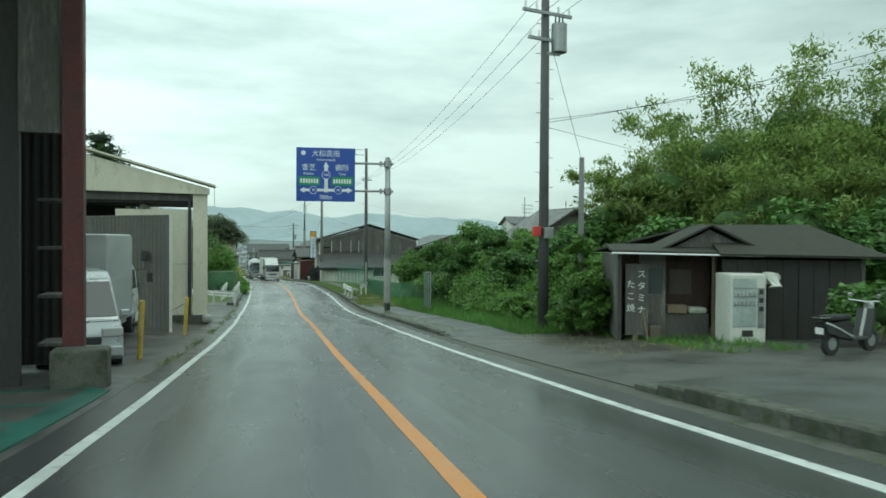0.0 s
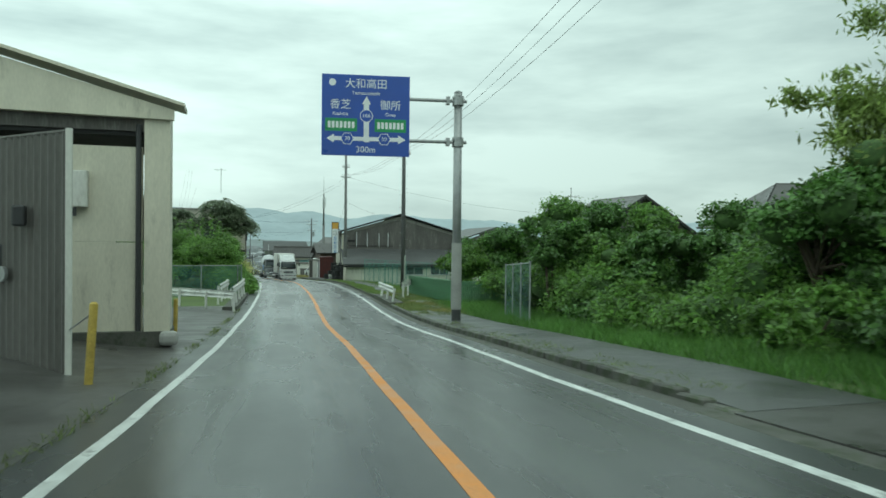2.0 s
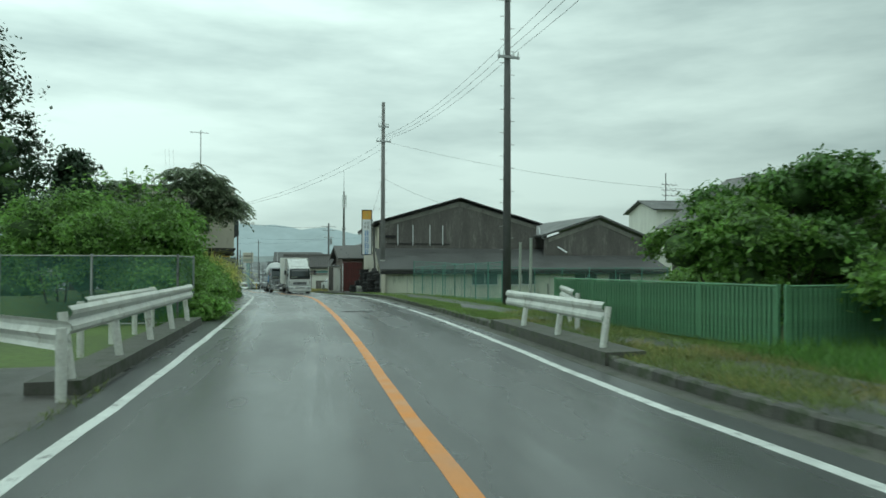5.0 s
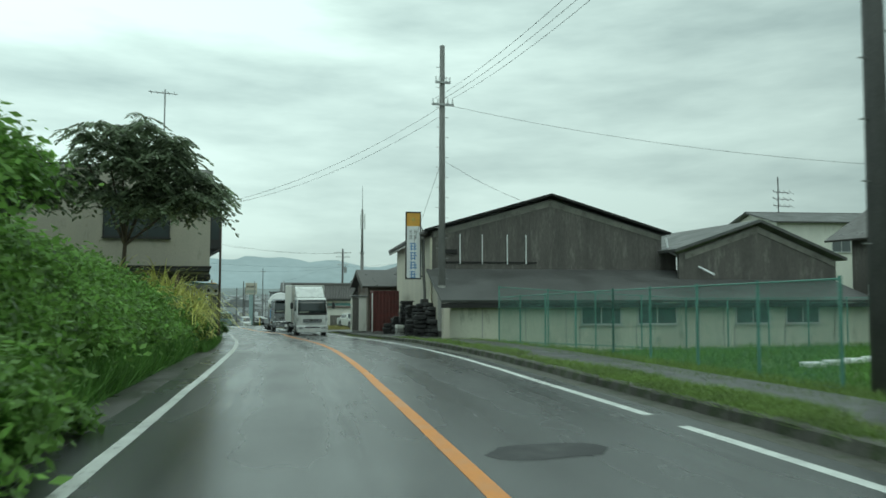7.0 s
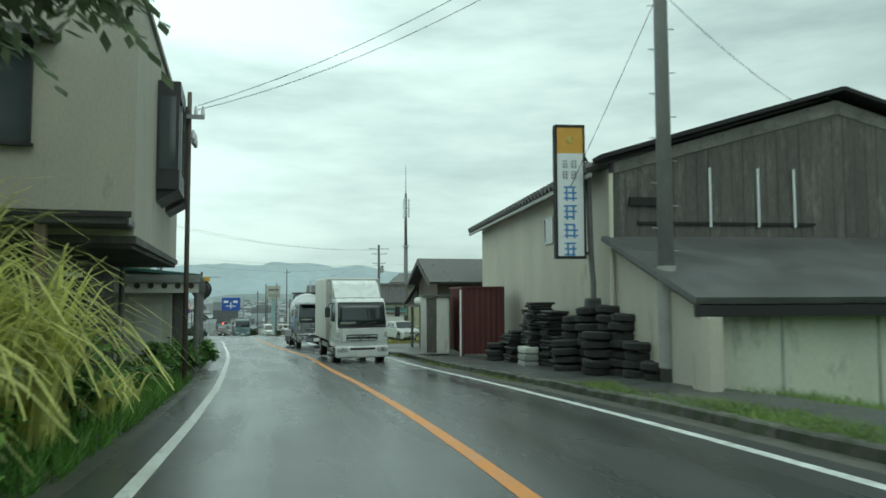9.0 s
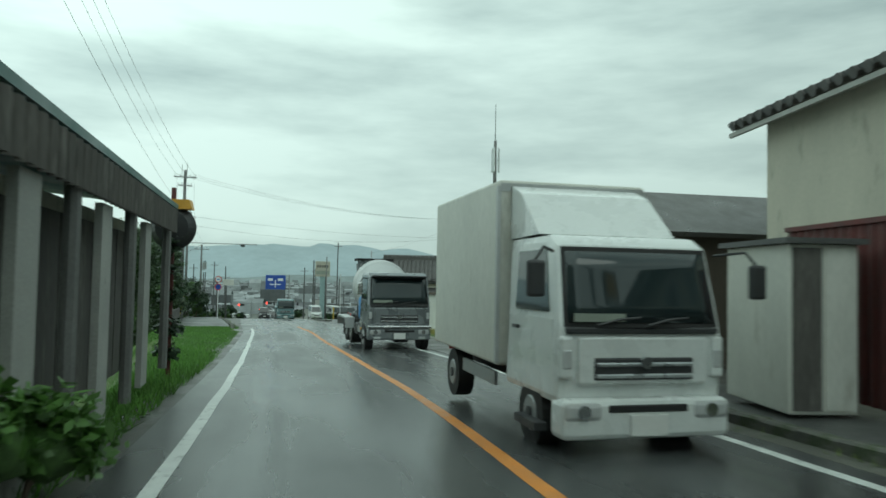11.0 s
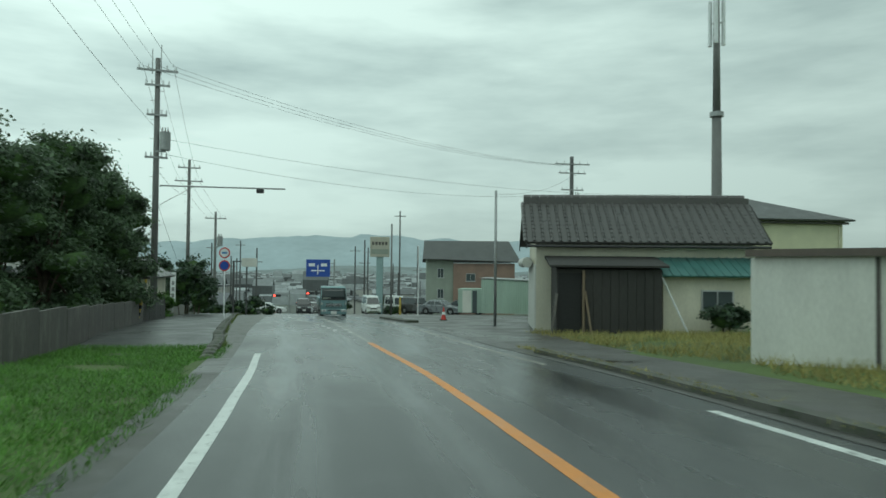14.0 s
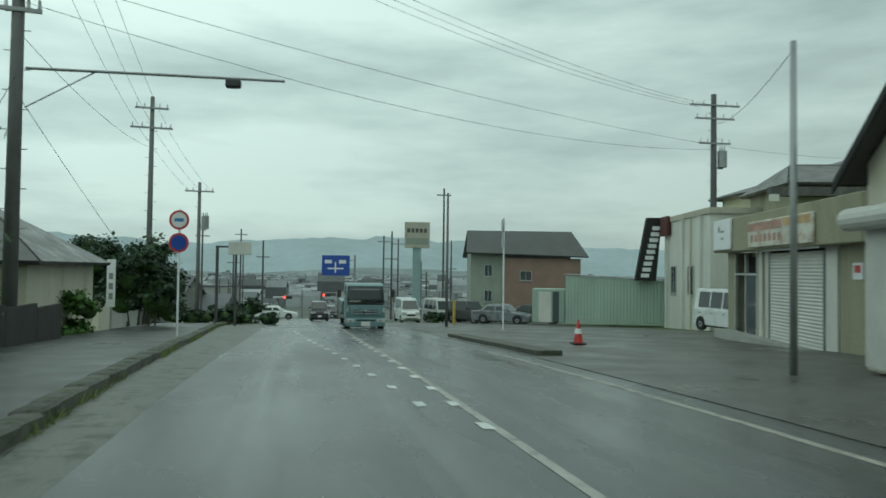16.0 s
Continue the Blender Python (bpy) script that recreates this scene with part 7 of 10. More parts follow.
part("rain_pipe", bar([(8.2, -0.1, 0), (8.2, -0.1, 6.3)], 0.06, 8), M_CREAM, wb)
rw = part("side_sign", prism([(-1.75, 2.9), (-0.5, 2.9), (-0.16, 6.75), (-1.05, 6.75)], 2.75, 3.15), M_BLACK, wb, "dark red steel frame with white letter panels")
for k in range(9):
    y0 = -1.42 + 0.085 * k
    part("letter_panel", boxes((3.153, 3.175, y0, y0 + 0.5, 3.1 + 0.36 * k, 3.34 + 0.36 * k)), M_SIGNWHITE, rw)
part("red_fascia", boxes((3.2, 4.6, -0.3, -0.11, 5.6, 6.75)), M_RUST, wb, "rust-red panel at the end of the parapet")
gb = thing("mint_building", (12.2, 177.0, -7.75), "low mint-green sheet-metal building", "building", turn=-16)
part("wall", sheet_wave((0, 0), (6.0, 0), 0, 3.0, 0.2, 0.012, 0.006, z1b=2.75), M_MINT, gb)
part("body", prism([(0, 0), (6, 0), (6, 2.72), (0, 2.95)], 0.03, 5, "y"), M_MINT, gb)
part("roof", slab([(-0.1, -0.1, 3.05), (6.1, -0.1, 2.8), (6.1, 5.1, 2.8), (-0.1, 5.1, 3.05)], 0.05), M_GALV, gb)
part("annex", boxes((-2.1, -0.05, 0.3, 3, 0, 2.1)), M_MINT, gb)
part("door", boxes((-1.7, -0.9, 0.27, 0.298, 0, 1.95)), M_PANELWHITE, gb)
part("door_side", boxes((-0.8, -0.4, 0.27, 0.298, 0, 1.95)), M_WINDOW, gb)
br = thing("terracotta_building", (9.6, 205.0, -9.7), "two-storey terracotta and grey-green house with dark roof", "house", turn=-4)
part("green_wall", boxes((0, 3.4, 0, 8, 0, 7.0)), M_SAGE, br)
part("terracotta_wall", boxes((3.4, 11.2, -0.4, 8, 0, 6.5)), M_BRICK, br)
part("roof_front", slab([(-0.5, -0.9, 6.9), (11.9, -0.9, 6.6), (10.8, 2.6, 9.3), (-0.3, 2.6, 9.3)], 0.14), M_DARKROOF, br)
part("roof_back", slab([(-0.3, 2.6, 9.3), (10.8, 2.6, 9.3), (11.9, 8.6, 6.6), (-0.5, 8.6, 6.6)], 0.14), M_DARKROOF, br)
for x0, z0 in ((1.4, 2.0), (1.4, 4.6)):
    window(br, x0, x0 + 0.8, z0, z0 + 1.2, 0.0)
window(br, 5.0, 6.2, 4.2, 5.2, -0.4)


# ---------- signs, signals, small street things ----------
def round_sign(x, y, height, label, faces, z=None, r=0.3, edge_on=False):
    s = thing("road_sign", (x, y, gz(x, y) + 0.1 if z is None else z), label, "road sign", "round road signs")
    part("post", bar([(0, 0, -0.2), (0, 0, height)], 0.035, 10), M_SIGNWHITE, s)
    for h, rim, face, mark in faces:
        if edge_on:
            part("disc", bar([(-0.055, 0, h), (-0.04, 0, h)], r, 24), rim, s)
            continue
        d = part("disc", bar([(0, -0.055, h), (0, -0.04, h)], r, 24), rim, s)
        part("disc_face", bar([(0, -0.06, h), (0, -0.055, h)], r * 0.78, 24), face, d)
        if mark:
            part("disc_mark", boxes((-r * 0.45, r * 0.45, -0.064, -0.06, h - 0.05, h + 0.05)), mark, d)
    return s


round_sign(-5.5, 155.3, 3.75, "white post with a speed disc and a blue no-parking disc", ((3.42, M_RED, M_SIGNWHITE, M_BLUEINK), (2.72, M_RED, M_SIGNBLUE, None)), z=-6.5)
round_sign(5.57, 161.3, 4.3, "white post with two round signs seen edge-on", ((4.0, M_GALV, M_GALV, None), (3.4, M_GALV, M_GALV, None)), z=-6.7, r=0.3, edge_on=True)
mr = thing("traffic_mirror", (1.41, 102.6, gz(1.41, 102.6)), "round traffic mirror seen from behind, wrapped in vines", "traffic mirror")
part("post", bar([(0, 0, -0.3), (0, 0, 3.6)], 0.045, 10), M_RUST, mr)
bm = bmesh.new()
tube(bm, [(0, -0.12, 2.85), (0, -0.02, 2.85), (0, 0.05, 2.85)], 0.3, 24, 0.42)
part("mirror_back", bm, M_PLASTIC, mr)
part("mirror_face", bar([(0, 0.05, 2.85), (0, 0.06, 2.85)], 0.40, 24), M_CHROME, mr)
part("hood", prism([(-0.35, 3.2), (0.35, 3.2), (0.3, 3.38), (-0.3, 3.38)], -0.1, 0.2, "y"), M_ORANGE, mr)
tc = thing("traffic_cone", (6.4, 153.2, rz(153) + 0.02), "faded red and white traffic cone on the forecourt", "traffic cone")
part("base", soft_box(-0.2, 0.2, -0.2, 0.2, 0, 0.04, 0.01, 1), M_RUBBER, tc)
part("cone", bar([(0, 0, 0.04), (0, 0, 0.7)], 0.14, 14, 0.03), M_RED, tc)
part("band", bar([(0, 0, 0.3), (0, 0, 0.45)], 0.107, 14, 0.082), M_SIGNWHITE, tc)
stp = thing("striped_post", (-6.75, 144.7, gz(-6.75, 144.7) + 0.1), "leaning yellow and black striped guy-wire guard", "post")
for k in range(6):
    a, b = Vector((0.0, 0, 0)), Vector((0.32, 0, 1.75))
    part("band", bar([a.lerp(b, k / 12), a.lerp(b, (k + 1) / 12)], 0.055, 8), M_YELLOW if k % 2 else M_BLACK, stp)
part("upper_sleeve", bar([(0.16, 0, 0.875), (0.32, 0, 1.75)], 0.05, 8), M_YELLOW, stp)
for x, y, z, hh in ((-10.1, 162.4, -6.85, 2.6), ):
    bn = thing("vertical_banner", (x, y, z), "narrow white vertical sign board beside the pavement", "sign board")
    part("post", bar([(0, 0, -0.5), (0, 0, hh)], 0.04, 8), M_GALV, bn)
    part("board", boxes((-0.17, 0.17, -0.06, -0.04, 0.7, hh)), M_SIGNWHITE, bn)
    part("marks", boxes((-0.08, 0.08, -0.066, -0.06, 1.0, 1.25), (-0.08, 0.08, -0.066, -0.06, 1.4, 1.65), (-0.08, 0.08, -0.066, -0.06, 1.8, 2.05)), M_GREYINK, bn)

bb = thing("billboard", (3.5, 192.6, rz(192.6)), "square cream roadside billboard on a tall pale column", "billboard")
bz = -0.5 - rz(192.6)
part("column", boxes((-0.35, 0.35, 0.0, 0.5, 0, bz - 2.2)), M_PALETEAL, bb, "pale grey-teal column")
part("board", soft_box(-1.06, 1.06, -0.12, 0.12, bz - 2.2, bz, 0.03, 1), M_BEIGE, bb)
for k in range(5):
    part("board_mark", boxes((-0.85 + 0.35 * k, -0.6 + 0.35 * k, -0.13, -0.121, bz - 0.9, bz - 0.55)), M_DARKWOOD, bb)
part("colour_band", boxes((-0.95, 0.95, -0.13, -0.121, bz - 1.9, bz - 1.35)), M_SAGE, bb)
sg = thing("roadside_signboard", (-6.6, 170.0, gz(-6.6, 170)), "plain pale signboard on a dark post", "signboard")
sz = -3.2 - gz(-6.6, 170)
part("post", bar([(-0.2, 0.05, -0.2), (-0.2, 0.05, sz)], 0.06, 8), M_POLE_DARK, sg)
part("board", soft_box(-0.58, 0.58, -0.05, 0.0, sz - 0.66, sz, 0.015, 1), M_PANELWHITE, sg)
sg = thing("bracket_pole", (-7.85, 170.5, gz(-7.85, 170.5)), "dark steel pole with a short bracket arm", "pole")
sz = -3.4 - gz(-7.85, 170.5)
part("shaft", bar([(0, 0, -0.2), (0, 0, sz)], 0.08, 9), M_POLE_DARK, sg)
part("arm", bar([(-0.08, 0, sz - 0.05), (0.75, 0, sz - 0.05)], 0.05, 8), M_POLE_DARK, sg)
sg = thing("marker_post", (5.05, 176.0, gz(5.05, 176)), "short yellow marker post beside the forecourt", "post")
part("post", bar([(0, 0, -0.1), (0, 0, 1.5)], 0.1, 10, 0.09), M_YELLOW, sg)
part("cap", bar([(0, 0, 1.5), (0, 0, 1.55)], 0.09, 10, 0.04), M_BLACK, sg)

bs = thing("far_direction_sign", (-3.4, 234.0, rz(234)), "small blue overhead direction sign far down the road", "road sign")
z0 = -5.5 - rz(234)
part("post", bar([(0, 0, 0), (0, 0, z0 + 2.9)], 0.14, 10), M_GALV, bs)
for h in (0.7, 2.2):
    part("arm", bar([(0, 0, z0 + h), (-4.6, 0, z0 + h)], 0.06, 8), M_GALV, bs)
p = part("panel", soft_box(-4.6, -0.7, -0.14, -0.1, z0, z0 + 2.85, 0.01, 1), M_SIGNBLUE, bs)
part("arrow_mark", boxes((-2.8, -2.6, -0.15, -0.141, z0 + 0.4, z0 + 1.9), (-3.8, -1.6, -0.15, -0.141, z0 + 0.9, z0 + 1.1)), M_SIGNWHITE, p)
for k in range(2):
    part("unreadable_mark", boxes((-4.2 + 2.0 * k, -3.2 + 2.0 * k, -0.15, -0.141, z0 + 1.7, z0 + 2.2)), M_SIGNWHITE, p)

for x, z, arm in ((-12.6, -8.5, 2.4), (-7.4, -8.1, 3.0)):
    ts = thing("traffic_light", (x + arm, 230, rz(230)), "traffic light showing red on an arm over the crossing", "traffic light", "traffic lights")
    hz = z - rz(230)
    part("pole", bar([(0, 0, 0), (0, 0, hz + 0.8)], 0.11, 10), M_GALV, ts)
    part("arm", bar([(0, 0, hz + 0.3), (-arm, 0, hz + 0.3)], 0.05, 8), M_GALV, ts)
    hd = part("signal_head", soft_box(-arm - 0.15, -arm + 1.05, -0.15, 0.1, hz - 0.2, hz + 0.2, 0.06), M_PLASTIC, ts)
    for k in range(3):
        part("lens", bar([(-arm + 0.07 + 0.38 * (2 - k), -0.2, hz), (-arm + 0.07 + 0.38 * (2 - k), -0.15, hz)], 0.16, 14), (M_PLASTIC, M_PLASTIC, M_REDLAMP)[k], hd)

# low dark wall, lamp and buildings on the left
lw = thing("low_wall", (-4.3, 129.5, -6.0), "long low dark block wall beside the pavement", "wall")
pts = [(-4.4, 129.5), (-5.3, 136.0), (-6.0, 141.0), (-6.9, 146.0), (-7.3, 149.0), (-8.1, 153.5)]
for (xa, ya), (xb, yb) in zip(pts, pts[1:]):
    n = max(1, round(math.hypot(xb - xa, yb - ya) / 1.9))
    for k in range(n):
        x0, y0 = xa + (xb - xa) * k / n, ya + (yb - ya) * k / n
        x1, y1 = xa + (xb - xa) * (k + 0.985) / n, ya + (yb - ya) * (k + 0.985) / n
        zz = rz(y0) + 6.0
        part("wall_panel", prism([(x0 + 4.3, y0 - 129.5), (x1 + 4.3, y1 - 129.5), (x1 + 4.18, y1 - 129.5), (x0 + 4.18, y0 - 129.5)], zz - 1.2, zz + 0.95, "z"), M_DARKWOOD if ya < 146 else M_BLACKWOOD, lw)
gl = thing("globe_lamp", (-6.4, 126.0, gz(-6.4, 126)), "slim white pole lamp with a globe top", "lamp post")
part("post", bar([(0, 0, 0), (0, 0, -4.95 - gz(-6.4, 126))], 0.04, 8), M_SIGNWHITE, gl)
bm = bmesh.new()
bmesh.ops.create_uvsphere(bm, u_segments=14, v_segments=10, radius=0.16, matrix=pose(0, 0, -4.85 - gz(-6.4, 126)))
part("globe", bm, M_SIGNWHITE, gl, smooth_it=True)
small_house(-36.0, 150.0, -8.9, 20.0, 7.0, 2.7, 3.6, M_PANELWHITE, M_DARKROOF, "long low white building beyond the car park", turn=10, windows=((2, 4, 0.9, 1.9), (7, 9, 0.9, 1.9), (12, 14, 0.9, 1.9)), name="low_building")
small_house(-15.4, 152.6, -7.6, 6.4, 7.0, 3.3, 4.9, M_CREAM, M_TILE, "cream house with a brown tiled roof behind the wall", turn=8, windows=((3.2, 4.6, 1.2, 2.6),), hip=2.4)
small_house(-34.0, 190.0, -10.5, 12.0, 9.0, 3.5, 5.6, M_CREAM, M_TILE, "tiled house below the road", turn=14, windows=((2, 4, 1.2, 2.4), (7, 9, 1.2, 2.4)))
ribbon("car_park", 112, 150, -30, lambda y: -11.4 + 1.0 * smooth(124, 128, y), -2.12, 0.1, M_LOT, 2.0, label="wet asphalt car park below the bank", category="car park")

# tiles of the near roof slope
me = None
bm = bmesh.new()
prev = None
for i in range(7):
    u = i / 6
    x = 0.315 * u
    hgt = 0.075 * math.sin(u * 2 * math.pi) + 0.055
    row = [bm.verts.new((x, 0, hgt)), bm.verts.new((x, 0.36, hgt)), bm.verts.new((x, 0, hgt - 0.05))]
    if prev:
        bm.faces.new((prev[0], row[0], row[1], prev[1]))
        bm.faces.new((prev[2], row[2], row[0], prev[0]))
    prev = row
tile_mesh = bpy.data.meshes.new("tile")
bm.to_mesh(tile_mesh)
bm.free()
tile_mesh.materials.append(M_TILE)
tilt = math.degrees(math.atan(sl))
length = math.hypot(TD / 2 + OV, (TD / 2 + OV) * sl)
rows_n = 10
for r in range(rows_n):
    for c2 in range(28):
        t = new("tile", tile_mesh)
        t.parent = roof_f
        d = r * (length - 0.16) / rows_n
        t.matrix_local = pose(-0.5 + c2 * 0.317, -OV + d * math.cos(math.radians(tilt)), TE - OV * sl + d * math.sin(math.radians(tilt)) + 0.035, tilt - 5.0, 0, 0)


# ---------- vehicles (the front points to local -y) ----------
def wheel(parent, x, y, r, w, rim=M_GALV, name="wheel"):
    s = 1 if x > 0 else -1
    bm = bmesh.new()
    tube(bm, [(x - s * w, y, r), (x - s * w * 0.95, y, r), (x - 0.01 * s, y, r), (x, y, r)], r, 22)
    t = part(name, bm, M_RUBBER, parent)
    part("rim", bar([(x - s * 0.02, y, r), (x + s * 0.012, y, r)], r * 0.62, 16, r * 0.5), rim, t)
    part("hub", bar([(x, y, r), (x + s * 0.03, y, r)], r * 0.2, 10), M_PLASTIC, t)
    return t


def loft(profile, w_low, w_high, z_low, z_high, bevel=0.04):
    """An outline (y, z) pushed across the width, narrowing from w_low at z_low to w_high at z_high."""
    bm = prism(profile, -0.5, 0.5)
    for vt in bm.verts:
        t = max(0.0, min(1.0, (vt.co.z - z_low) / (z_high - z_low)))
        vt.co.x *= w_low + (w_high - w_low) * t
    bmesh.ops.bevel(bm, geom=[e for e in bm.edges], offset=bevel, segments=2, affect="EDGES", profile=0.6, clamp_overlap=True)
    return bm


def plate(parent, pts, material, name, thick=0.012, label=""):
    """A thin flat panel through four or more corners."""
    bm = bmesh.new()
    f = bm.faces.new([bm.verts.new(q) for q in pts])
    f.normal_update()
    n = f.normal.copy()
    r = bmesh.ops.extrude_face_region(bm, geom=[f])
    bmesh.ops.translate(bm, vec=n * thick, verts=[e for e in r["geom"] if isinstance(e, bmesh.types.BMVert)])
    bmesh.ops.recalc_face_normals(bm, faces=bm.faces[:])
    return part(name, bm, material, parent, label)


def car(at, turn, shape, paint, label, plate_mat=M_PLATE, category="car", group="", sc=1.0):
    """Passenger cars: sedan, van, small high car."""
    c = thing("car" if shape != "van" else "van", at, label, category, group, turn=turn)
    if shape == "sedan":
        L, W, H = 4.4 * sc, 1.68, 1.38
        low = [(-L / 2, 0.28), (-L / 2 + 0.02, 0.62), (-L / 2 + 0.35, 0.74), (-0.75, 0.88), (1.35, 0.92), (L / 2 - 0.05, 0.88), (L / 2, 0.35), (L / 2 - 0.2, 0.22), (-L / 2 + 0.2, 0.2)]
        cab = [(-0.85, 0.86), (-0.2, H), (0.95, H), (1.6, 0.9)]
        wy, wr = (-1.3, 1.25), 0.3
    elif shape == "van":
        L, W, H = 3.4 * sc, 1.48, 1.9
        low = [(-L / 2, 0.28), (-L / 2 + 0.03, 0.75), (-L / 2 + 0.35, 0.98), (L / 2, 1.0), (L / 2, 0.3), (L / 2 - 0.1, 0.24), (-L / 2 + 0.1, 0.22)]
        cab = [(-L / 2 + 0.3, 0.96), (-L / 2 + 0.8, 1.78), (-L / 2 + 1.1, H), (L / 2 - 0.1, H), (L / 2 - 0.02, 0.98)]
        wy, wr = (-1.1, 1.15), 0.27
    else:
        L, W, H = 3.5 * sc, 1.5, 1.68
        low = [(-L / 2, 0.32), (-L / 2 + 0.02, 0.8), (-L / 2 + 0.25, 0.95), (-0.75, 1.02), (L / 2 - 0.02, 1.02), (L / 2, 0.35), (L / 2 - 0.1, 0.28), (-L / 2 + 0.1, 0.28)]
        cab = [(-0.8, 1.0), (-0.35, H - 0.05), (0.0, H), (L / 2 - 0.2, H - 0.03), (L / 2 - 0.04, 1.0)]
        wy, wr = (-1.15, 1.1), 0.33
    part("body", loft(low, W, W * 0.97, 0.3, 1.0, 0.05), paint, c, smooth_it=False)
    zb, zt = cab[0][1], H
    cabin = part("cabin", loft(cab, W * 0.95, W * 0.76, zb, zt, 0.04), paint, c)

    def hw(z):
        t = (z - zb) / (zt - zb)
        return (W * 0.95 + (W * 0.76 - W * 0.95) * t) / 2

    a, b = Vector((0, *cab[0])), Vector((0, *cab[1]))
    p0, p1 = a.lerp(b, 0.12), a.lerp(b, 0.92)
    plate(c, [(-hw(p0.z) * 0.94, p0.y - 0.012, p0.z), (hw(p0.z) * 0.94, p0.y - 0.012, p0.z), (hw(p1.z) * 0.92, p1.y - 0.012, p1.z), (-hw(p1.z) * 0.92, p1.y - 0.012, p1.z)], M_GLASS, "windscreen")
    a, b = Vector((0, *cab[-1])), Vector((0, *cab[-2]))
    p0, p1 = a.lerp(b, 0.15), a.lerp(b, 0.9)
    plate(c, [(-hw(p0.z) * 0.9, p0.y + 0.01, p0.z), (hw(p0.z) * 0.9, p0.y + 0.01, p0.z), (hw(p1.z) * 0.9, p1.y + 0.01, p1.z), (-hw(p1.z) * 0.9, p1.y + 0.01, p1.z)], M_GLASS, "rear_window")
    y0, y1 = cab[0][0] + 0.28, cab[-1][0] - 0.28
    zt2 = zt - 0.14
    n = 3 if shape == "van" else 2
    sl0 = (cab[1][0] - cab[0][0]) * 0.75
    for s in (-1, 1):
        for k in range(n):
            ya, yb = y0 + (y1 - y0) * k / n + 0.04, y0 + (y1 - y0) * (k + 1) / n - 0.04
            ya2 = ya + (sl0 if k == 0 else 0)
            yb2 = yb - (0.25 if k == n - 1 and shape == "sedan" else 0)
            plate(c, [(s * (hw(zb + 0.08) + 0.004), ya, zb + 0.08), (s * (hw(zb + 0.08) + 0.004), yb, zb + 0.08), (s * (hw(zt2) + 0.004), yb2, zt2), (s * (hw(zt2) + 0.004), min(ya2, yb2 - 0.1), zt2)], M_GLASS, "side_window", thick=0.006)
            part("door_handle", boxes((s * W / 2 - 0.01, s * W / 2 + 0.02, yb - 0.22, yb - 0.08, 0.78, 0.81)), M_PLASTIC, c)
        part("headlamp", soft_box(s * W * 0.36 - 0.19, s * W * 0.36 + 0.19, -L / 2 - 0.02, -L / 2 + 0.12, 0.6 if shape == "sedan" else 0.68, 0.74 if shape == "sedan" else 0.86, 0.03), M_HEADLAMP, c)
        part("tail_lamp", soft_box(s * W * 0.38 - 0.14, s * W * 0.38 + 0.14, L / 2 - 0.08, L / 2 + 0.02, 0.68, 0.88, 0.02), M_RED, c)
        part("mirror", soft_box(s * (W / 2 + 0.08) - 0.09, s * (W / 2 + 0.08) + 0.09, cab[0][0] + 0.2, cab[0][0] + 0.32, zb + 0.06, zb + 0.2, 0.03), paint, c)
        for y in wy:
            wheel(c, s * (W / 2 - 0.01), y, wr, 0.18)
            # Black disc paints the shaded hollow of an arch that is not cut.
            part("wheel_arch", bar([(s * (W / 2 - 0.12), y, wr + 0.03), (s * (W / 2 + 0.0), y, wr + 0.03)], wr + 0.06, 20), M_BLACK, c)
    part("grille", soft_box(-0.34, 0.34, -L / 2 - 0.015, -L / 2 + 0.05, 0.55, 0.70, 0.02, 1), M_PLASTIC, c)
    part("bumper", soft_box(-W / 2 + 0.02, W / 2 - 0.02, -L / 2 - 0.06, -L / 2 + 0.15, 0.3, 0.52, 0.04), paint, c)
    part("air_intake", boxes((-0.5, 0.5, -L / 2 - 0.066, -L / 2 - 0.05, 0.33, 0.40)), M_PLASTIC, c)
    part("number_plate", boxes((-0.165, 0.165, -L / 2 - 0.078, -L / 2 - 0.062, 0.40, 0.56)), plate_mat, c)
    part("underbody", boxes((-W / 2 + 0.12, W / 2 - 0.12, -L / 2 + 0.2, L / 2 - 0.2, 0.16, 0.3)), M_BLACK, c)
    return c


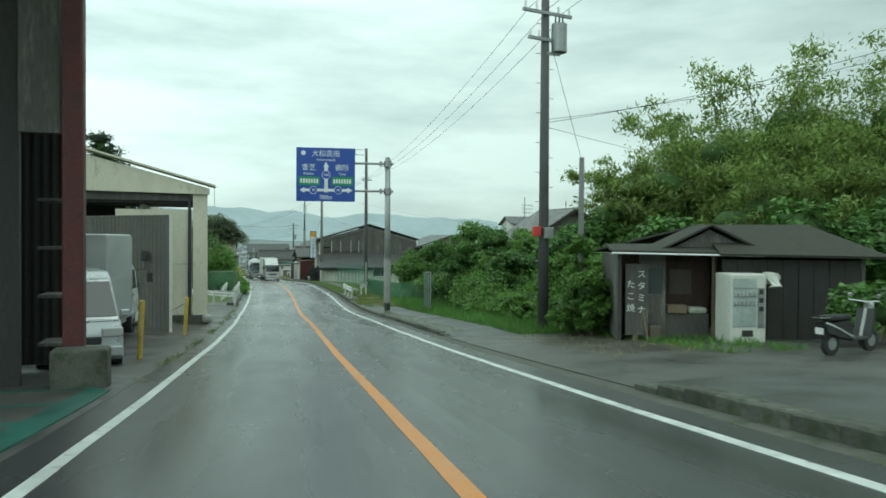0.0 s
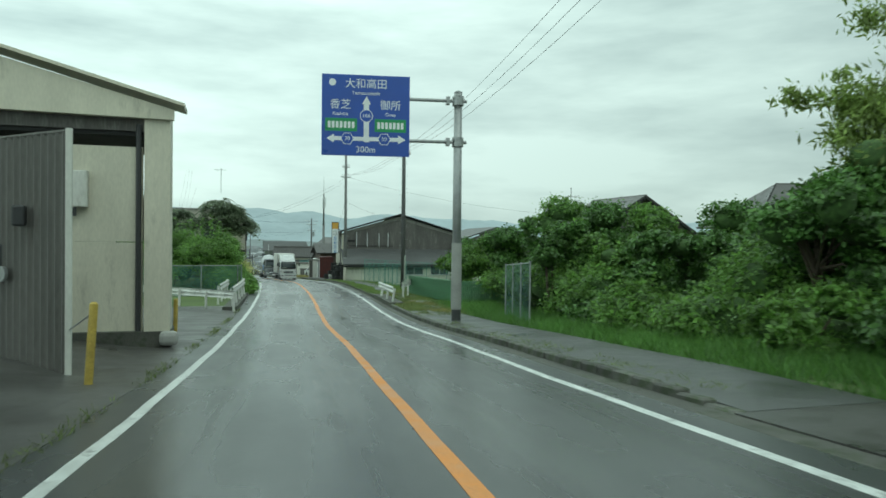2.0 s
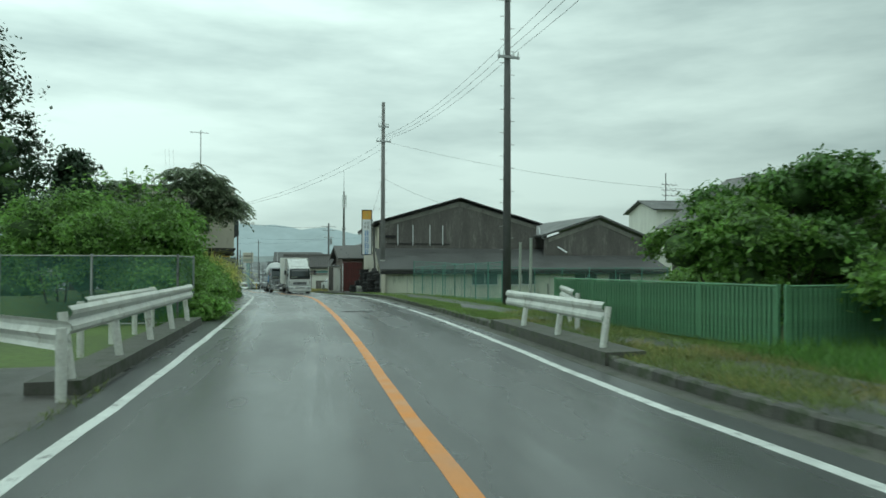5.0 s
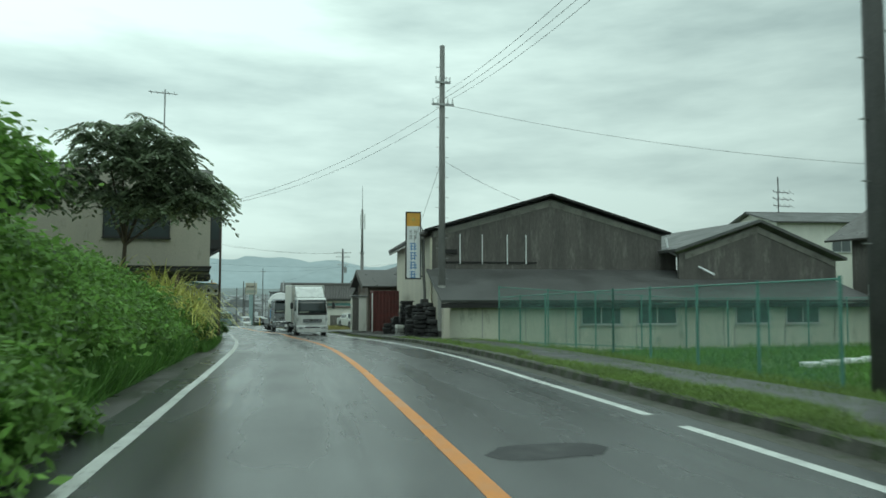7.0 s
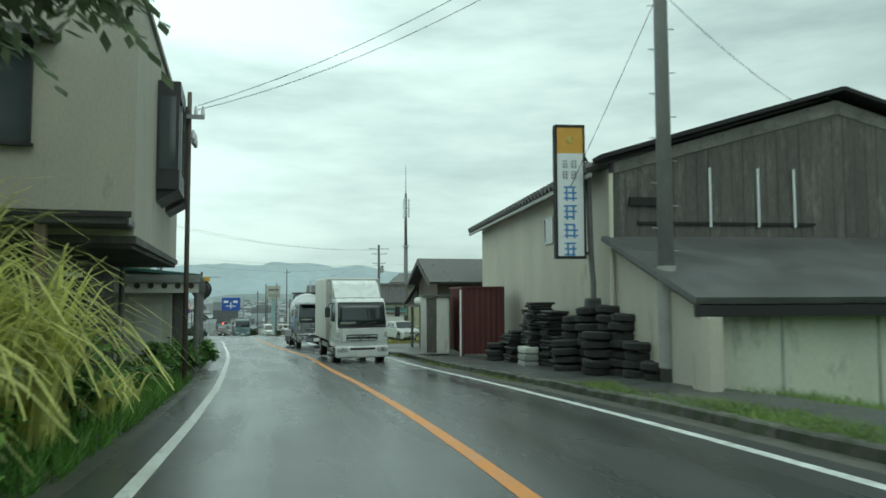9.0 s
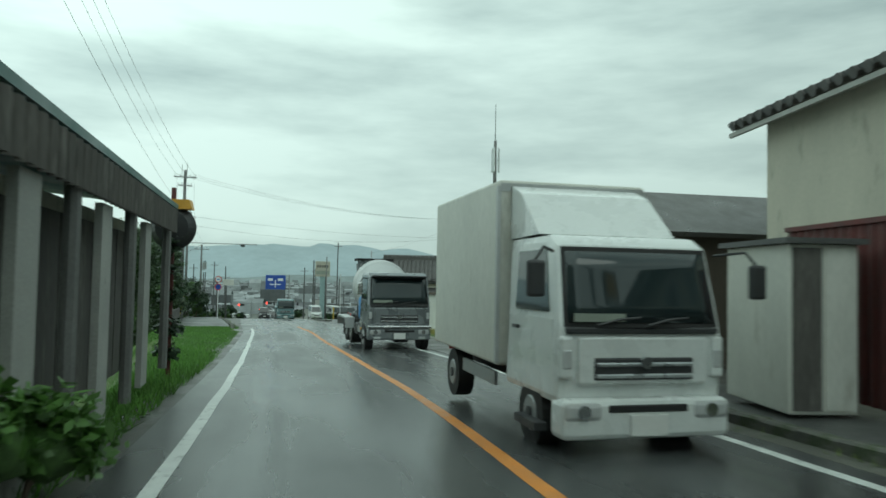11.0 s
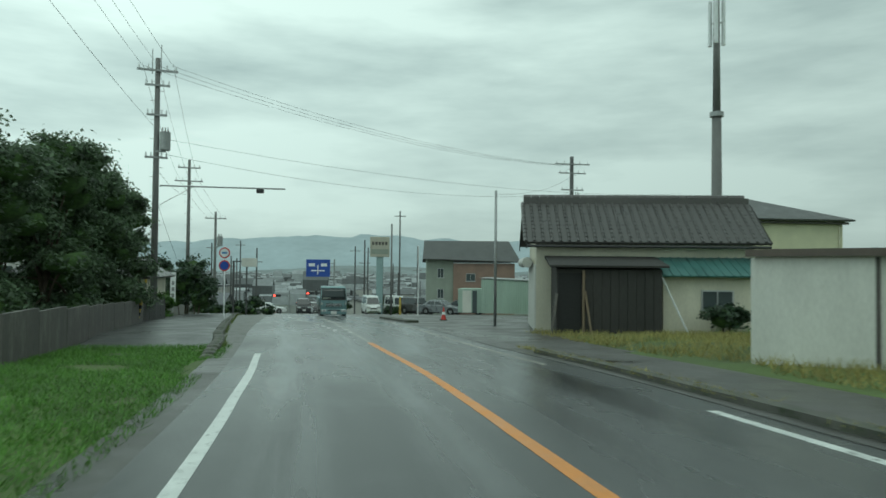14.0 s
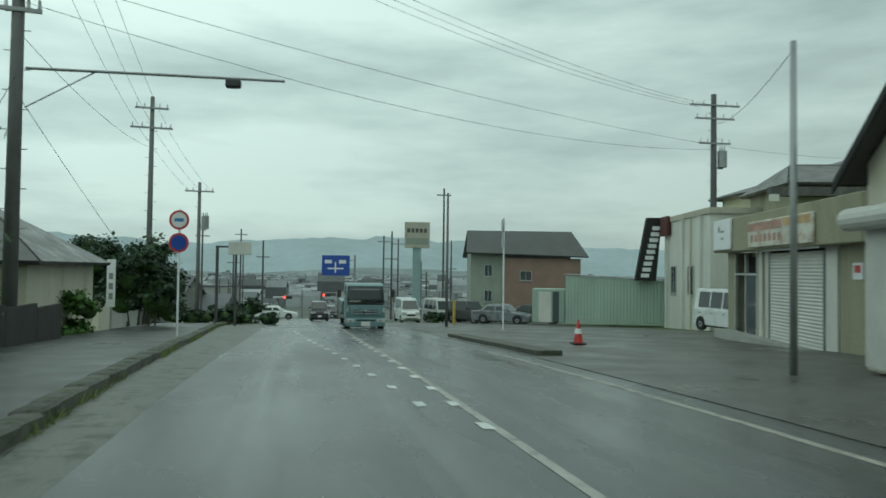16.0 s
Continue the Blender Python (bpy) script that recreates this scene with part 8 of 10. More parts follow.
def truck_cab(t, W, y0, length, z0, h, paint, big=True):
    """A flat-fronted lorry cab with rounded corners; y0 is its front."""
    prof = [(y0 + 0.02, z0 - 0.1), (y0 - 0.02, z0 + h * 0.3), (y0, z0 + h * 0.42), (y0 + 0.2, z0 + h * 0.93), (y0 + 0.42, z0 + h), (y0 + length, z0 + h), (y0 + length, z0 - 0.1)]
    cab = part("cab", loft(prof, W, W * 0.94, z0 + h * 0.4, z0 + h, 0.085), paint, t, smooth_it=False)

    def screen(u, v, out):
        """A place on the bowed windscreen: u from -1 to 1 across, v from 0 to 1 upwards."""
        z = z0 + h * (0.43 + 0.47 * v)
        return Vector((u * W * (0.465 - 0.02 * v), y0 + 0.19 * v - 0.05 * (1 - u * u) - out, z))

    for nm, m, u1, v0, v1, out in (("windscreen_seal", M_RUBBER, 1.0, -0.03, 1.03, 0.008), ("windscreen", M_GLASS, 0.96, 0.03, 0.97, 0.018)):
        bm = bmesh.new()
        rows = [[bm.verts.new(screen(u1 * (k / 5 - 1), v0 + (v1 - v0) * q / 4, out)) for k in range(11)] for q in range(5)]
        for a, b in zip(rows, rows[1:]):
            for k in range(10):
                bm.faces.new((a[k], a[k + 1], b[k + 1], b[k]))
        r = bmesh.ops.extrude_face_region(bm, geom=bm.faces[:])
        bmesh.ops.translate(bm, vec=(0, 0.06, 0), verts=[e for e in r["geom"] if isinstance(e, bmesh.types.BMVert)])
        bmesh.ops.recalc_face_normals(bm, faces=bm.faces[:])
        part(nm, bm, m, t, smooth_it=nm == "windscreen")
    part("dash_paper", boxes((-W * 0.42, -W * 0.12, y0 - 0.062, y0 - 0.05, z0 + h * 0.45, z0 + h * 0.50)), M_SAGE, t, "pale papers behind the windscreen")
    for k in (-0.62, 0.02):
        a, b = screen(k, 0.0, 0.05), screen(k + 0.55, 0.10, 0.04)
        part("wiper", bar([a, a.lerp(b, 0.5) + Vector((0, -0.01, 0.02)), b], 0.013, 5), M_PLASTIC, t)
    part("cowl", soft_box(-W * 0.46, W * 0.46, y0 - 0.055, y0 + 0.06, z0 + h * 0.375, z0 + h * 0.415, 0.015, 1), M_PLASTIC, t)
    for s in (-1, 1):
        x = s * (W / 2 + 0.001)
        plate(t, [(x, y0 + 0.15, z0 + 0.02), (x, y0 + length - 0.3, z0 + 0.02), (x, y0 + length - 0.3, z0 + h * 0.46), (x, y0 + 0.15, z0 + h * 0.46)], paint, "door", thick=0.01)
        plate(t, [(x * 0.995, y0 + 0.25, z0 + h * 0.5), (x * 0.995, y0 + length - 0.35, z0 + h * 0.5), (x * 0.955, y0 + length - 0.35, z0 + h * 0.9), (x * 0.955, y0 + 0.42, z0 + h * 0.9)], M_GLASS, "side_window", thick=0.008)
        part("handle", boxes((x - 0.03, x + 0.03, y0 + length - 0.5, y0 + length - 0.34, z0 + h * 0.36, z0 + h * 0.385)), M_CHROME if big else M_PLASTIC, t)
        m = part("mirror_arm", bar([(x, y0 + 0.15, z0 + h * 0.88), (x + s * 0.2, y0 - 0.1, z0 + h * 0.9), (x + s * 0.3, y0 - 0.14, z0 + h * 0.82)], 0.016, 6), M_PLASTIC, t)
        part("mirror", soft_box(x + s * 0.30 - 0.09, x + s * 0.30 + 0.09, y0 - 0.2, y0 - 0.12, z0 + h * 0.6, z0 + h * 0.82, 0.03), M_CHROME if big else M_PLASTIC, m)
        part("step", boxes((x - 0.12, x + 0.02, y0 + 0.3, y0 + 0.9, z0 - 0.4, z0 - 0.32)), M_PLASTIC, t)
        part("corner_panel", soft_box(s * W * 0.455 - 0.07, s * W * 0.455 + 0.07, y0 - 0.05, y0 + 0.06, z0 + h * 0.1, z0 + h * 0.36, 0.03), paint, t)
        part("turn_lamp", soft_box(s * W * 0.455 - 0.05, s * W * 0.455 + 0.05, y0 - 0.062, y0 + 0.02, z0 + h * 0.16, z0 + h * 0.28, 0.015, 1), M_HEADLAMP, t)
        lamp = part("headlamp", soft_box(s * W * 0.38 - 0.2, s * W * 0.38 + 0.2, y0 - 0.155, y0 - 0.02, z0 - 0.24, z0 - 0.05, 0.05), M_HEADLAMP, t)
        part("lamp_bowl", bar([(s * W * 0.38, y0 - 0.165, z0 - 0.145), (s * W * 0.38, y0 - 0.15, z0 - 0.145)], 0.07, 14), M_CHROME, lamp)
    part("face_panel", soft_box(-W * 0.39, W * 0.39, y0 - 0.045, y0 + 0.05, z0 + h * 0.06, z0 + h * 0.36, 0.03), paint, t)
    part("grille", soft_box(-W * 0.3, W * 0.3, y0 - 0.06, y0 + 0.04, z0 + h * 0.09, z0 + h * 0.23, 0.02), M_PLASTIC, t)
    for k in range(2):
        part("grille_bar", soft_box(-W * 0.29, W * 0.29, y0 - 0.085, y0 - 0.05, z0 + h * (0.105 + 0.07 * k), z0 + h * (0.13 + 0.07 * k), 0.012, 1), M_CHROME if big else M_SILVER, t)
    part("emblem", bar([(0, y0 - 0.1, z0 + h * 0.2), (0, y0 - 0.05, z0 + h * 0.2)], 0.085 if big else 0.06, 14), M_CHROME, t)
    part("bumper", soft_box(-W / 2, W / 2, y0 - 0.14, y0 + 0.2, z0 - 0.42, z0 - 0.03, 0.06), paint, t)
    part("bumper_slot", soft_box(-W * 0.24, W * 0.24, y0 - 0.15, y0 - 0.1, z0 - 0.16, z0 - 0.08, 0.015, 1), M_BLACK, t)
    part("number_plate", boxes((-0.2, 0.2, y0 - 0.165, y0 - 0.145, z0 - 0.38, z0 - 0.18)), M_PLATE, t)
    return cab


def mixer_truck(at, turn):
    t = thing("mixer_truck", at, "grey concrete mixer truck with chrome bumper and steel drum", "truck", turn=turn)
    truck_cab(t, 2.2, -2.5, 1.75, 0.85, 1.88, M_GREYCAB)
    part("chassis", boxes((-0.45, 0.45, -2.1, 3.3, 0.55, 0.82)), M_BLACK, t)
    bm = bmesh.new()
    prev = None
    prof = [(-1.55, 0.25), (-1.5, 0.68), (-1.05, 0.9), (-0.5, 1.02), (0.1, 1.08), (0.12, 1.1), (0.3, 1.1), (0.32, 1.08), (0.6, 1.08), (1.1, 1.02), (1.6, 0.9), (2.1, 0.74), (2.5, 0.58), (2.55, 0.5)]
    for u, r in prof:
        ring = [bm.verts.new((r * math.cos(a * math.pi / 14), 0.78 * u, r * math.sin(a * math.pi / 14))) for a in range(28)]
        if prev:
            for k in range(28):
                bm.faces.new((prev[k], prev[(k + 1) % 28], ring[(k + 1) % 28], ring[k]))
        else:
            bm.faces.new(ring)
        prev = ring
    bm.faces.new(prev[::-1])
    bmesh.ops.transform(bm, matrix=pose(0, 0.75, 2.08, 13, 0, 0), verts=bm.verts[:])
    bmesh.ops.recalc_face_normals(bm, faces=bm.faces[:])
    part("drum", bm, M_ALU, t, "pale steel mixing drum", smooth_it=True)
    part("hopper", prism([(-0.5, 3.25), (0.5, 3.25), (0.25, 2.6), (-0.25, 2.6)], 2.3, 3.0, "y"), M_GREYCAB, t)
    part("hopper_frame", boxes((-0.7, -0.6, 2.4, 2.5, 0.8, 3.2), (0.6, 0.7, 2.4, 2.5, 0.8, 3.2), (-0.7, 0.7, 2.4, 2.5, 3.1, 3.2)), M_GREYCAB, t)
    part("chute", prism([(2.6, 2.3), (3.2, 1.3), (3.28, 1.4), (2.7, 2.45)], -0.22, 0.22), M_GALV, t)
    bm = bmesh.new()
    prev = None
    for h, r in ((1.02, 0.16), (1.05, 0.22), (1.3, 0.235), (1.75, 0.235), (1.84, 0.2), (1.88, 0.1), (1.96, 0.09), (1.98, 0.02)):
        ring = [bm.verts.new((-0.86 + r * math.cos(a * math.pi / 12), -0.48 + r * math.sin(a * math.pi / 12), h)) for a in range(24)]
        if prev:
            for k in range(24):
                bm.faces.new((prev[k], prev[(k + 1) % 24], ring[(k + 1) % 24], ring[k]))
        prev = ring
    part("water_tank", bm, M_BLUEINK, t, "upright blue plastic water tank", smooth_it=True)
    for s in (-1, 1):
        part("rear_fender", prism([(0.62, 0.62), (0.66, 1.02), (2.92, 1.02), (2.96, 0.62), (2.9, 0.62), (2.86, 0.96), (0.72, 0.96), (0.68, 0.62)], s * 1.12 - 0.3, s * 1.12 + 0.06), M_ALU, t, "bright steel fender")
        part("mud_flap", boxes((s * 0.9 - 0.25, s * 0.9 + 0.25, 3.0, 3.02, 0.2, 0.95)), M_RUBBER, t)
        part("frame_leg", bar([(s * 0.62, 2.2, 0.85), (s * 0.72, 2.45, 3.1)], 0.05, 7), M_GREYCAB, t)
        part("platform_rail", bar([(s * 0.72, 2.2, 3.3), (s * 0.72, 3.1, 3.3)], 0.025, 6), M_GALV, t)
        part("sill_strip", boxes((s * 1.105 - 0.012, s * 1.105 + 0.012, -2.25, -0.8, 0.9, 0.97)), M_CHROME, t)
        part("side_lamp", soft_box(s * 1.1 - 0.02, s * 1.1 + 0.03, -1.2, -1.04, 0.68, 0.76, 0.01, 1), M_ORANGE, t)
        part("fuel_tank", soft_box(s * 0.92 - 0.17, s * 0.92 + 0.17, -0.3, 0.5, 0.42, 0.85, 0.08, 2), M_PLASTIC, t)
        for k in range(5):
            part("ladder_rung", bar([(s * 0.55, 3.06, 1.1 + 0.36 * k), (s * 0.2, 3.06, 1.1 + 0.36 * k)], 0.015, 5), M_GALV, t)
    part("sun_visor", soft_box(-0.95, 0.95, -2.62, -2.3, 2.58, 2.63, 0.015, 1), M_PLASTIC, t)
    part("air_box", soft_box(-1.0, -0.6, -0.7, -0.5, 1.95, 2.5, 0.05, 2), M_PLASTIC, t)
    part("front_pedestal", boxes((-0.6, 0.6, -0.65, -0.4, 0.8, 1.9)), M_GREYCAB, t)
    for s in (-1, 1):
        wheel(t, s * 1.12, -1.8, 0.48, 0.28)
        for y in (1.2, 2.35):
            wheel(t, s * 1.12, y, 0.48, 0.5)
        part("side_guard", boxes((s * 1.05 - 0.03, s * 1.05 + 0.03, -0.9, 0.6, 0.55, 0.8)), M_GALV, t)
        part("tail_lamp", boxes((s * 0.9 - 0.15, s * 0.9 + 0.15, 3.3, 3.34, 0.7, 0.82)), M_RED, t)
    part("hopper_cover", boxes((-0.75, 0.75, 2.2, 3.1, 3.22, 3.32)), M_BLACK, t, "dark cover above the hopper")
    part("bumper_bar", soft_box(-1.1, 1.1, -2.7, -2.5, 0.83, 0.93, 0.03), M_CHROME, t, "bright chrome bar over the bumper")
    for s in (-0.78, 0.78):
        part("fog_lamp", soft_box(s - 0.12, s + 0.12, -2.67, -2.6, 0.46, 0.55, 0.02), M_HEADLAMP, t)
    return t


def box_truck(at, turn, W, cab_paint, body_mat, label, cab_len=1.5, body_len=3.6, h_cab=1.55, h_body=2.0, z0=0.65, open_bed=False, ribs=False):
    t = thing("truck", at, label, "truck", turn=turn)
    L = cab_len + body_len + 0.1
    y0 = -L / 2
    truck_cab(t, W * 0.93, y0, cab_len, z0, h_cab, cab_paint, big=False)
    part("chassis", boxes((-0.4, 0.4, y0 + 0.4, L / 2, z0 - 0.2, z0 + 0.05)), M_BLACK, t)
    yb = y0 + cab_len + 0.1
    body = part("cargo_box", soft_box(-W / 2, W / 2, yb, L / 2, z0 + 0.08, z0 + 0.08 + h_body, 0.04), body_mat, t)
    if h_body > 1.5 and not ribs:
        part("wind_deflector", prism([(yb - 0.02, z0 + h_cab), (yb - 0.02, z0 + h_body), (yb - 0.35, z0 + h_body - 0.12), (yb - 0.95, z0 + h_cab + 0.02)], -W * 0.42, W * 0.42), cab_paint, t, "rounded white wind deflector")
        part("front_frame", boxes((-W / 2 + 0.02, W / 2 - 0.02, yb - 0.012, yb - 0.002, z0 + h_body - 0.06, z0 + h_body + 0.04)), M_ALU, body)
    if ribs:
        for k in range(9):
            z = z0 + 0.18 + 0.11 * k
            for s in (-1, 1):
                part("side_rib", boxes((s * W / 2 - 0.01, s * W / 2 + 0.02, yb + 0.1, L / 2 - 0.1, z, z + 0.06)), M_ALU, body)
            part("rear_rib", boxes((-W / 2 + 0.08, W / 2 - 0.08, L / 2 - 0.01, L / 2 + 0.02, z, z + 0.06)), M_ALU, body)
    for s in (-1, 1):
        part("edge_trim", boxes((s * W / 2 - 0.02, s * W / 2 + 0.02, yb - 0.02, yb + 0.05, z0 + 0.1, z0 + h_body)), M_ALU, body)
        for y in (y0 + 0.75, L / 2 - 0.95):
            wheel(t, s * (W / 2 - 0.08), y, 0.35, 0.24)
        part("side_guard", boxes((s * (W / 2 - 0.1) - 0.02, s * (W / 2 - 0.1) + 0.02, yb + 0.3, L / 2 - 1.5, 0.45, 0.62)), M_GALV, t)
        part("tail_lamp", boxes((s * 0.6 - 0.12, s * 0.6 + 0.12, L / 2, L / 2 + 0.03, z0 - 0.05, z0 + 0.06)), M_RED, t)
    return t


def on_road(x, y, dz=0.005):
    return (x, y, rz(y) + dz)


car((-2.75, 16.5, gz(-2.6, 16.5) + 0.02), 13, "van", M_SILVER, "silver-white small van parked nose-out in the yard", category="van")
box_truck((-3.1, 20.75, gz(-2.8, 21) + 0.02), 176, 1.75, M_WHITECAR, M_ALU, "small white truck with a tall aluminium box", cab_len=1.35, body_len=3.0, h_cab=1.35, h_body=2.15, z0=0.6, ribs=True)
car((13.5, 123.2, -5.36), 14, "sedan", M_DIRTYWHITE, "abandoned faded white sedan in the dry grass", category="car")
car((13.95, 110.1, -4.9), -84, "suv", M_BLACKCAR, "small black off-road car parked under the carport", plate_mat=M_PLATE_YELLOW)
mixer_truck(on_road(rx(115.5) + 1.98, 115.5), 6.5)
box_truck(on_road(rx(97.9) + 1.4, 97.9), 4.5, 1.95, M_WHITECAR, M_PANELWHITE, "white box truck driving towards the camera on the wet road", cab_len=1.6, body_len=3.3, h_cab=1.6, h_body=2.25)
box_truck(on_road(rx(168) + 1.1, 168.0), 6.7, 1.95, M_TEALCAB, M_TEALCAB, "pale teal truck coming up over the crest", cab_len=1.6, body_len=3.2, h_cab=1.55, h_body=0.6)
car((-13.2, 139.5, gz(-13.2, 139.5) + 0.12), 78, "van", M_WHITECAR, "white minivan in the car park below", group="car park cars", sc=1.2)
car((-10.4, 141.5, gz(-10.4, 141.5) + 0.12), 80, "sedan", M_SILVER, "silver sedan in the car park below", group="car park cars")
car((-17.5, 138.5, gz(-17.5, 138.5) + 0.12), 76, "van", M_SILVER, "silver van in the car park below", group="car park cars", sc=1.2)
for x, y, tn, shp, pnt, lab in ((7.2, 186, 40, "suv", M_BLACKCAR, "dark car parked beside the forecourt"), (9.3, 183, 60, "sedan", M_GREYCAB, "grey car parked beside the forecourt"), (16.35, 163.8, 12, "van", M_WHITECAR, "white van parked beside the white building"), (5.2, 190, 20, "van", M_DIRTYWHITE, "pale van parked by the billboard"), (2.6, 189, 10, "van", M_WHITECAR, "white van parked before the billboard"), (11.8, 184, 75, "sedan", M_BLACKCAR, "dark sedan parked beside the forecourt"), (-4.9, 196, 8, "suv", M_BLACKCAR, "dark car stopped before the junction"), (-10.5, 209, 96, "sedan", M_WHITECAR, "white car crossing at the far junction"), (-6.8, 222, 8, "sedan", M_SILVER, "silver car waiting at the junction"), (-7.0, 240, 8, "van", M_BLACKCAR, "dark van waiting at the junction")):
    car((x, y, gz(x, y) + 0.03), tn, shp, pnt, lab, group="distant cars")


# ---------- foliage ----------
def leaf_quads(blobs, n, size, seed, aspect=1.7, inner=0.72, low=-0.35, droop=0.0, spread=0.8, clump=0.30, per=42):
    """Diamond leaves in many small clumps over ellipsoids (x, y, z, rx, ry, rz), facing out and up with scatter."""
    r = np.random.RandomState(seed)
    bl = np.array(blobs, float)
    area = (bl[:, 3] * bl[:, 4] + bl[:, 3] * bl[:, 5] + bl[:, 4] * bl[:, 5])
    m = max(4, n // per)
    pick = r.choice(len(bl), m, p=area / area.sum())
    d = r.normal(size=(m, 3))
    d[:, 2] = np.where(d[:, 2] < low, -d[:, 2] * 0.6, d[:, 2])
    d /= np.linalg.norm(d, axis=1)[:, None]
    rad = bl[pick, 3:6]
    mean = rad.mean(1)
    centre = bl[pick, :3] + d * rad * r.uniform(inner, 1.12, m)[:, None]
    csize = np.clip(mean * clump, 0.12, 0.75) * r.uniform(0.5, 1.5, m)
    k = r.randint(0, m, n)
    off = r.normal(size=(n, 3)) * 0.6 * csize[k][:, None] * np.array([1.0, 1.0, 0.62])
    p = centre[k] + off
    nrm = d[k] * 0.55 + np.array([0, 0, 0.75]) + r.normal(size=(n, 3)) * spread * 0.75
    nrm /= np.linalg.norm(nrm, axis=1)[:, None]
    t = np.cross(nrm, r.normal(size=(n, 3)) + np.array([0.0, 0.0, 0.01]))
    t[:, 2] -= droop * np.abs(r.normal(size=n))
    t /= np.linalg.norm(t, axis=1)[:, None]
    b = np.cross(nrm, t)
    b /= np.linalg.norm(b, axis=1)[:, None] + 1e-9
    s = size * r.uniform(0.55, 1.4, n)[:, None]
    return np.stack([p - t * s * aspect * 0.5, p + b * s * 0.5 + t * s * 0.1, p + t * s * aspect * 0.5, p - b * s * 0.5 + t * s * 0.1], 1)


def core_mesh(blobs, scale=0.8, seed=1):
    bm = bmesh.new()
    for k, (x, y, z, a, b, c) in enumerate(blobs):
        r = bmesh.ops.create_icosphere(bm, subdivisions=2, radius=1.0)
        for v in r["verts"]:
            q = 1 + 0.35 * noise.noise(v.co * 1.8 + Vector((seed * 7, k * 3.1, 0)))
            v.co = Vector((x + v.co.x * a * scale * q, y + v.co.y * b * scale * q, z + v.co.z * c * scale * q))
    return bm


def bush(at, blobs, n, size, material, label, category="bush", name="bush", seed=1, core=0.66, group="", **kw):
    """Blobs are relative to the foot of the bush."""
    t = thing(name, at, label, category, group)
    if core:
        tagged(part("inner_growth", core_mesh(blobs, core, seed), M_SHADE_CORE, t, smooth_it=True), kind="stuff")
    quads_object("foliage", leaf_quads(blobs, n, size, seed, **kw), material, t)
    for k in range(3):
        x, y, z = blobs[k % len(blobs)][:3]
        part("stem", bar([(x * 0.4, y * 0.4, -0.2), (x * 0.7, y * 0.7, z * 0.5), (x, y, z)], 0.04, 6, 0.02), M_BARK, t)
    return t


def tree(at, height, crown, n, size, material, label, seed=1, trunk_r=0.18, name="tree", core=0.6, **kw):
    t = thing(name, at, label, "tree")
    r = random.Random(seed)
    top = crown[0]
    part("trunk", bar([(0, 0, -0.3), (0.1, 0.05, height * 0.3), (top[0] * 0.6, top[1] * 0.6, height * 0.65)], trunk_r, 10, trunk_r * 0.4), M_BARK, t)
    for k, c in enumerate(crown):
        a = Vector((top[0] * 0.3, top[1] * 0.3, height * r.uniform(0.3, 0.5)))
        part("limb", bar([a, a.lerp(Vector(c[:3]), 0.5) + Vector((0, 0, 0.2)), Vector(c[:3])], trunk_r * 0.4, 7, 0.02), M_BARK, t)
    if core:
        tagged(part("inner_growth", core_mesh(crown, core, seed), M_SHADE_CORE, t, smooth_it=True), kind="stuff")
    quads_object("foliage", leaf_quads(crown, n, size, seed, **kw), material, t)
    return t


def blades(points, hmin, hmax, width, lean, seed):
    """Upright tapering blades at points (n, 3)."""
    r = np.random.RandomState(seed)
    n = len(points)
    a = r.uniform(0, 2 * np.pi, n)
    side = np.stack([np.cos(a), np.sin(a), 0 * a], 1) * (width * r.uniform(0.6, 1.4, n))[:, None]
    tip = points + np.stack([r.normal(0, lean, n), r.normal(0, lean, n), r.uniform(hmin, hmax, n)], 1)
    return np.stack([points - side, points + side, tip + side * 0.2, tip - side * 0.2], 1)


def grass(name, y0, y1, o0, o1, n, hmin, hmax, material, label, seed, width=0.012, lean=0.08, dz=-0.03, mask=None):
    r = np.random.RandomState(seed)
    ptl = []
    while len(ptl) < n:
        y = r.uniform(y0, y1)
        lo, hi = (o0(y) if callable(o0) else o0), (o1(y) if callable(o1) else o1)
        o = r.uniform(lo, hi)
        if mask and r.rand() > mask(o, y):
            continue
        if noise.noise((o * 0.9, y * 0.5, seed)) < -0.35:
            continue
        x = rx(y) + o
        ptl.append((x, y, gz(x, y) + dz))
    ob = quads_object(name, blades(np.array(ptl), hmin, hmax, width, lean, seed), material)
    return tagged(ob, label, "grass", kind="stuff")


def rel(at, rows):
    return [(x - at[0], y - at[1], z - at[2], a, b, c) for x, y, z, a, b, c in rows]


R = random.Random(11)
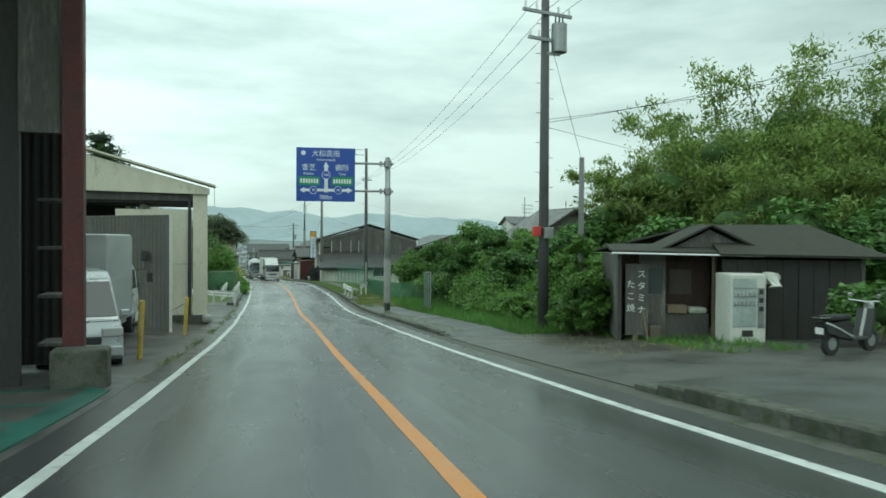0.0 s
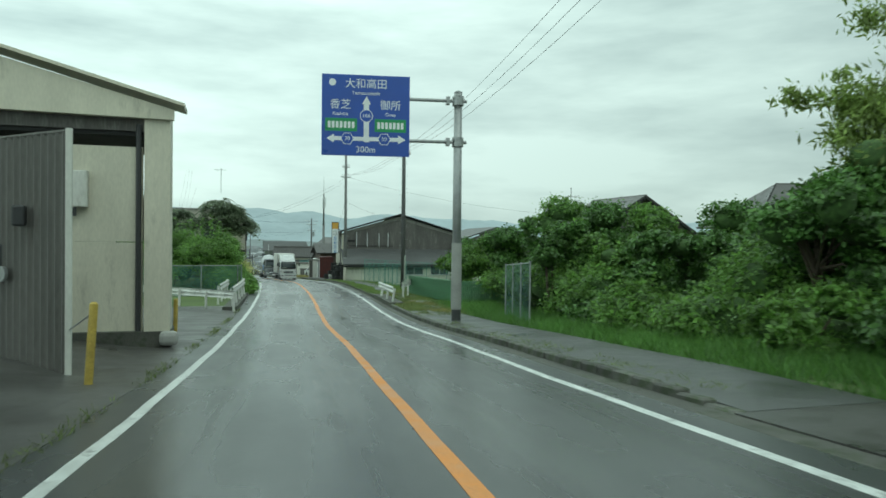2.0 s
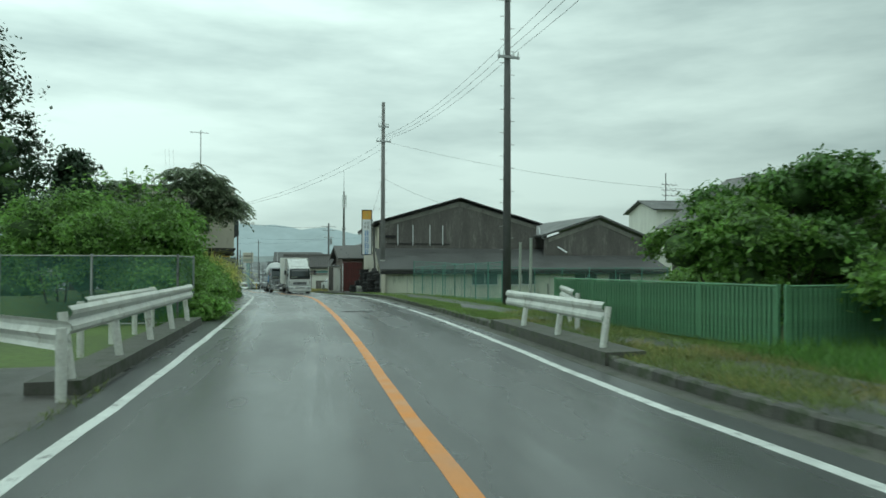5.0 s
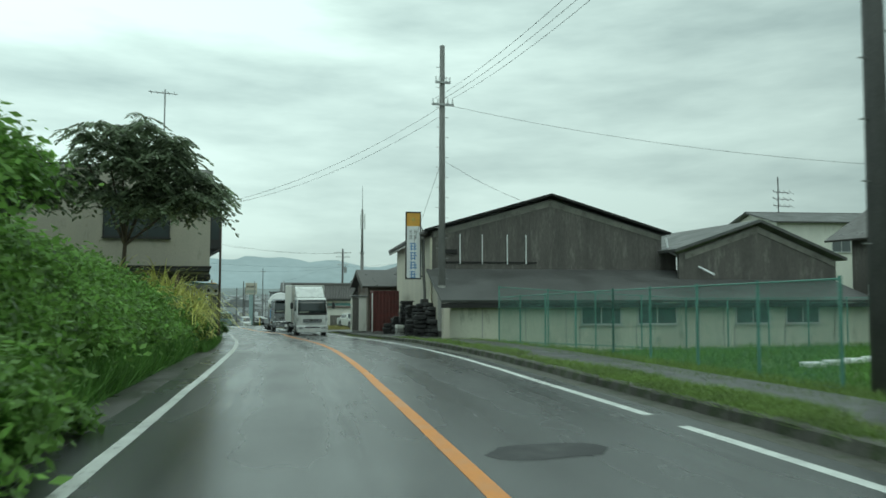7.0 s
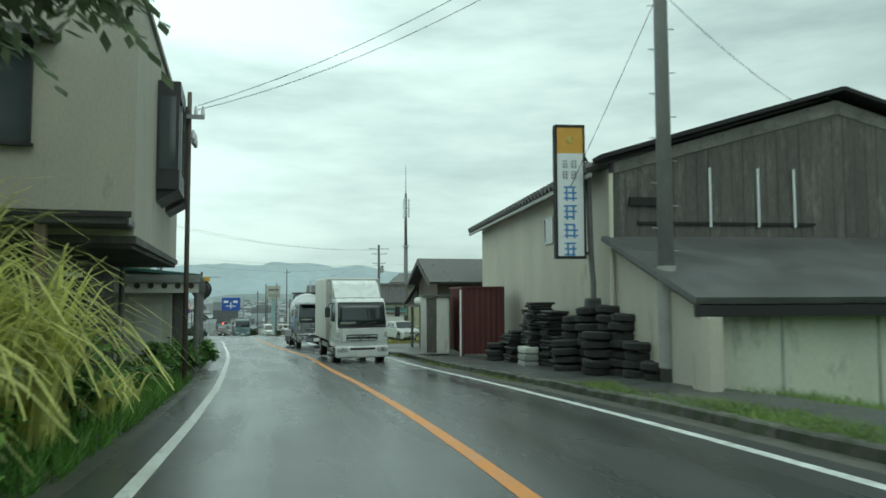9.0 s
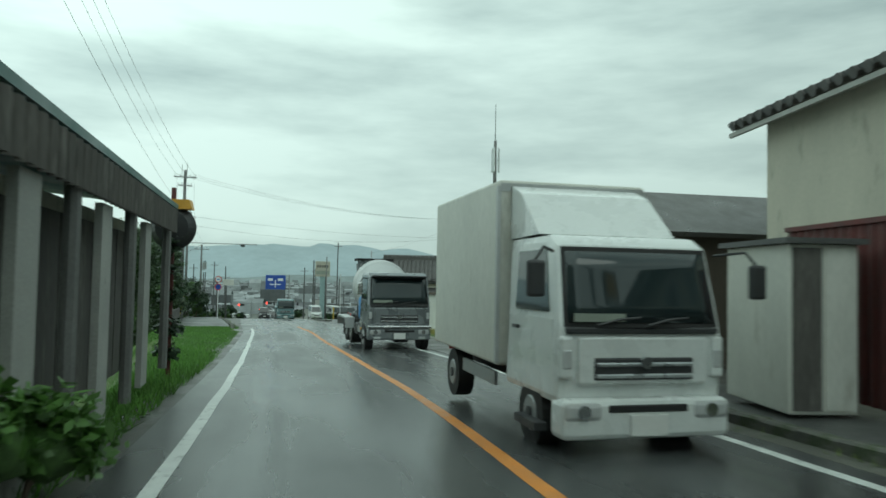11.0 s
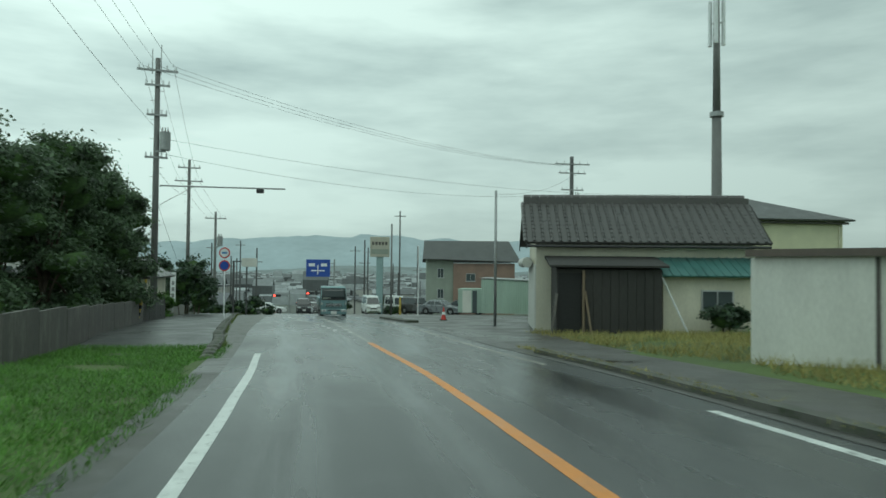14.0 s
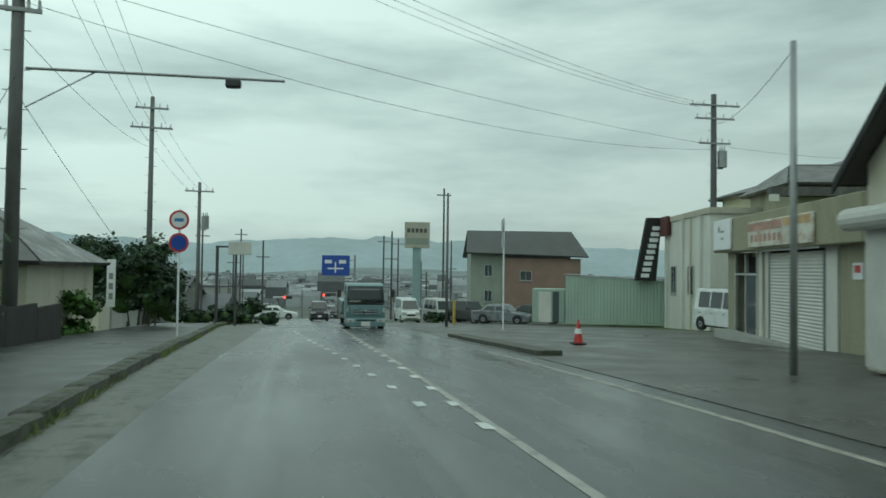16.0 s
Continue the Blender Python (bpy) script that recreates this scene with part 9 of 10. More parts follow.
# hedge on the left between the channel and the house
for i, y in enumerate((58.8, 61.4, 64.0, 66.6, 69.2, 71.8, 74.4)):
    at = (rx(y) - 5.6, y, gz(rx(y) - 5.6, y))
    rows = []
    for k in range(9):
        o = -5.0 - 0.55 * (k % 4) - R.uniform(0, 0.3)
        top = (0.5 + 0.55 * (k % 4) + R.uniform(-0.2, 0.3)) * (1 - 0.45 * smooth(61, 68, y))
        yy = y + R.uniform(-1.5, 1.5)
        rows.append((rx(yy) + o, yy, gz(rx(yy) + o, yy) + top, R.uniform(0.7, 1.0), R.uniform(0.8, 1.2), R.uniform(0.6, 0.95)))
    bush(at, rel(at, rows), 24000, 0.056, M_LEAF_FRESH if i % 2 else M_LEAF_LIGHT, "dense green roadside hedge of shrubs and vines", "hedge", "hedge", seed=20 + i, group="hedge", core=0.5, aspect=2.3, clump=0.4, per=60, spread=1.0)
    grass("verge_grass", y - 1.5, y + 1.5, -5.3, -4.0, 3000, 0.12, 0.62, M_GRASS, "rough green grass at the foot of the hedge", 40 + i, width=0.009, lean=0.2)
# low growth between the fence and the road
RW = random.Random(77)
for i, (x, y, s) in enumerate(((2.15, 57.9, 0.8), (2.0, 59.4, 0.9), (2.1, 60.8, 0.6), (2.0, 56.6, 0.45), *((rx(q) - 4.75, q, 0.75) for q in (71.0, 72.8, 74.4, 76.0, 77.8, 79.4)))):
    at = (x, y, gz(x, y))
    g = R if i < 4 else RW
    rows = [(g.uniform(-0.5, 0.3) * s, g.uniform(-0.9, 0.9) * s, s * g.uniform(0.15, 0.75), s * 0.5, s * 0.6, s * 0.4) for k in range(7)]
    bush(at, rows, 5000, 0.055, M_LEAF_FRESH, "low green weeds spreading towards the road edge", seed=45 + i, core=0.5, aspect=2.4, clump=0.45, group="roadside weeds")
grass("verge_grass", 55.0, 61.5, -4.6, -3.75, 3500, 0.1, 0.45, M_GRASS, "rough green grass along the road edge", 49, width=0.009, lean=0.2)
# upper growth behind the hedge
for i, (x, y, z, s) in enumerate(((0.5, 60.0, -0.75, 1.3), (0.3, 62.8, -0.4, 1.4), (0.4, 65.0, -1.3, 1.2), (0.8, 68.2, -1.6, 1.1), (-2.5, 61.0, -0.3, 1.9), (-2.2, 66.0, -1.3, 1.6), (-5.0, 66, -1.0, 1.8), (-7.5, 61.5, -0.6, 2.0), (-10.5, 61.0, -0.8, 2.0), (-14, 61, -0.8, 2.2))):
    at = (x, y, gz(x, y))
    rows = [(x + R.uniform(-0.9, 0.9) * s * 0.6, y + R.uniform(-0.8, 0.8) * s * 0.6, z + R.uniform(-1.6, 0.45), s * R.uniform(0.4, 0.65), s * R.uniform(0.4, 0.65), s * R.uniform(0.35, 0.6)) for k in range(8)]
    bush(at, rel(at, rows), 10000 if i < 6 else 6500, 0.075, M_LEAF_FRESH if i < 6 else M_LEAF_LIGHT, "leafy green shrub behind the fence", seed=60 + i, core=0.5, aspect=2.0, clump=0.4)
# tall sparse knotweed rising out of the hedge
for i, (x, y, top) in enumerate(((-0.6, 62.0, 1.9), (-0.1, 62.3, 2.1), (0.4, 62.0, 1.7), (0.5, 61.2, 1.2), (0.1, 61.2, 1.7), (-1.1, 62.2, 1.8), (0.7, 60.4, 0.9), (-1.9, 61.6, 1.9))):
    at = Vector((x, y, gz(x, y)))
    hh = top - at.z
    t = thing("knotweed", at, "tall sparse weed with large drooping leaves above the hedge", "weed", "tall weeds")
    q = []
    for k in range(5):
        a = R.uniform(0, 6.28)
        tip = Vector((0.45 * math.cos(a), 0.45 * math.sin(a), hh * R.uniform(0.86, 1.0)))
        foot = Vector((0.1 * math.cos(a), 0.1 * math.sin(a), -0.1))
        mid = foot.lerp(tip, 0.6) * 1.0 + Vector((-0.12 * math.cos(a), -0.12 * math.sin(a), 0.1))
        part("stem", bar([foot, mid, tip], 0.014, 6, 0.005), M_LEAF, t)
        for j in range(22):
            u = 0.5 + 0.5 * j / 21
            p = foot.lerp(mid, u / 0.6) if u < 0.6 else mid.lerp(tip, (u - 0.6) / 0.4)
            b = a + j * 2.4 + R.uniform(-0.4, 0.4)
            d = Vector((math.cos(b), math.sin(b), R.uniform(-0.65, 0.15)))
            s = Vector((-math.sin(b), math.cos(b), R.uniform(-0.3, 0.3)))
            ln = R.uniform(0.2, 0.4) * (1.25 - 0.5 * u)
            q.append([tuple(p), tuple(p + d * ln * 0.45 + s * ln * 0.3), tuple(p + d * ln), tuple(p + d * ln * 0.45 - s * ln * 0.3)])
    quads_object("foliage", np.array(q), M_LEAF_FRESH, t)
# evergreen trees
for i, (x, y, h, w) in enumerate(((-10.2, 74.0, 14.3, 7.4), (-15.5, 72.5, 11.5, 6.0), (-5.2, 75.5, 6.8, 2.6))):
    at = (x, y, gz(x, y))
    crown = []
    for k in range(110):
        u = 0.03 + 0.97 * k / 109
        ww = w * (1.0 - 0.92 * max(u, 0.2))
        a = k * 2.4 + R.uniform(-0.4, 0.4)
        q = R.uniform(0.45, 0.92) * ww
        s = (0.55 + 0.11 * w * (1.1 - u)) * R.uniform(0.8, 1.25)
        crown.append((q * math.cos(a), q * math.sin(a), h * (0.16 + 0.80 * u) + R.uniform(-0.3, 0.3), s, s, s * 0.6))
    t = thing("tree", at, "tall dense dark conical evergreen tree", "tree")
    part("trunk", bar([(0, 0, -0.3), (0, 0, h * 0.5), (0, 0, h * 0.93)], 0.28, 10, 0.05), M_BARK, t)
    for k in range(0, 110, 9):
        c = crown[k]
        part("limb", bar([(0, 0, c[2] - 0.2), c[:3]], 0.06, 6, 0.02), M_BARK, t)
    cone = [(0, 0, h * (0.34 + 0.07 * k), w * 0.62 * (1 - 0.2 - 0.088 * k), w * 0.62 * (1 - 0.2 - 0.088 * k), h * 0.07) for k in range(9)]
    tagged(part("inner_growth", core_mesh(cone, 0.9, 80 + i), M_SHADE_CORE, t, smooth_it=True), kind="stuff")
    quads_object("foliage", leaf_quads(crown, 30000 if w > 3 else 20000, 0.13, 80 + i, aspect=2.0, inner=0.3, clump=0.6, droop=0.3), M_LEAF_DARK, t)
# trees with feathered, hanging leaves in front of the house
def frond(q, p, a, length, r):
    """One leaf of paired leaflets on an arching stalk, from p outwards at angle a."""
    c, sn = math.cos(a), math.sin(a)
    lift = r.uniform(-0.25, 0.45)
    for k in range(7):
        u = (k + 0.6) / 7
        at = p + Vector((c * length * u, sn * length * u, length * (lift * u - 0.75 * u * u)))
        w = 0.34 * (1 - 0.55 * abs(u - 0.4)) * r.uniform(0.8, 1.15)
        for side in (-1, 1):
            d = Vector((-sn * side * 0.75 + c * 0.45, c * side * 0.75 + sn * 0.45, r.uniform(-0.75, -0.25))).normalized()
            g = Vector((c, sn, -0.2)) * 0.062
            q.append([tuple(at), tuple(at + d * w * 0.5 + g), tuple(at + d * w), tuple(at + d * w * 0.5 - g)])


for i, (x, y, top, w) in enumerate(((0.05, 77.7, 4.05, 2.25), (-3.3, 77.2, 3.1, 1.9))):
    at = (x, y, gz(x, y))
    hh = top - at[2]
    t = thing("tree", at, "spreading tree with feathered drooping leaves", "tree")
    fork = Vector((0.1, 0.05, hh * 0.4))
    part("trunk", bar([(0, 0, -0.3), (0.05, 0.0, hh * 0.2), fork], 0.09, 9, 0.06), M_BARK, t)
    ends = []
    for k in range(120 if i == 0 else 60):
        a, d = R.uniform(0, 6.28), w * R.uniform(0.05, 1.0) ** 0.55
        c = Vector((d * math.cos(a), d * 0.8 * math.sin(a), 0))
        if i == 0:
            c.x += 0.75
            c.z = hh - 0.12 - 0.2 * max(0.0, c.x + 0.3) ** 2 - 0.6 * max(0.0, -0.5 - c.x) - 2.7 * R.random() ** 1.2 + 0.45 * noise.noise((c.x * 1.3, c.y * 1.3, 5)) - 0.05 * c.y * c.y
        else:
            c.z = hh - 0.15 - 0.35 * d * d - 1.2 * R.random() ** 1.7
        c.z = max(c.z, (1.2 if c.x > 1.2 else 0.9) - at[2] + R.uniform(0, 0.5))
        ends.append(c)
    for k in range(7):
        m = ends[k * 5]
        part("limb", bar([fork, fork.lerp(m, 0.5) + Vector((0, 0, 0.15)), m], 0.045, 7, 0.015), M_BARK, t)
    q = []
    for c in ends:
        a0 = R.uniform(0, 6.28)
        for k in range(7):
            frond(q, c + Vector((0, 0, R.uniform(-0.15, 0.05))), a0 + k * 0.9 + R.uniform(-0.2, 0.2), R.uniform(0.45, 0.95), R)
    quads_object("foliage", np.array(q), M_LEAF_FEATHER, t)


def pampas(x, y, n, length, seed):
    r = random.Random(seed)
    t = thing("pampas_grass", (x, y, gz(x, y)), "tall arching yellow-green pampas grass clump", "grass clump", "pampas grass")
    q = []
    for k in range(n):
        a, ln = r.uniform(0, 2 * math.pi), length * r.uniform(0.55, 1.0)
        bend, w = r.uniform(0.5, 1.35), r.uniform(0.026, 0.06)
        c, s = math.cos(a), math.sin(a)
        o = Vector((r.uniform(-0.45, 0.45), r.uniform(-0.45, 0.45), 0))
        prev = None
        for j in range(8):
            u = j / 7
            out = ln * 0.46 * bend * u ** 1.7
            up = ln * (u - 0.6 * bend * u ** 3)
            p = o + Vector((c * out, s * out, up))
            ww = w * (1 - 0.85 * u)
            row = (p + Vector((-s * ww, c * ww, 0)), p - Vector((-s * ww, c * ww, 0)))
            if prev:
                q.append([prev[0], prev[1], row[1], row[0]])
            prev = row
    quads_object("blade_tuft", np.array([[tuple(v) for v in f] for f in q]), M_PAMPAS, t)
    return t


for i, (x, y, n, ln) in enumerate(((1.9, 77.2, 260, 3.5), (1.2, 78.6, 280, 4.1), (2.0, 79.2, 230, 3.3), (0.0, 77.8, 260, 3.8), (2.1, 75.6, 130, 2.8), (1.4, 80.6, 130, 3.2), (2.2, 81.3, 50, 1.5), (2.1, 83.0, 30, 1.2))):
    pampas(x, y, n, ln, 100 + i)
for i, y in enumerate((77, 79.5, 82, 85, 88)):
    at = (rx(y) - 5.0, y, gz(rx(y) - 5.0, y))
    rows = [(rx(y) - 4.6 - 0.5 * (k % 3), y + R.uniform(-1.3, 1.3), at[2] + R.uniform(0.1, 0.9 if y < 81 else 0.4), 0.55, 0.7, 0.5 if y < 81 else 0.25) for k in range(8)]
    bush(at, rel(at, rows), 5000 if y < 81 else 2600, 0.08, M_LEAF, "low tangled weeds at the road's edge", "weeds", "weeds", seed=120 + i)
    grass("verge_grass", y - 1.5, y + 1.5, -5.5, -3.7, 1800, 0.1, 0.35, M_GRASS, "rough green grass at the road's edge", 130 + i, width=0.012, lean=0.12)
for i, (x, y) in enumerate(((1.6, 90.4), (1.9, 91.5), (2.2, 93.6))):
    at = (x, y, gz(x, y))
    bush(at, [(0, 0, 0.5, 0.4, 0.4, 0.4), (0.2, 0.5, 0.35, 0.35, 0.4, 0.3)], 1500, 0.08, M_LEAF, "small potted shrub in front of the shop", seed=140 + i)
grass("verge_grass", 94, 112, -5.6, -3.7, 7000, 0.1, 0.3, M_GRASS, "bright green grass on the bank top", 150, width=0.012)

# right side: kudzu-covered bank and bushes
for i, (y, x0) in enumerate(((22.5, 12.6), (25.5, 12.2), (28.5, 12.4), (31.5, 13.0), (34.5, 13.4), (37.5, 13.6), (40.5, 13.8), (43.5, 14.5), (49, 17), (54, 18), (59, 19))):
    at = (x0 + 1.5, y, gz(x0 + 1.5, y))
    rows = []
    for k in range(11):
        f = (k % 4) / 3
        x = x0 + 6.5 * f + R.uniform(-0.4, 0.4)
        yy = y + R.uniform(-1.7, 1.7)
        top = 0.6 + 2.0 * f + R.uniform(-0.25, 0.45) + 1.0 * smooth(33, 37, y) * (1 - smooth(40, 46, y)) * (1 - f)
        rows.append((x, yy, gz(x, yy) + top - 0.3, R.uniform(0.7, 1.4), R.uniform(0.8, 1.5), R.uniform(0.55, 1.0)))
    bush(at, rel(at, rows), 26000, 0.088, M_LEAF_LIGHT if i % 3 else M_LEAF, "bank overgrown with broad-leaved vines", "bush", "vine_thicket", seed=160 + i, core=0.78, group="vine thicket")
for i, (x, y, z, s) in enumerate(((10.7, 18.2, -0.1, 1.0), (11.4, 19.4, 0.3, 1.1), (11.6, 20.8, -0.4, 1.1), (11.0, 23.4, -0.9, 0.9), (12.8, 20.2, 0.1, 1.3), (16.5, 41, 1.5, 1.7), (14.4, 38.0, 1.1, 1.5), (18.0, 30.5, 0.7, 1.7), (20, 36, 1.2, 1.8), (14.9, 34.4, 0.6, 1.4), (12.9, 37.2, 0.7, 1.0), (17.2, 37.5, 1.2, 1.5), (13.9, 31.2, 0.1, 1.2), (13.9, 49.0, 0.1, 1.4), (15.0, 49.6, 0.6, 1.5), (17.6, 50.0, 0.3, 1.5))):
    at = (x, y, gz(x, y))
    rows = [(x + R.uniform(-1.0, 1.0) * s, y + R.uniform(-0.9, 0.9) * s, z + R.uniform(-1.3, 0.2) * s, s * R.uniform(0.35, 0.6), s * R.uniform(0.35, 0.6), s * R.uniform(0.3, 0.45)) for k in range(10)]
    bush(at, rel(at, rows), 14000, 0.08, M_LEAF if i > 5 and i % 2 == 0 else M_LEAF_LIGHT, "rounded green bush on the bank", seed=180 + i)
for i, (x, y, z, s) in enumerate(((13.9, 25.2, 1.2, 1.4), (15.6, 25.6, 1.3, 1.4), (14.4, 23.4, 0.3, 1.2))):
    at = (x, y, gz(x, y))
    rows = [(R.uniform(-1.0, 1.0) * s, R.uniform(-0.9, 0.9) * s, z - at[2] + R.uniform(-1.2, 0.45) * s, s * R.uniform(0.35, 0.6), s * R.uniform(0.35, 0.6), s * R.uniform(0.3, 0.45)) for k in range(12)]
    tree(at, z - at[2] + 0.6, rows, 16000, 0.085, M_LEAF, "dark rounded tree above the thicket", seed=196 + i, trunk_r=0.1, core=0.7)
# bamboo and trees behind the hut
def bamboo(x, y, h, w, n, seed):
    """Arching culms that carry sprays of narrow leaves."""
    r = np.random.RandomState(seed)
    at = (x, y, gz(x, y))
    t = thing("bamboo", at, "feathery pale green bamboo clump behind the hut", "bamboo", "bamboo clumps")
    sprays, core = [], []
    for k in range(16):
        a = r.uniform(0, 2 * np.pi)
        ln, out = h * r.uniform(0.7, 1.08), w * r.uniform(0.4, 1.25)
        foot = Vector((r.uniform(-0.5, 0.5) * w, r.uniform(-0.5, 0.5) * w, -0.2))
        pts = []
        for q in range(9):
            u = q / 8
            pts.append(foot + Vector((math.cos(a) * out * u ** 2.2, math.sin(a) * out * u ** 2.2, ln * (u - 0.16 * u ** 4))))
        part("culm", bar(pts, 0.045, 6, 0.012), M_BAMBOO, t)
        for q in range(13):
            u = 0.22 + 0.78 * q / 12
            c = pts[min(8, int(u * 8))].lerp(pts[min(8, int(u * 8) + 1)], u * 8 - int(u * 8))
            s = w * 0.31 * (1.2 - 0.55 * u)
            sprays.append((c.x + r.normal(0, 0.35), c.y + r.normal(0, 0.35), c.z + r.normal(0, 0.15), s, s, s * 0.75))
    for k in range(8):
        core.append((r.uniform(-0.5, 0.5) * w, r.uniform(-0.5, 0.5) * w, h * (0.12 + 0.075 * k), w * 0.55, w * 0.55, h * 0.09))
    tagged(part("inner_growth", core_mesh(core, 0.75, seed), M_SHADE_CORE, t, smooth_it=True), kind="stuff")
    quads_object("foliage", leaf_quads(sprays, n, 0.068, seed, aspect=3.6, inner=0.1, droop=0.7, clump=0.95, per=24, spread=1.1), M_BAMBOO, t)


for i, (x, y, h, w) in enumerate(((15.8, 25.5, 6.6, 1.5), (17.5, 24.8, 8.4, 1.9), (20.0, 26.0, 10.6, 2.3), (23.0, 25.0, 12.4, 2.5), (26.5, 23.0, 12.4, 2.6), (21.8, 21.5, 8.6, 2.2), (25.5, 18.5, 9.4, 2.5), (29.5, 20.0, 11.0, 2.7), (18.6, 21.0, 6.4, 1.9), (28.0, 15.0, 9.0, 2.5))):
    bamboo(x, y, h, w, 34000, 200 + i)
for i, (x, y, z, s) in enumerate(((15.6, 20.0, 0.4, 1.7), (18.5, 17.8, 0.6, 1.8), (21, 16.5, 0.8, 1.9), (24.0, 14.5, 1.0, 2.0), (16.3, 17.3, -0.3, 1.2), (17.5, 12.6, -0.2, 1.3))):
    at = (x, y, gz(x, y))
    rows = [(x + R.uniform(-0.7, 0.7) * s, y + R.uniform(-0.6, 0.6) * s, z + R.uniform(-0.7, 0.6) * s, s * 0.6, s * 0.6, s * 0.6) for k in range(6)]
    bush(at, rel(at, rows), 8000, 0.14, M_LEAF, "dark green undergrowth behind the hut", seed=220 + i)
bush((13.6, 11.7, -1.0), [(0, 0, 0.9, 0.8, 0.4, 0.5), (0.7, 0.1, 0.8, 0.6, 0.4, 0.5), (-0.5, 0, 0.5, 0.5, 0.4, 0.4)], 3500, 0.11, M_LEAF, "green weeds against the hut wall", seed=230)
grass("verge_grass", 19, 46, 5.6, lambda y: 8.8, 30000, 0.10, 0.42, M_GRASS, "long green grass between pavement and bushes", 240, width=0.009, lean=0.2)
grass("verge_grass", 11.5, 19, 7.5, 9.5, 2500, 0.06, 0.25, M_GRASS, "weeds along the hut's forecourt", 241, width=0.012, lean=0.1)
grass("verge_grass", 12, 18.5, 5.0, 9.0, 1800, 0.03, 0.12, M_DRYGRASS, "thin dry grass on the forecourt's edge", 242, width=0.01, lean=0.05)
grass("kerb_weeds", 20, 84, 3.5, 4.3, 24000, 0.02, 0.09, M_WEED, "low green weeds and moss along the kerb", 243, width=0.006, lean=0.07, dz=0.09, mask=lambda o, y: (1.0 if y > 40 else 0.12) * (1 - 0.6 * smooth(62, 72, y)) * (0.35 + 0.65 * smooth(-0.3, 0.3, noise.noise((o, y * 0.4, 7)))))
grass("kerb_moss", 46, 84, 3.5, 4.55, 42000, 0.03, 0.12, M_MOSS, "yellow-green moss and short grass over the kerb edge", 249, width=0.008, lean=0.1, dz=0.085, mask=lambda o, y: smooth(46, 50, y) * (1 - 0.85 * smooth(60, 68, y)) * smooth(-0.45, 0.15, noise.noise((o * 0.7, y * 0.3, 21)) + 0.5 * (4.1 - o)))
grass("verge_weeds", 38, 56, 3.7, 5.9, 16000, 0.03, 0.16, M_WEED, "rough weeds over the end of the pavement", 247, width=0.007, lean=0.09, dz=0.07, mask=lambda o, y: smooth(38, 42, y) * (0.3 + 0.7 * smooth(-0.2, 0.3, noise.noise((o * 0.8, y * 0.4, 3)))))
grass("verge_weeds", 38, 56, 3.7, 5.9, 9000, 0.03, 0.14, M_DRYGRASS, "brown dead grass among the weeds", 248, width=0.007, lean=0.1, dz=0.07, mask=lambda o, y: smooth(38, 42, y) * smooth(-0.2, 0.4, noise.noise((o * 0.8, y * 0.4, 13))))
grass("verge_grass", 46, 86, 5.15, 7.6, 36000, 0.05, 0.19, M_MOSS, "green verge in front of the fence", 244, width=0.008, lean=0.12, mask=lambda o, y: 1 - 0.7 * smooth(66, 74, y))
grass("field_grass", 60, 79, 7.4, 24, 30000, 0.10, 0.36, M_GRASS, "long grass behind the fence", 245, width=0.012, lean=0.2)
for i, (x, y, s) in enumerate(((30, 75, 0.7), (32, 72, 0.9))):
    at = (x, y, gz(x, y))
    bush(at, [(0, 0, 0.5 * s, s, s * 0.7, 0.7 * s), (0.6 * s, 0.2, 0.4 * s, 0.7 * s, 0.6 * s, 0.5 * s)], 3500, 0.1, M_LEAF, "shrub growing beside the workshop wall", seed=250 + i)
for x, y, h in ((11.78, 56.7, 2.35), (12.3, 58.9, 2.3)):
    fp = thing("fence_post", (x, y, gz(x, y)), "pale green weathered fence post on the verge", "post", "verge posts")
    part("shaft", bar([(0, 0, -0.2), (0.03, 0, h)], 0.05, 10, 0.045), M_SAGE, fp)
    part("cap", bar([(0.03, 0, h), (0.03, 0, h + 0.03)], 0.055, 10), M_GALV, fp)
RS = random.Random(71)
for k in range(12):
    x, y = 15.2 + 0.45 * k + RS.uniform(-0.2, 0.2), 62.5 + RS.uniform(-0.8, 0.8)
    gs_ = thing("garden_stake", (x, y, gz(x, y)), "thin bare stake standing in the garden grass", "stake", "garden stakes")
    part("stick", bar([(0, 0, -0.1), (RS.uniform(-0.06, 0.06), RS.uniform(-0.06, 0.06), RS.uniform(0.9, 1.4))], 0.02, 6), M_WOOD if k % 3 else M_POLE_DARK, gs_)
ws_ = thing("plastic_sheets", (20.5, 70.0, gz(20.5, 70) + 0.05), "low white plastic sheeting on the garden beds", "sheeting")
for k in range(4):
    part("sheet", soft_box(-1.6 + 1.0 * k, -1.0 + 1.0 * k, -0.3 + 0.3 * k, 0.1 + 0.3 * k, 0.0, 0.14, 0.04, 2), M_SIGNWHITE, ws_)

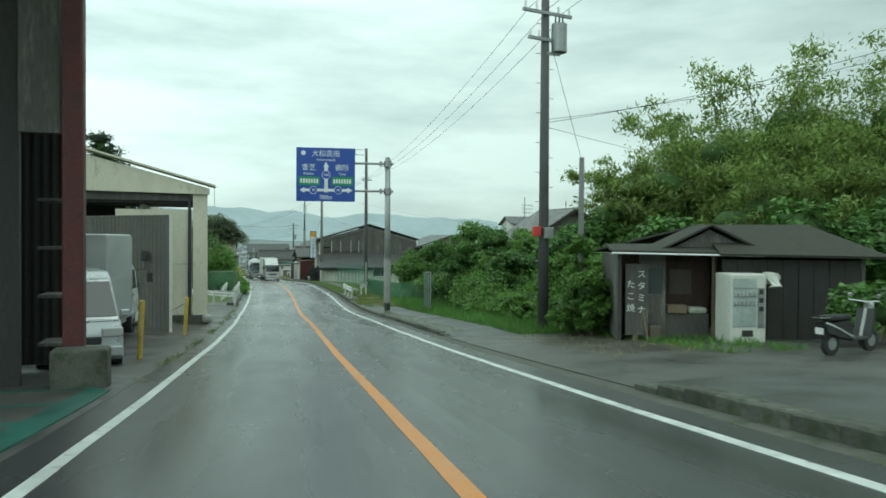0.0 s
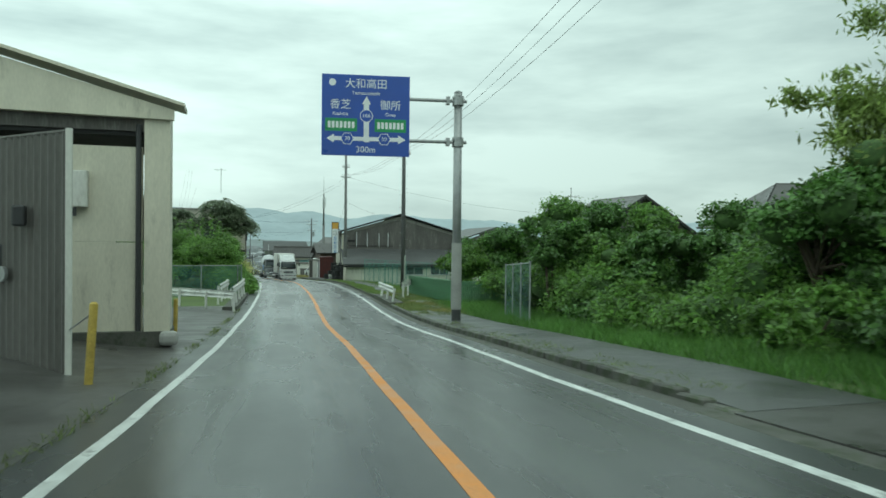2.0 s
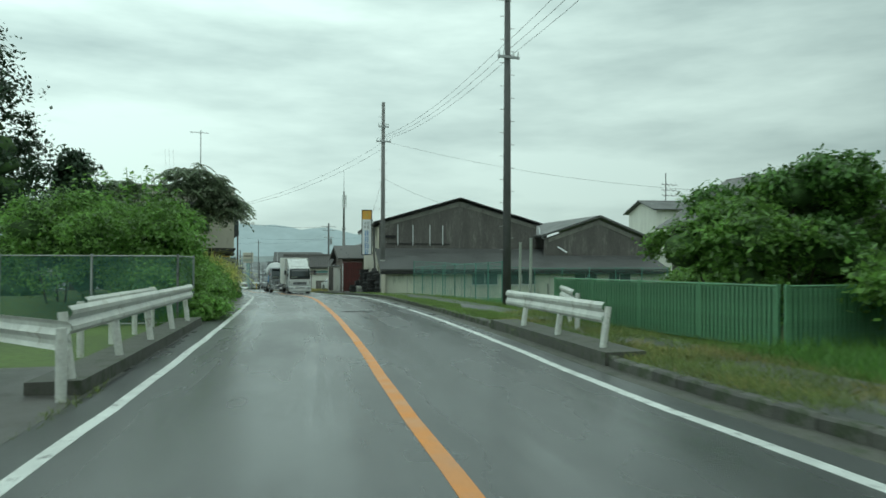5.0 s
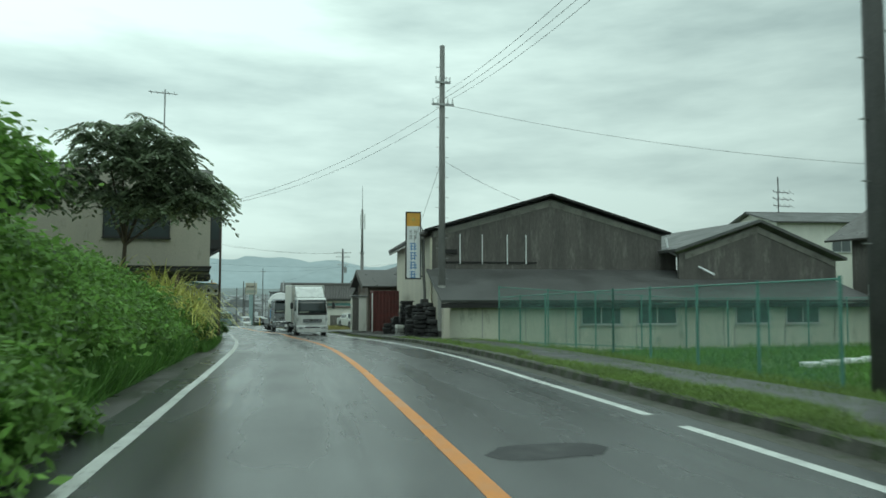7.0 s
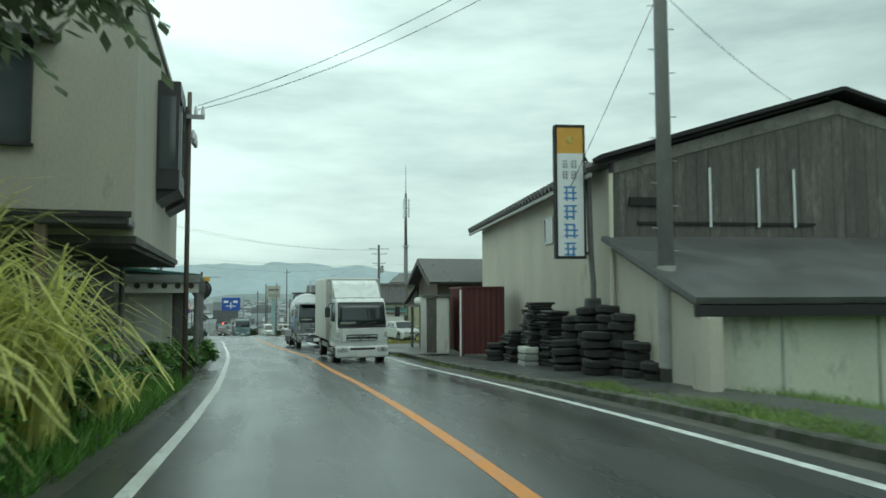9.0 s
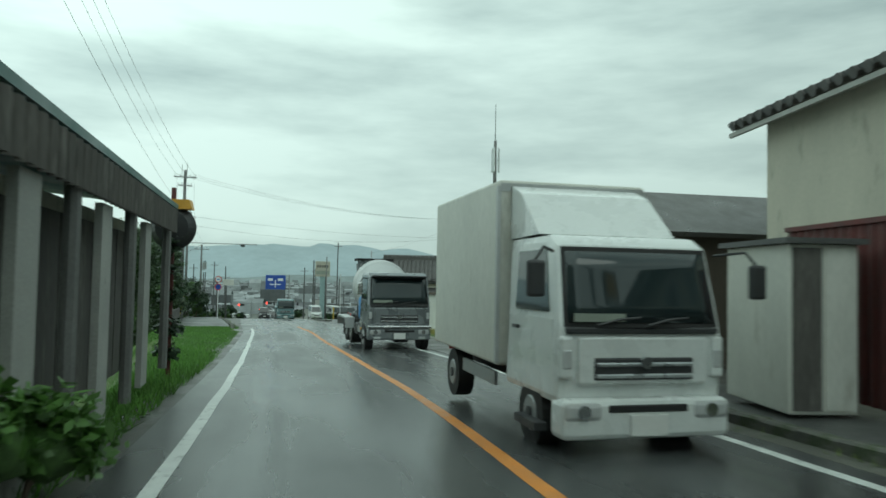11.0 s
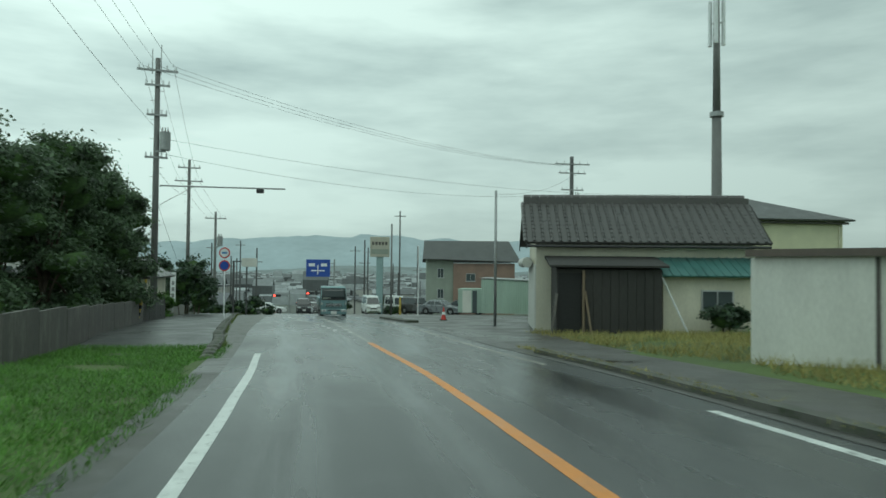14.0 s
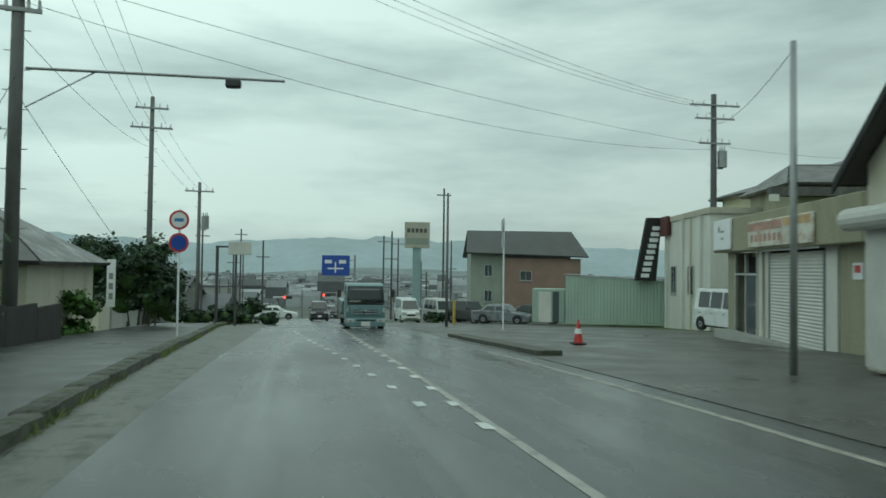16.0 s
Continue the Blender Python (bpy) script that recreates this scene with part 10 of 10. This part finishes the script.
# bank, tree and hedges on the left before the crossing
grass("bank_grass", 96, 134.5, lambda y: -9.5 if y < 122 else -7.9, -3.75, 75000, 0.03, 0.11, M_GRASS, "bright green grass bank beside the road", 260, width=0.009, lean=0.07)
grass("bank_grass", 104, 140, -17, -10.5, 9000, 0.15, 0.5, M_GRASS, "rough grass below the bank", 261, width=0.02, lean=0.15)
for i, (x, y, h, w) in enumerate(((-8.2, 135.0, 8.7, 2.4), (-8.2, 139.4, 8.2, 2.3), (-8.2, 143.4, 7.2, 2.2), (-8.6, 146.6, 6.4, 1.8), (-10.6, 141.5, 7.8, 2.5))):
    at = (x, y, gz(x, y))
    crown = []
    for k in range(18):
        u = k / 17
        ww = w * math.sin(math.pi * (0.22 + 0.68 * u)) ** 0.8
        a = R.uniform(0, 6.28)
        q = R.uniform(0.2, 0.8) * ww
        crown.append((q * math.cos(a), q * math.sin(a), h * (0.14 + 0.8 * u), w * R.uniform(0.3, 0.5), w * R.uniform(0.3, 0.5), h * R.uniform(0.06, 0.09)))
    tree(at, h, crown[::-1], 34000, 0.075, M_LEAF_MID, "dense grey-green tree behind the low wall", seed=270 + i, trunk_r=0.12, core=0.8, aspect=2.4, clump=0.4, inner=0.5)
for i, (x, y, z, s) in enumerate(((-9.0, 164, -5.2, 1.5), (-10.6, 166.5, -5.0, 1.5), (-13.5, 168, -5.2, 1.7), (-8.0, 178, -7.4, 1.2))):
    at = (x, y, gz(x, y))
    rows = [(x + R.uniform(-0.5, 0.5) * s, y + R.uniform(-0.5, 0.5) * s, z + R.uniform(-0.9, 0.8) * s, s * 0.6, s * 0.6, s * 0.5) for k in range(7)]
    bush(at, rel(at, rows), 6000, 0.12, M_LEAF_DARK, "clipped dark green tree beside the pavement", "tree", "broadleaf_tree", seed=290 + i)
for i, (x, y, s) in enumerate(((-10.2, 172.5, 0.9), (-8.6, 173.0, 0.75), (-7.1, 173.6, 0.6), (-5.9, 174.2, 0.55), (4.6, 187.0, 0.7), (6.4, 188.5, 0.8), (9.6, 187.5, 0.9))):
    at = (x, y, gz(x, y))
    bush(at, [(R.uniform(-0.8, 0.8) * s, R.uniform(-0.4, 0.4) * s, s * R.uniform(0.3, 0.8), s * 0.7, s * 0.6, s * 0.5) for k in range(4)], 1500, 0.11, M_LEAF_DARK, "low dark shrub at the edge of the crossing", seed=330 + i, group="low shrubs")
at = (17.8, 122.6, gz(17.8, 122.6))
tree(at, 4.2, [(R.uniform(-1.0, 1.0), R.uniform(-0.9, 0.9), 0.9 + 0.36 * k, 1.25 - 0.06 * k, 1.25 - 0.06 * k, 0.6) for k in range(9)], 18000, 0.09, M_LEAF_MID, "bushy green tree beside the garage", seed=300, trunk_r=0.1, core=0.65)
bush((14.2, 138.0, -5.9), [(0, 0, 0.5, 0.65, 0.5, 0.45), (0.4, 0.1, 0.4, 0.5, 0.5, 0.4)], 2500, 0.08, M_LEAF_DARK, "round dark shrub in front of the annex", seed=301)
grass("dry_field_grass", 117, 140, 6.0, 16, 34000, 0.05, 0.24, M_DRYGRASS, "yellowish dry grass around the abandoned car", 310, width=0.012, lean=0.1)
grass("field_grass", 119, 140, 12, 30, 12000, 0.1, 0.35, M_GRASS, "green grass behind the sheds", 311, width=0.018, lean=0.14)
for i, (o, y, s) in enumerate(((-9.4, 106.5, 0.8), (-9.8, 109.0, 0.9), (-9.6, 111.5, 0.8), (-10.2, 114.0, 0.9), (-10.6, 116.5, 0.8), (-10.4, 119.0, 0.9), (-11.0, 121.5, 0.8), (-9.2, 124.5, 0.7))):
    x = rx(y) + o
    at = (x, y, gz(x, y))
    bush(at, [(R.uniform(-0.9, 0.9) * s, R.uniform(-1.3, 1.3) * s, s * R.uniform(0.1, 0.6), s * 0.6, s * 0.7, s * 0.4) for k in range(7)], 4500, 0.06, M_LEAF if i % 2 else M_LEAF_MID, "rank dark weeds at the foot of the bank", "weeds", "weeds", seed=350 + i, aspect=2.4, clump=0.45, group="bank weeds")
vine = thing("vine", (1.41, 102.6, gz(1.41, 102.6)), "green vine climbing the mirror post", "vine")
quads_object("foliage", leaf_quads([(0, -0.03, 2.3 - 0.45 * k, 0.16, 0.16, 0.32) for k in range(5)], 900, 0.07, 320, inner=0.3), M_LEAF_DARK, vine)
vine = thing("vine", (10.33, 18.6, gz(10.33, 18.6)), "thick vines climbing the short pole", "vine")
quads_object("foliage", leaf_quads([(0, 0, 0.4 + 0.5 * k, 0.4 - 0.03 * k, 0.4 - 0.03 * k, 0.4) for k in range(5)], 2600, 0.12, 321, inner=0.4), M_LEAF_LIGHT, vine)

grass("edge_weeds", 12.5, 46, -3.62, -3.4, 900, 0.02, 0.1, M_WEED, "thin weeds in the seam between road and yard", 330, width=0.008, lean=0.05, dz=0.0, mask=lambda o, y: 0.5 + 0.5 * math.sin(y * 1.3))
grass("edge_weeds", 134, 186, lambda y: -4.02 + kerb_shift(y), lambda y: -3.85 + kerb_shift(y), 2600, 0.03, 0.16, M_WEED, "weeds and moss along the foot of the kerb", 331, width=0.009, lean=0.06, dz=0.0, mask=lambda o, y: 0.5 + 0.5 * math.sin(y * 0.9))
grass("edge_weeds", 84, 106, 3.25, 3.5, 1600, 0.02, 0.09, M_WEED, "sparse weeds in the gutter", 332, width=0.008, lean=0.05, dz=0.0, mask=lambda o, y: 0.4 + 0.4 * math.sin(y * 1.1))
grass("edge_weeds", 120, 133, 3.3, 3.7, 1100, 0.02, 0.09, M_DRYGRASS, "dry weeds over the low kerb", 333, width=0.009, lean=0.07, dz=0.06)

for i, (x, y, z, s) in enumerate(((-9.6, 151.2, -5.4, 0.9), (-10.4, 152.0, -5.2, 1.0), (-9.2, 157.0, -6.0, 0.8))):
    at = (x, y, gz(x, y))
    rows = [(x + R.uniform(-0.6, 0.6) * s, y + R.uniform(-0.6, 0.6) * s, z + R.uniform(-1.2, 0.5) * s, s * 0.5, s * 0.5, s * 0.45) for k in range(8)]
    bush(at, rel(at, rows), 4000, 0.09, M_LEAF, "garden shrub in front of the cream house", seed=340 + i)


# ---------- the town below and the hills ----------
def town_house(w, d, eave, ridge, wins):
    h = thing("distant_house", (0, 0, -200), "distant town house with a grey roof", "house", "distant houses")
    part("wall", prism([(0, 0), (d, 0), (d, eave), (d / 2, ridge), (0, eave)], 0, w), M_TOWNWALL, h)
    for a, b, nm in (((-0.4, eave - 0.2), (d / 2, ridge + 0.1), "roof_front"), ((d / 2, ridge + 0.1), (d + 0.4, eave - 0.2), "roof_back")):
        part(nm, slab([(-0.4, a[0], a[1]), (w + 0.4, a[0], a[1]), (w + 0.4, b[0], b[1]), (-0.4, b[0], b[1])], 0.15), M_TOWNROOF, h)
    for x, z in wins:
        part("window", boxes((x, x + 1.4, -0.04, 0.0, z, z + 1.1)), M_WINDOW, h)
    return h


def town_block(w, d, hh, floors):
    h = thing("distant_building", (0, 0, -200), "distant flat-roofed town building", "building", "distant buildings")
    part("wall", boxes((0, w, 0, d, 0, hh)), M_TOWNWALL, h)
    part("parapet", boxes((-0.1, w + 0.1, -0.1, d + 0.1, hh, hh + 0.4)), M_TOWNROOF, h)
    for f in range(floors):
        for k in range(4):
            part("window", boxes((w * (0.1 + 0.22 * k), w * (0.24 + 0.22 * k), -0.05, 0.0, 1.0 + 3 * f, 2.3 + 3 * f)), M_WINDOW, h)
    return h


kinds = [town_house(9, 7, 5.2, 7.2, ((1, 1), (5, 1), (1, 3.6), (5, 3.6))), town_house(7, 8, 3.0, 5.0, ((1, 1), (4, 1))), town_house(12, 8, 5.4, 7.6, ((1, 1), (5, 1), (9, 1), (5, 3.6))), town_block(14, 9, 7, 2), town_block(10, 8, 10, 3), town_house(14, 10, 3.6, 5.4, ((2, 1), (9, 1)))]
R = random.Random(5)
made = 0
for k in range(3000):
    y = 205 + 600 * R.random() ** 1.35
    o = R.uniform(-0.5, 0.5) * (y - 100) + R.uniform(-10, 10)
    if -20 < o < 20 and not (y > 420 and abs(o) > 8):
        continue
    if 0 < o < 70 and y < 262:
        continue
    x = rx(y) + o
    kind_of, turn = R.choice(kinds), R.choice((0, 90, 180)) + R.uniform(-14, 14)
    if 0 < o < 45 and y < 330:
        continue
    copy_thing(kind_of, pose(x, y, gz(x, y) - 0.3, 0, 0, turn))
    made += 1
    if made > 390:
        break
for k in kinds:
    for o in [*k.children_recursive, k]:
        bpy.data.objects.remove(o)
for x, y, hh in ((0.7, 200, 8), (2.2, 207, 8.5), (3.9, 197, 7.5), (5.6, 191, 11), (-13.5, 205, 9), (-15, 196, 8)):
    p = thing("distant_pole", (x, y, gz(x, y)), "slim grey pole beyond the crest", "utility pole", "distant poles")
    part("shaft", bar([(0, 0, 0), (0, 0, hh)], 0.1, 7, 0.07), M_POLE_DARK, p)
    part("crossarm", boxes((-0.6, 0.6, -0.05, 0.05, hh - 0.6, hh - 0.5)), M_GALV, p)
for k in range(26):
    y = R.uniform(205, 480)
    o = R.choice((-1, 1)) * R.uniform(6, 9 + (y - 180) * 0.2)
    x = rx(y) + o
    p = thing("distant_pole", (x, y, gz(x, y)), "distant utility pole above the roofs", "utility pole", "distant poles")
    part("shaft", bar([(0, 0, 0), (0, 0, R.uniform(8, 12))], 0.14, 7, 0.1), M_POLE_DARK, p)
    part("crossarm", boxes((-0.8, 0.8, -0.06, 0.06, 7.4, 7.55)), M_GALV, p)
for k in range(16):
    y = R.uniform(225, 420)
    o = R.choice((-1, 1)) * R.uniform(10, 12 + (y - 170) * 0.3)
    x = rx(y) + o
    s = R.uniform(1.6, 2.6)
    at = (x, y, gz(x, y))
    bush(at, [(R.uniform(-0.6, 0.6) * s, R.uniform(-0.6, 0.6) * s, s * R.uniform(0.5, 1.4), s * 0.7, s * 0.7, s * 0.6) for q in range(5)], 1300, 0.4, M_LEAF_DARK, "distant garden tree among the roofs", "tree", "broadleaf_tree", seed=400 + k, group="distant trees")


# the ground of the town, and its roofs farther off
bm = bmesh.new()
prev = None
for y in [186 + 6 * i for i in range(4)] + [206 + 12 * i for i in range(18)] + [430 + 60 * i for i in range(20)] + [1900, 2600, 3500]:
    wide = 0.62 * (y - 60)
    row = [bm.verts.new((rx(y) + o, y, gz(rx(y) + o, y) - 0.06)) for o in (-wide, -16.5, -14, -11.5, -9, -3.6, 3.4, 10, wide)]
    if prev:
        for k in range(8):
            bm.faces.new((prev[k], prev[k + 1], row[k + 1], row[k]))
    prev = row
tagged(part("town_ground", bm, M_TOWNGROUND), "grey paved ground between the town's houses", "ground", kind="structure")
rr = np.random.RandomState(8)
n = 2600
yy = 560 + 1900 * rr.rand(n) ** 1.3
xx = rr.uniform(-0.6, 0.6, n) * yy
w, d, hh = rr.uniform(7, 20, n), rr.uniform(6, 14, n), rr.uniform(3.5, 7.5, n) * np.where(rr.rand(n) > 0.93, 2.2, 1)
quads = []
for x, y, a, b, h in zip(xx, yy, w, d, hh):
    z = rz(y) - 0.2
    lo = [(x, y, z), (x + a, y, z), (x + a, y + b, z), (x, y + b, z)]
    hi = [(p[0], p[1], z + h) for p in lo]
    rg = [(x, y + b / 2, z + h * 1.35), (x + a, y + b / 2, z + h * 1.35)]
    quads += [[lo[0], lo[1], hi[1], hi[0]], [lo[1], lo[2], hi[2], hi[1]], [lo[3], lo[0], hi[0], hi[3]], [hi[0], hi[1], rg[1], rg[0]], [hi[2], hi[3], rg[0], rg[1]]]
tagged(quads_object("distant_town", np.array(quads), M_TOWNMASS), "hazy grey roofs and walls of the distant town", "town", kind="stuff")


def hills(name, y, x0, x1, base, low, high, seed, label, step=40, material=None):
    bm = bmesh.new()
    prev = None
    n = int((x1 - x0) / step)
    for i in range(n + 1):
        x = x0 + (x1 - x0) * i / n
        top = base + low + (high - low) * (0.5 + 0.5 * noise.fractal((x * 0.0009, seed, 0), 0.6, 2.1, 5)) + high * 0.30 * math.exp(-((x + 60) / 420) ** 2)
        row = [bm.verts.new((x, y - 500, base - 5)), bm.verts.new((x, y - 250, base + (top - base) * 0.45 + 8 * noise.noise((x * 0.01, 4, seed)))), bm.verts.new((x, y, top)), bm.verts.new((x, y + 400, base - 5))]
        if prev:
            for k in range(3):
                bm.faces.new((prev[k], row[k], row[k + 1], prev[k + 1]))
        prev = row
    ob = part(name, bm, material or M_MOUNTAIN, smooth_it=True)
    return tagged(ob, label, "hills", kind="structure")


hills("backdrop_hills", 3300, -3600, 3600, -60, 95, 215, 3.3, "long blue-green hills behind the town, haze put into their colour")
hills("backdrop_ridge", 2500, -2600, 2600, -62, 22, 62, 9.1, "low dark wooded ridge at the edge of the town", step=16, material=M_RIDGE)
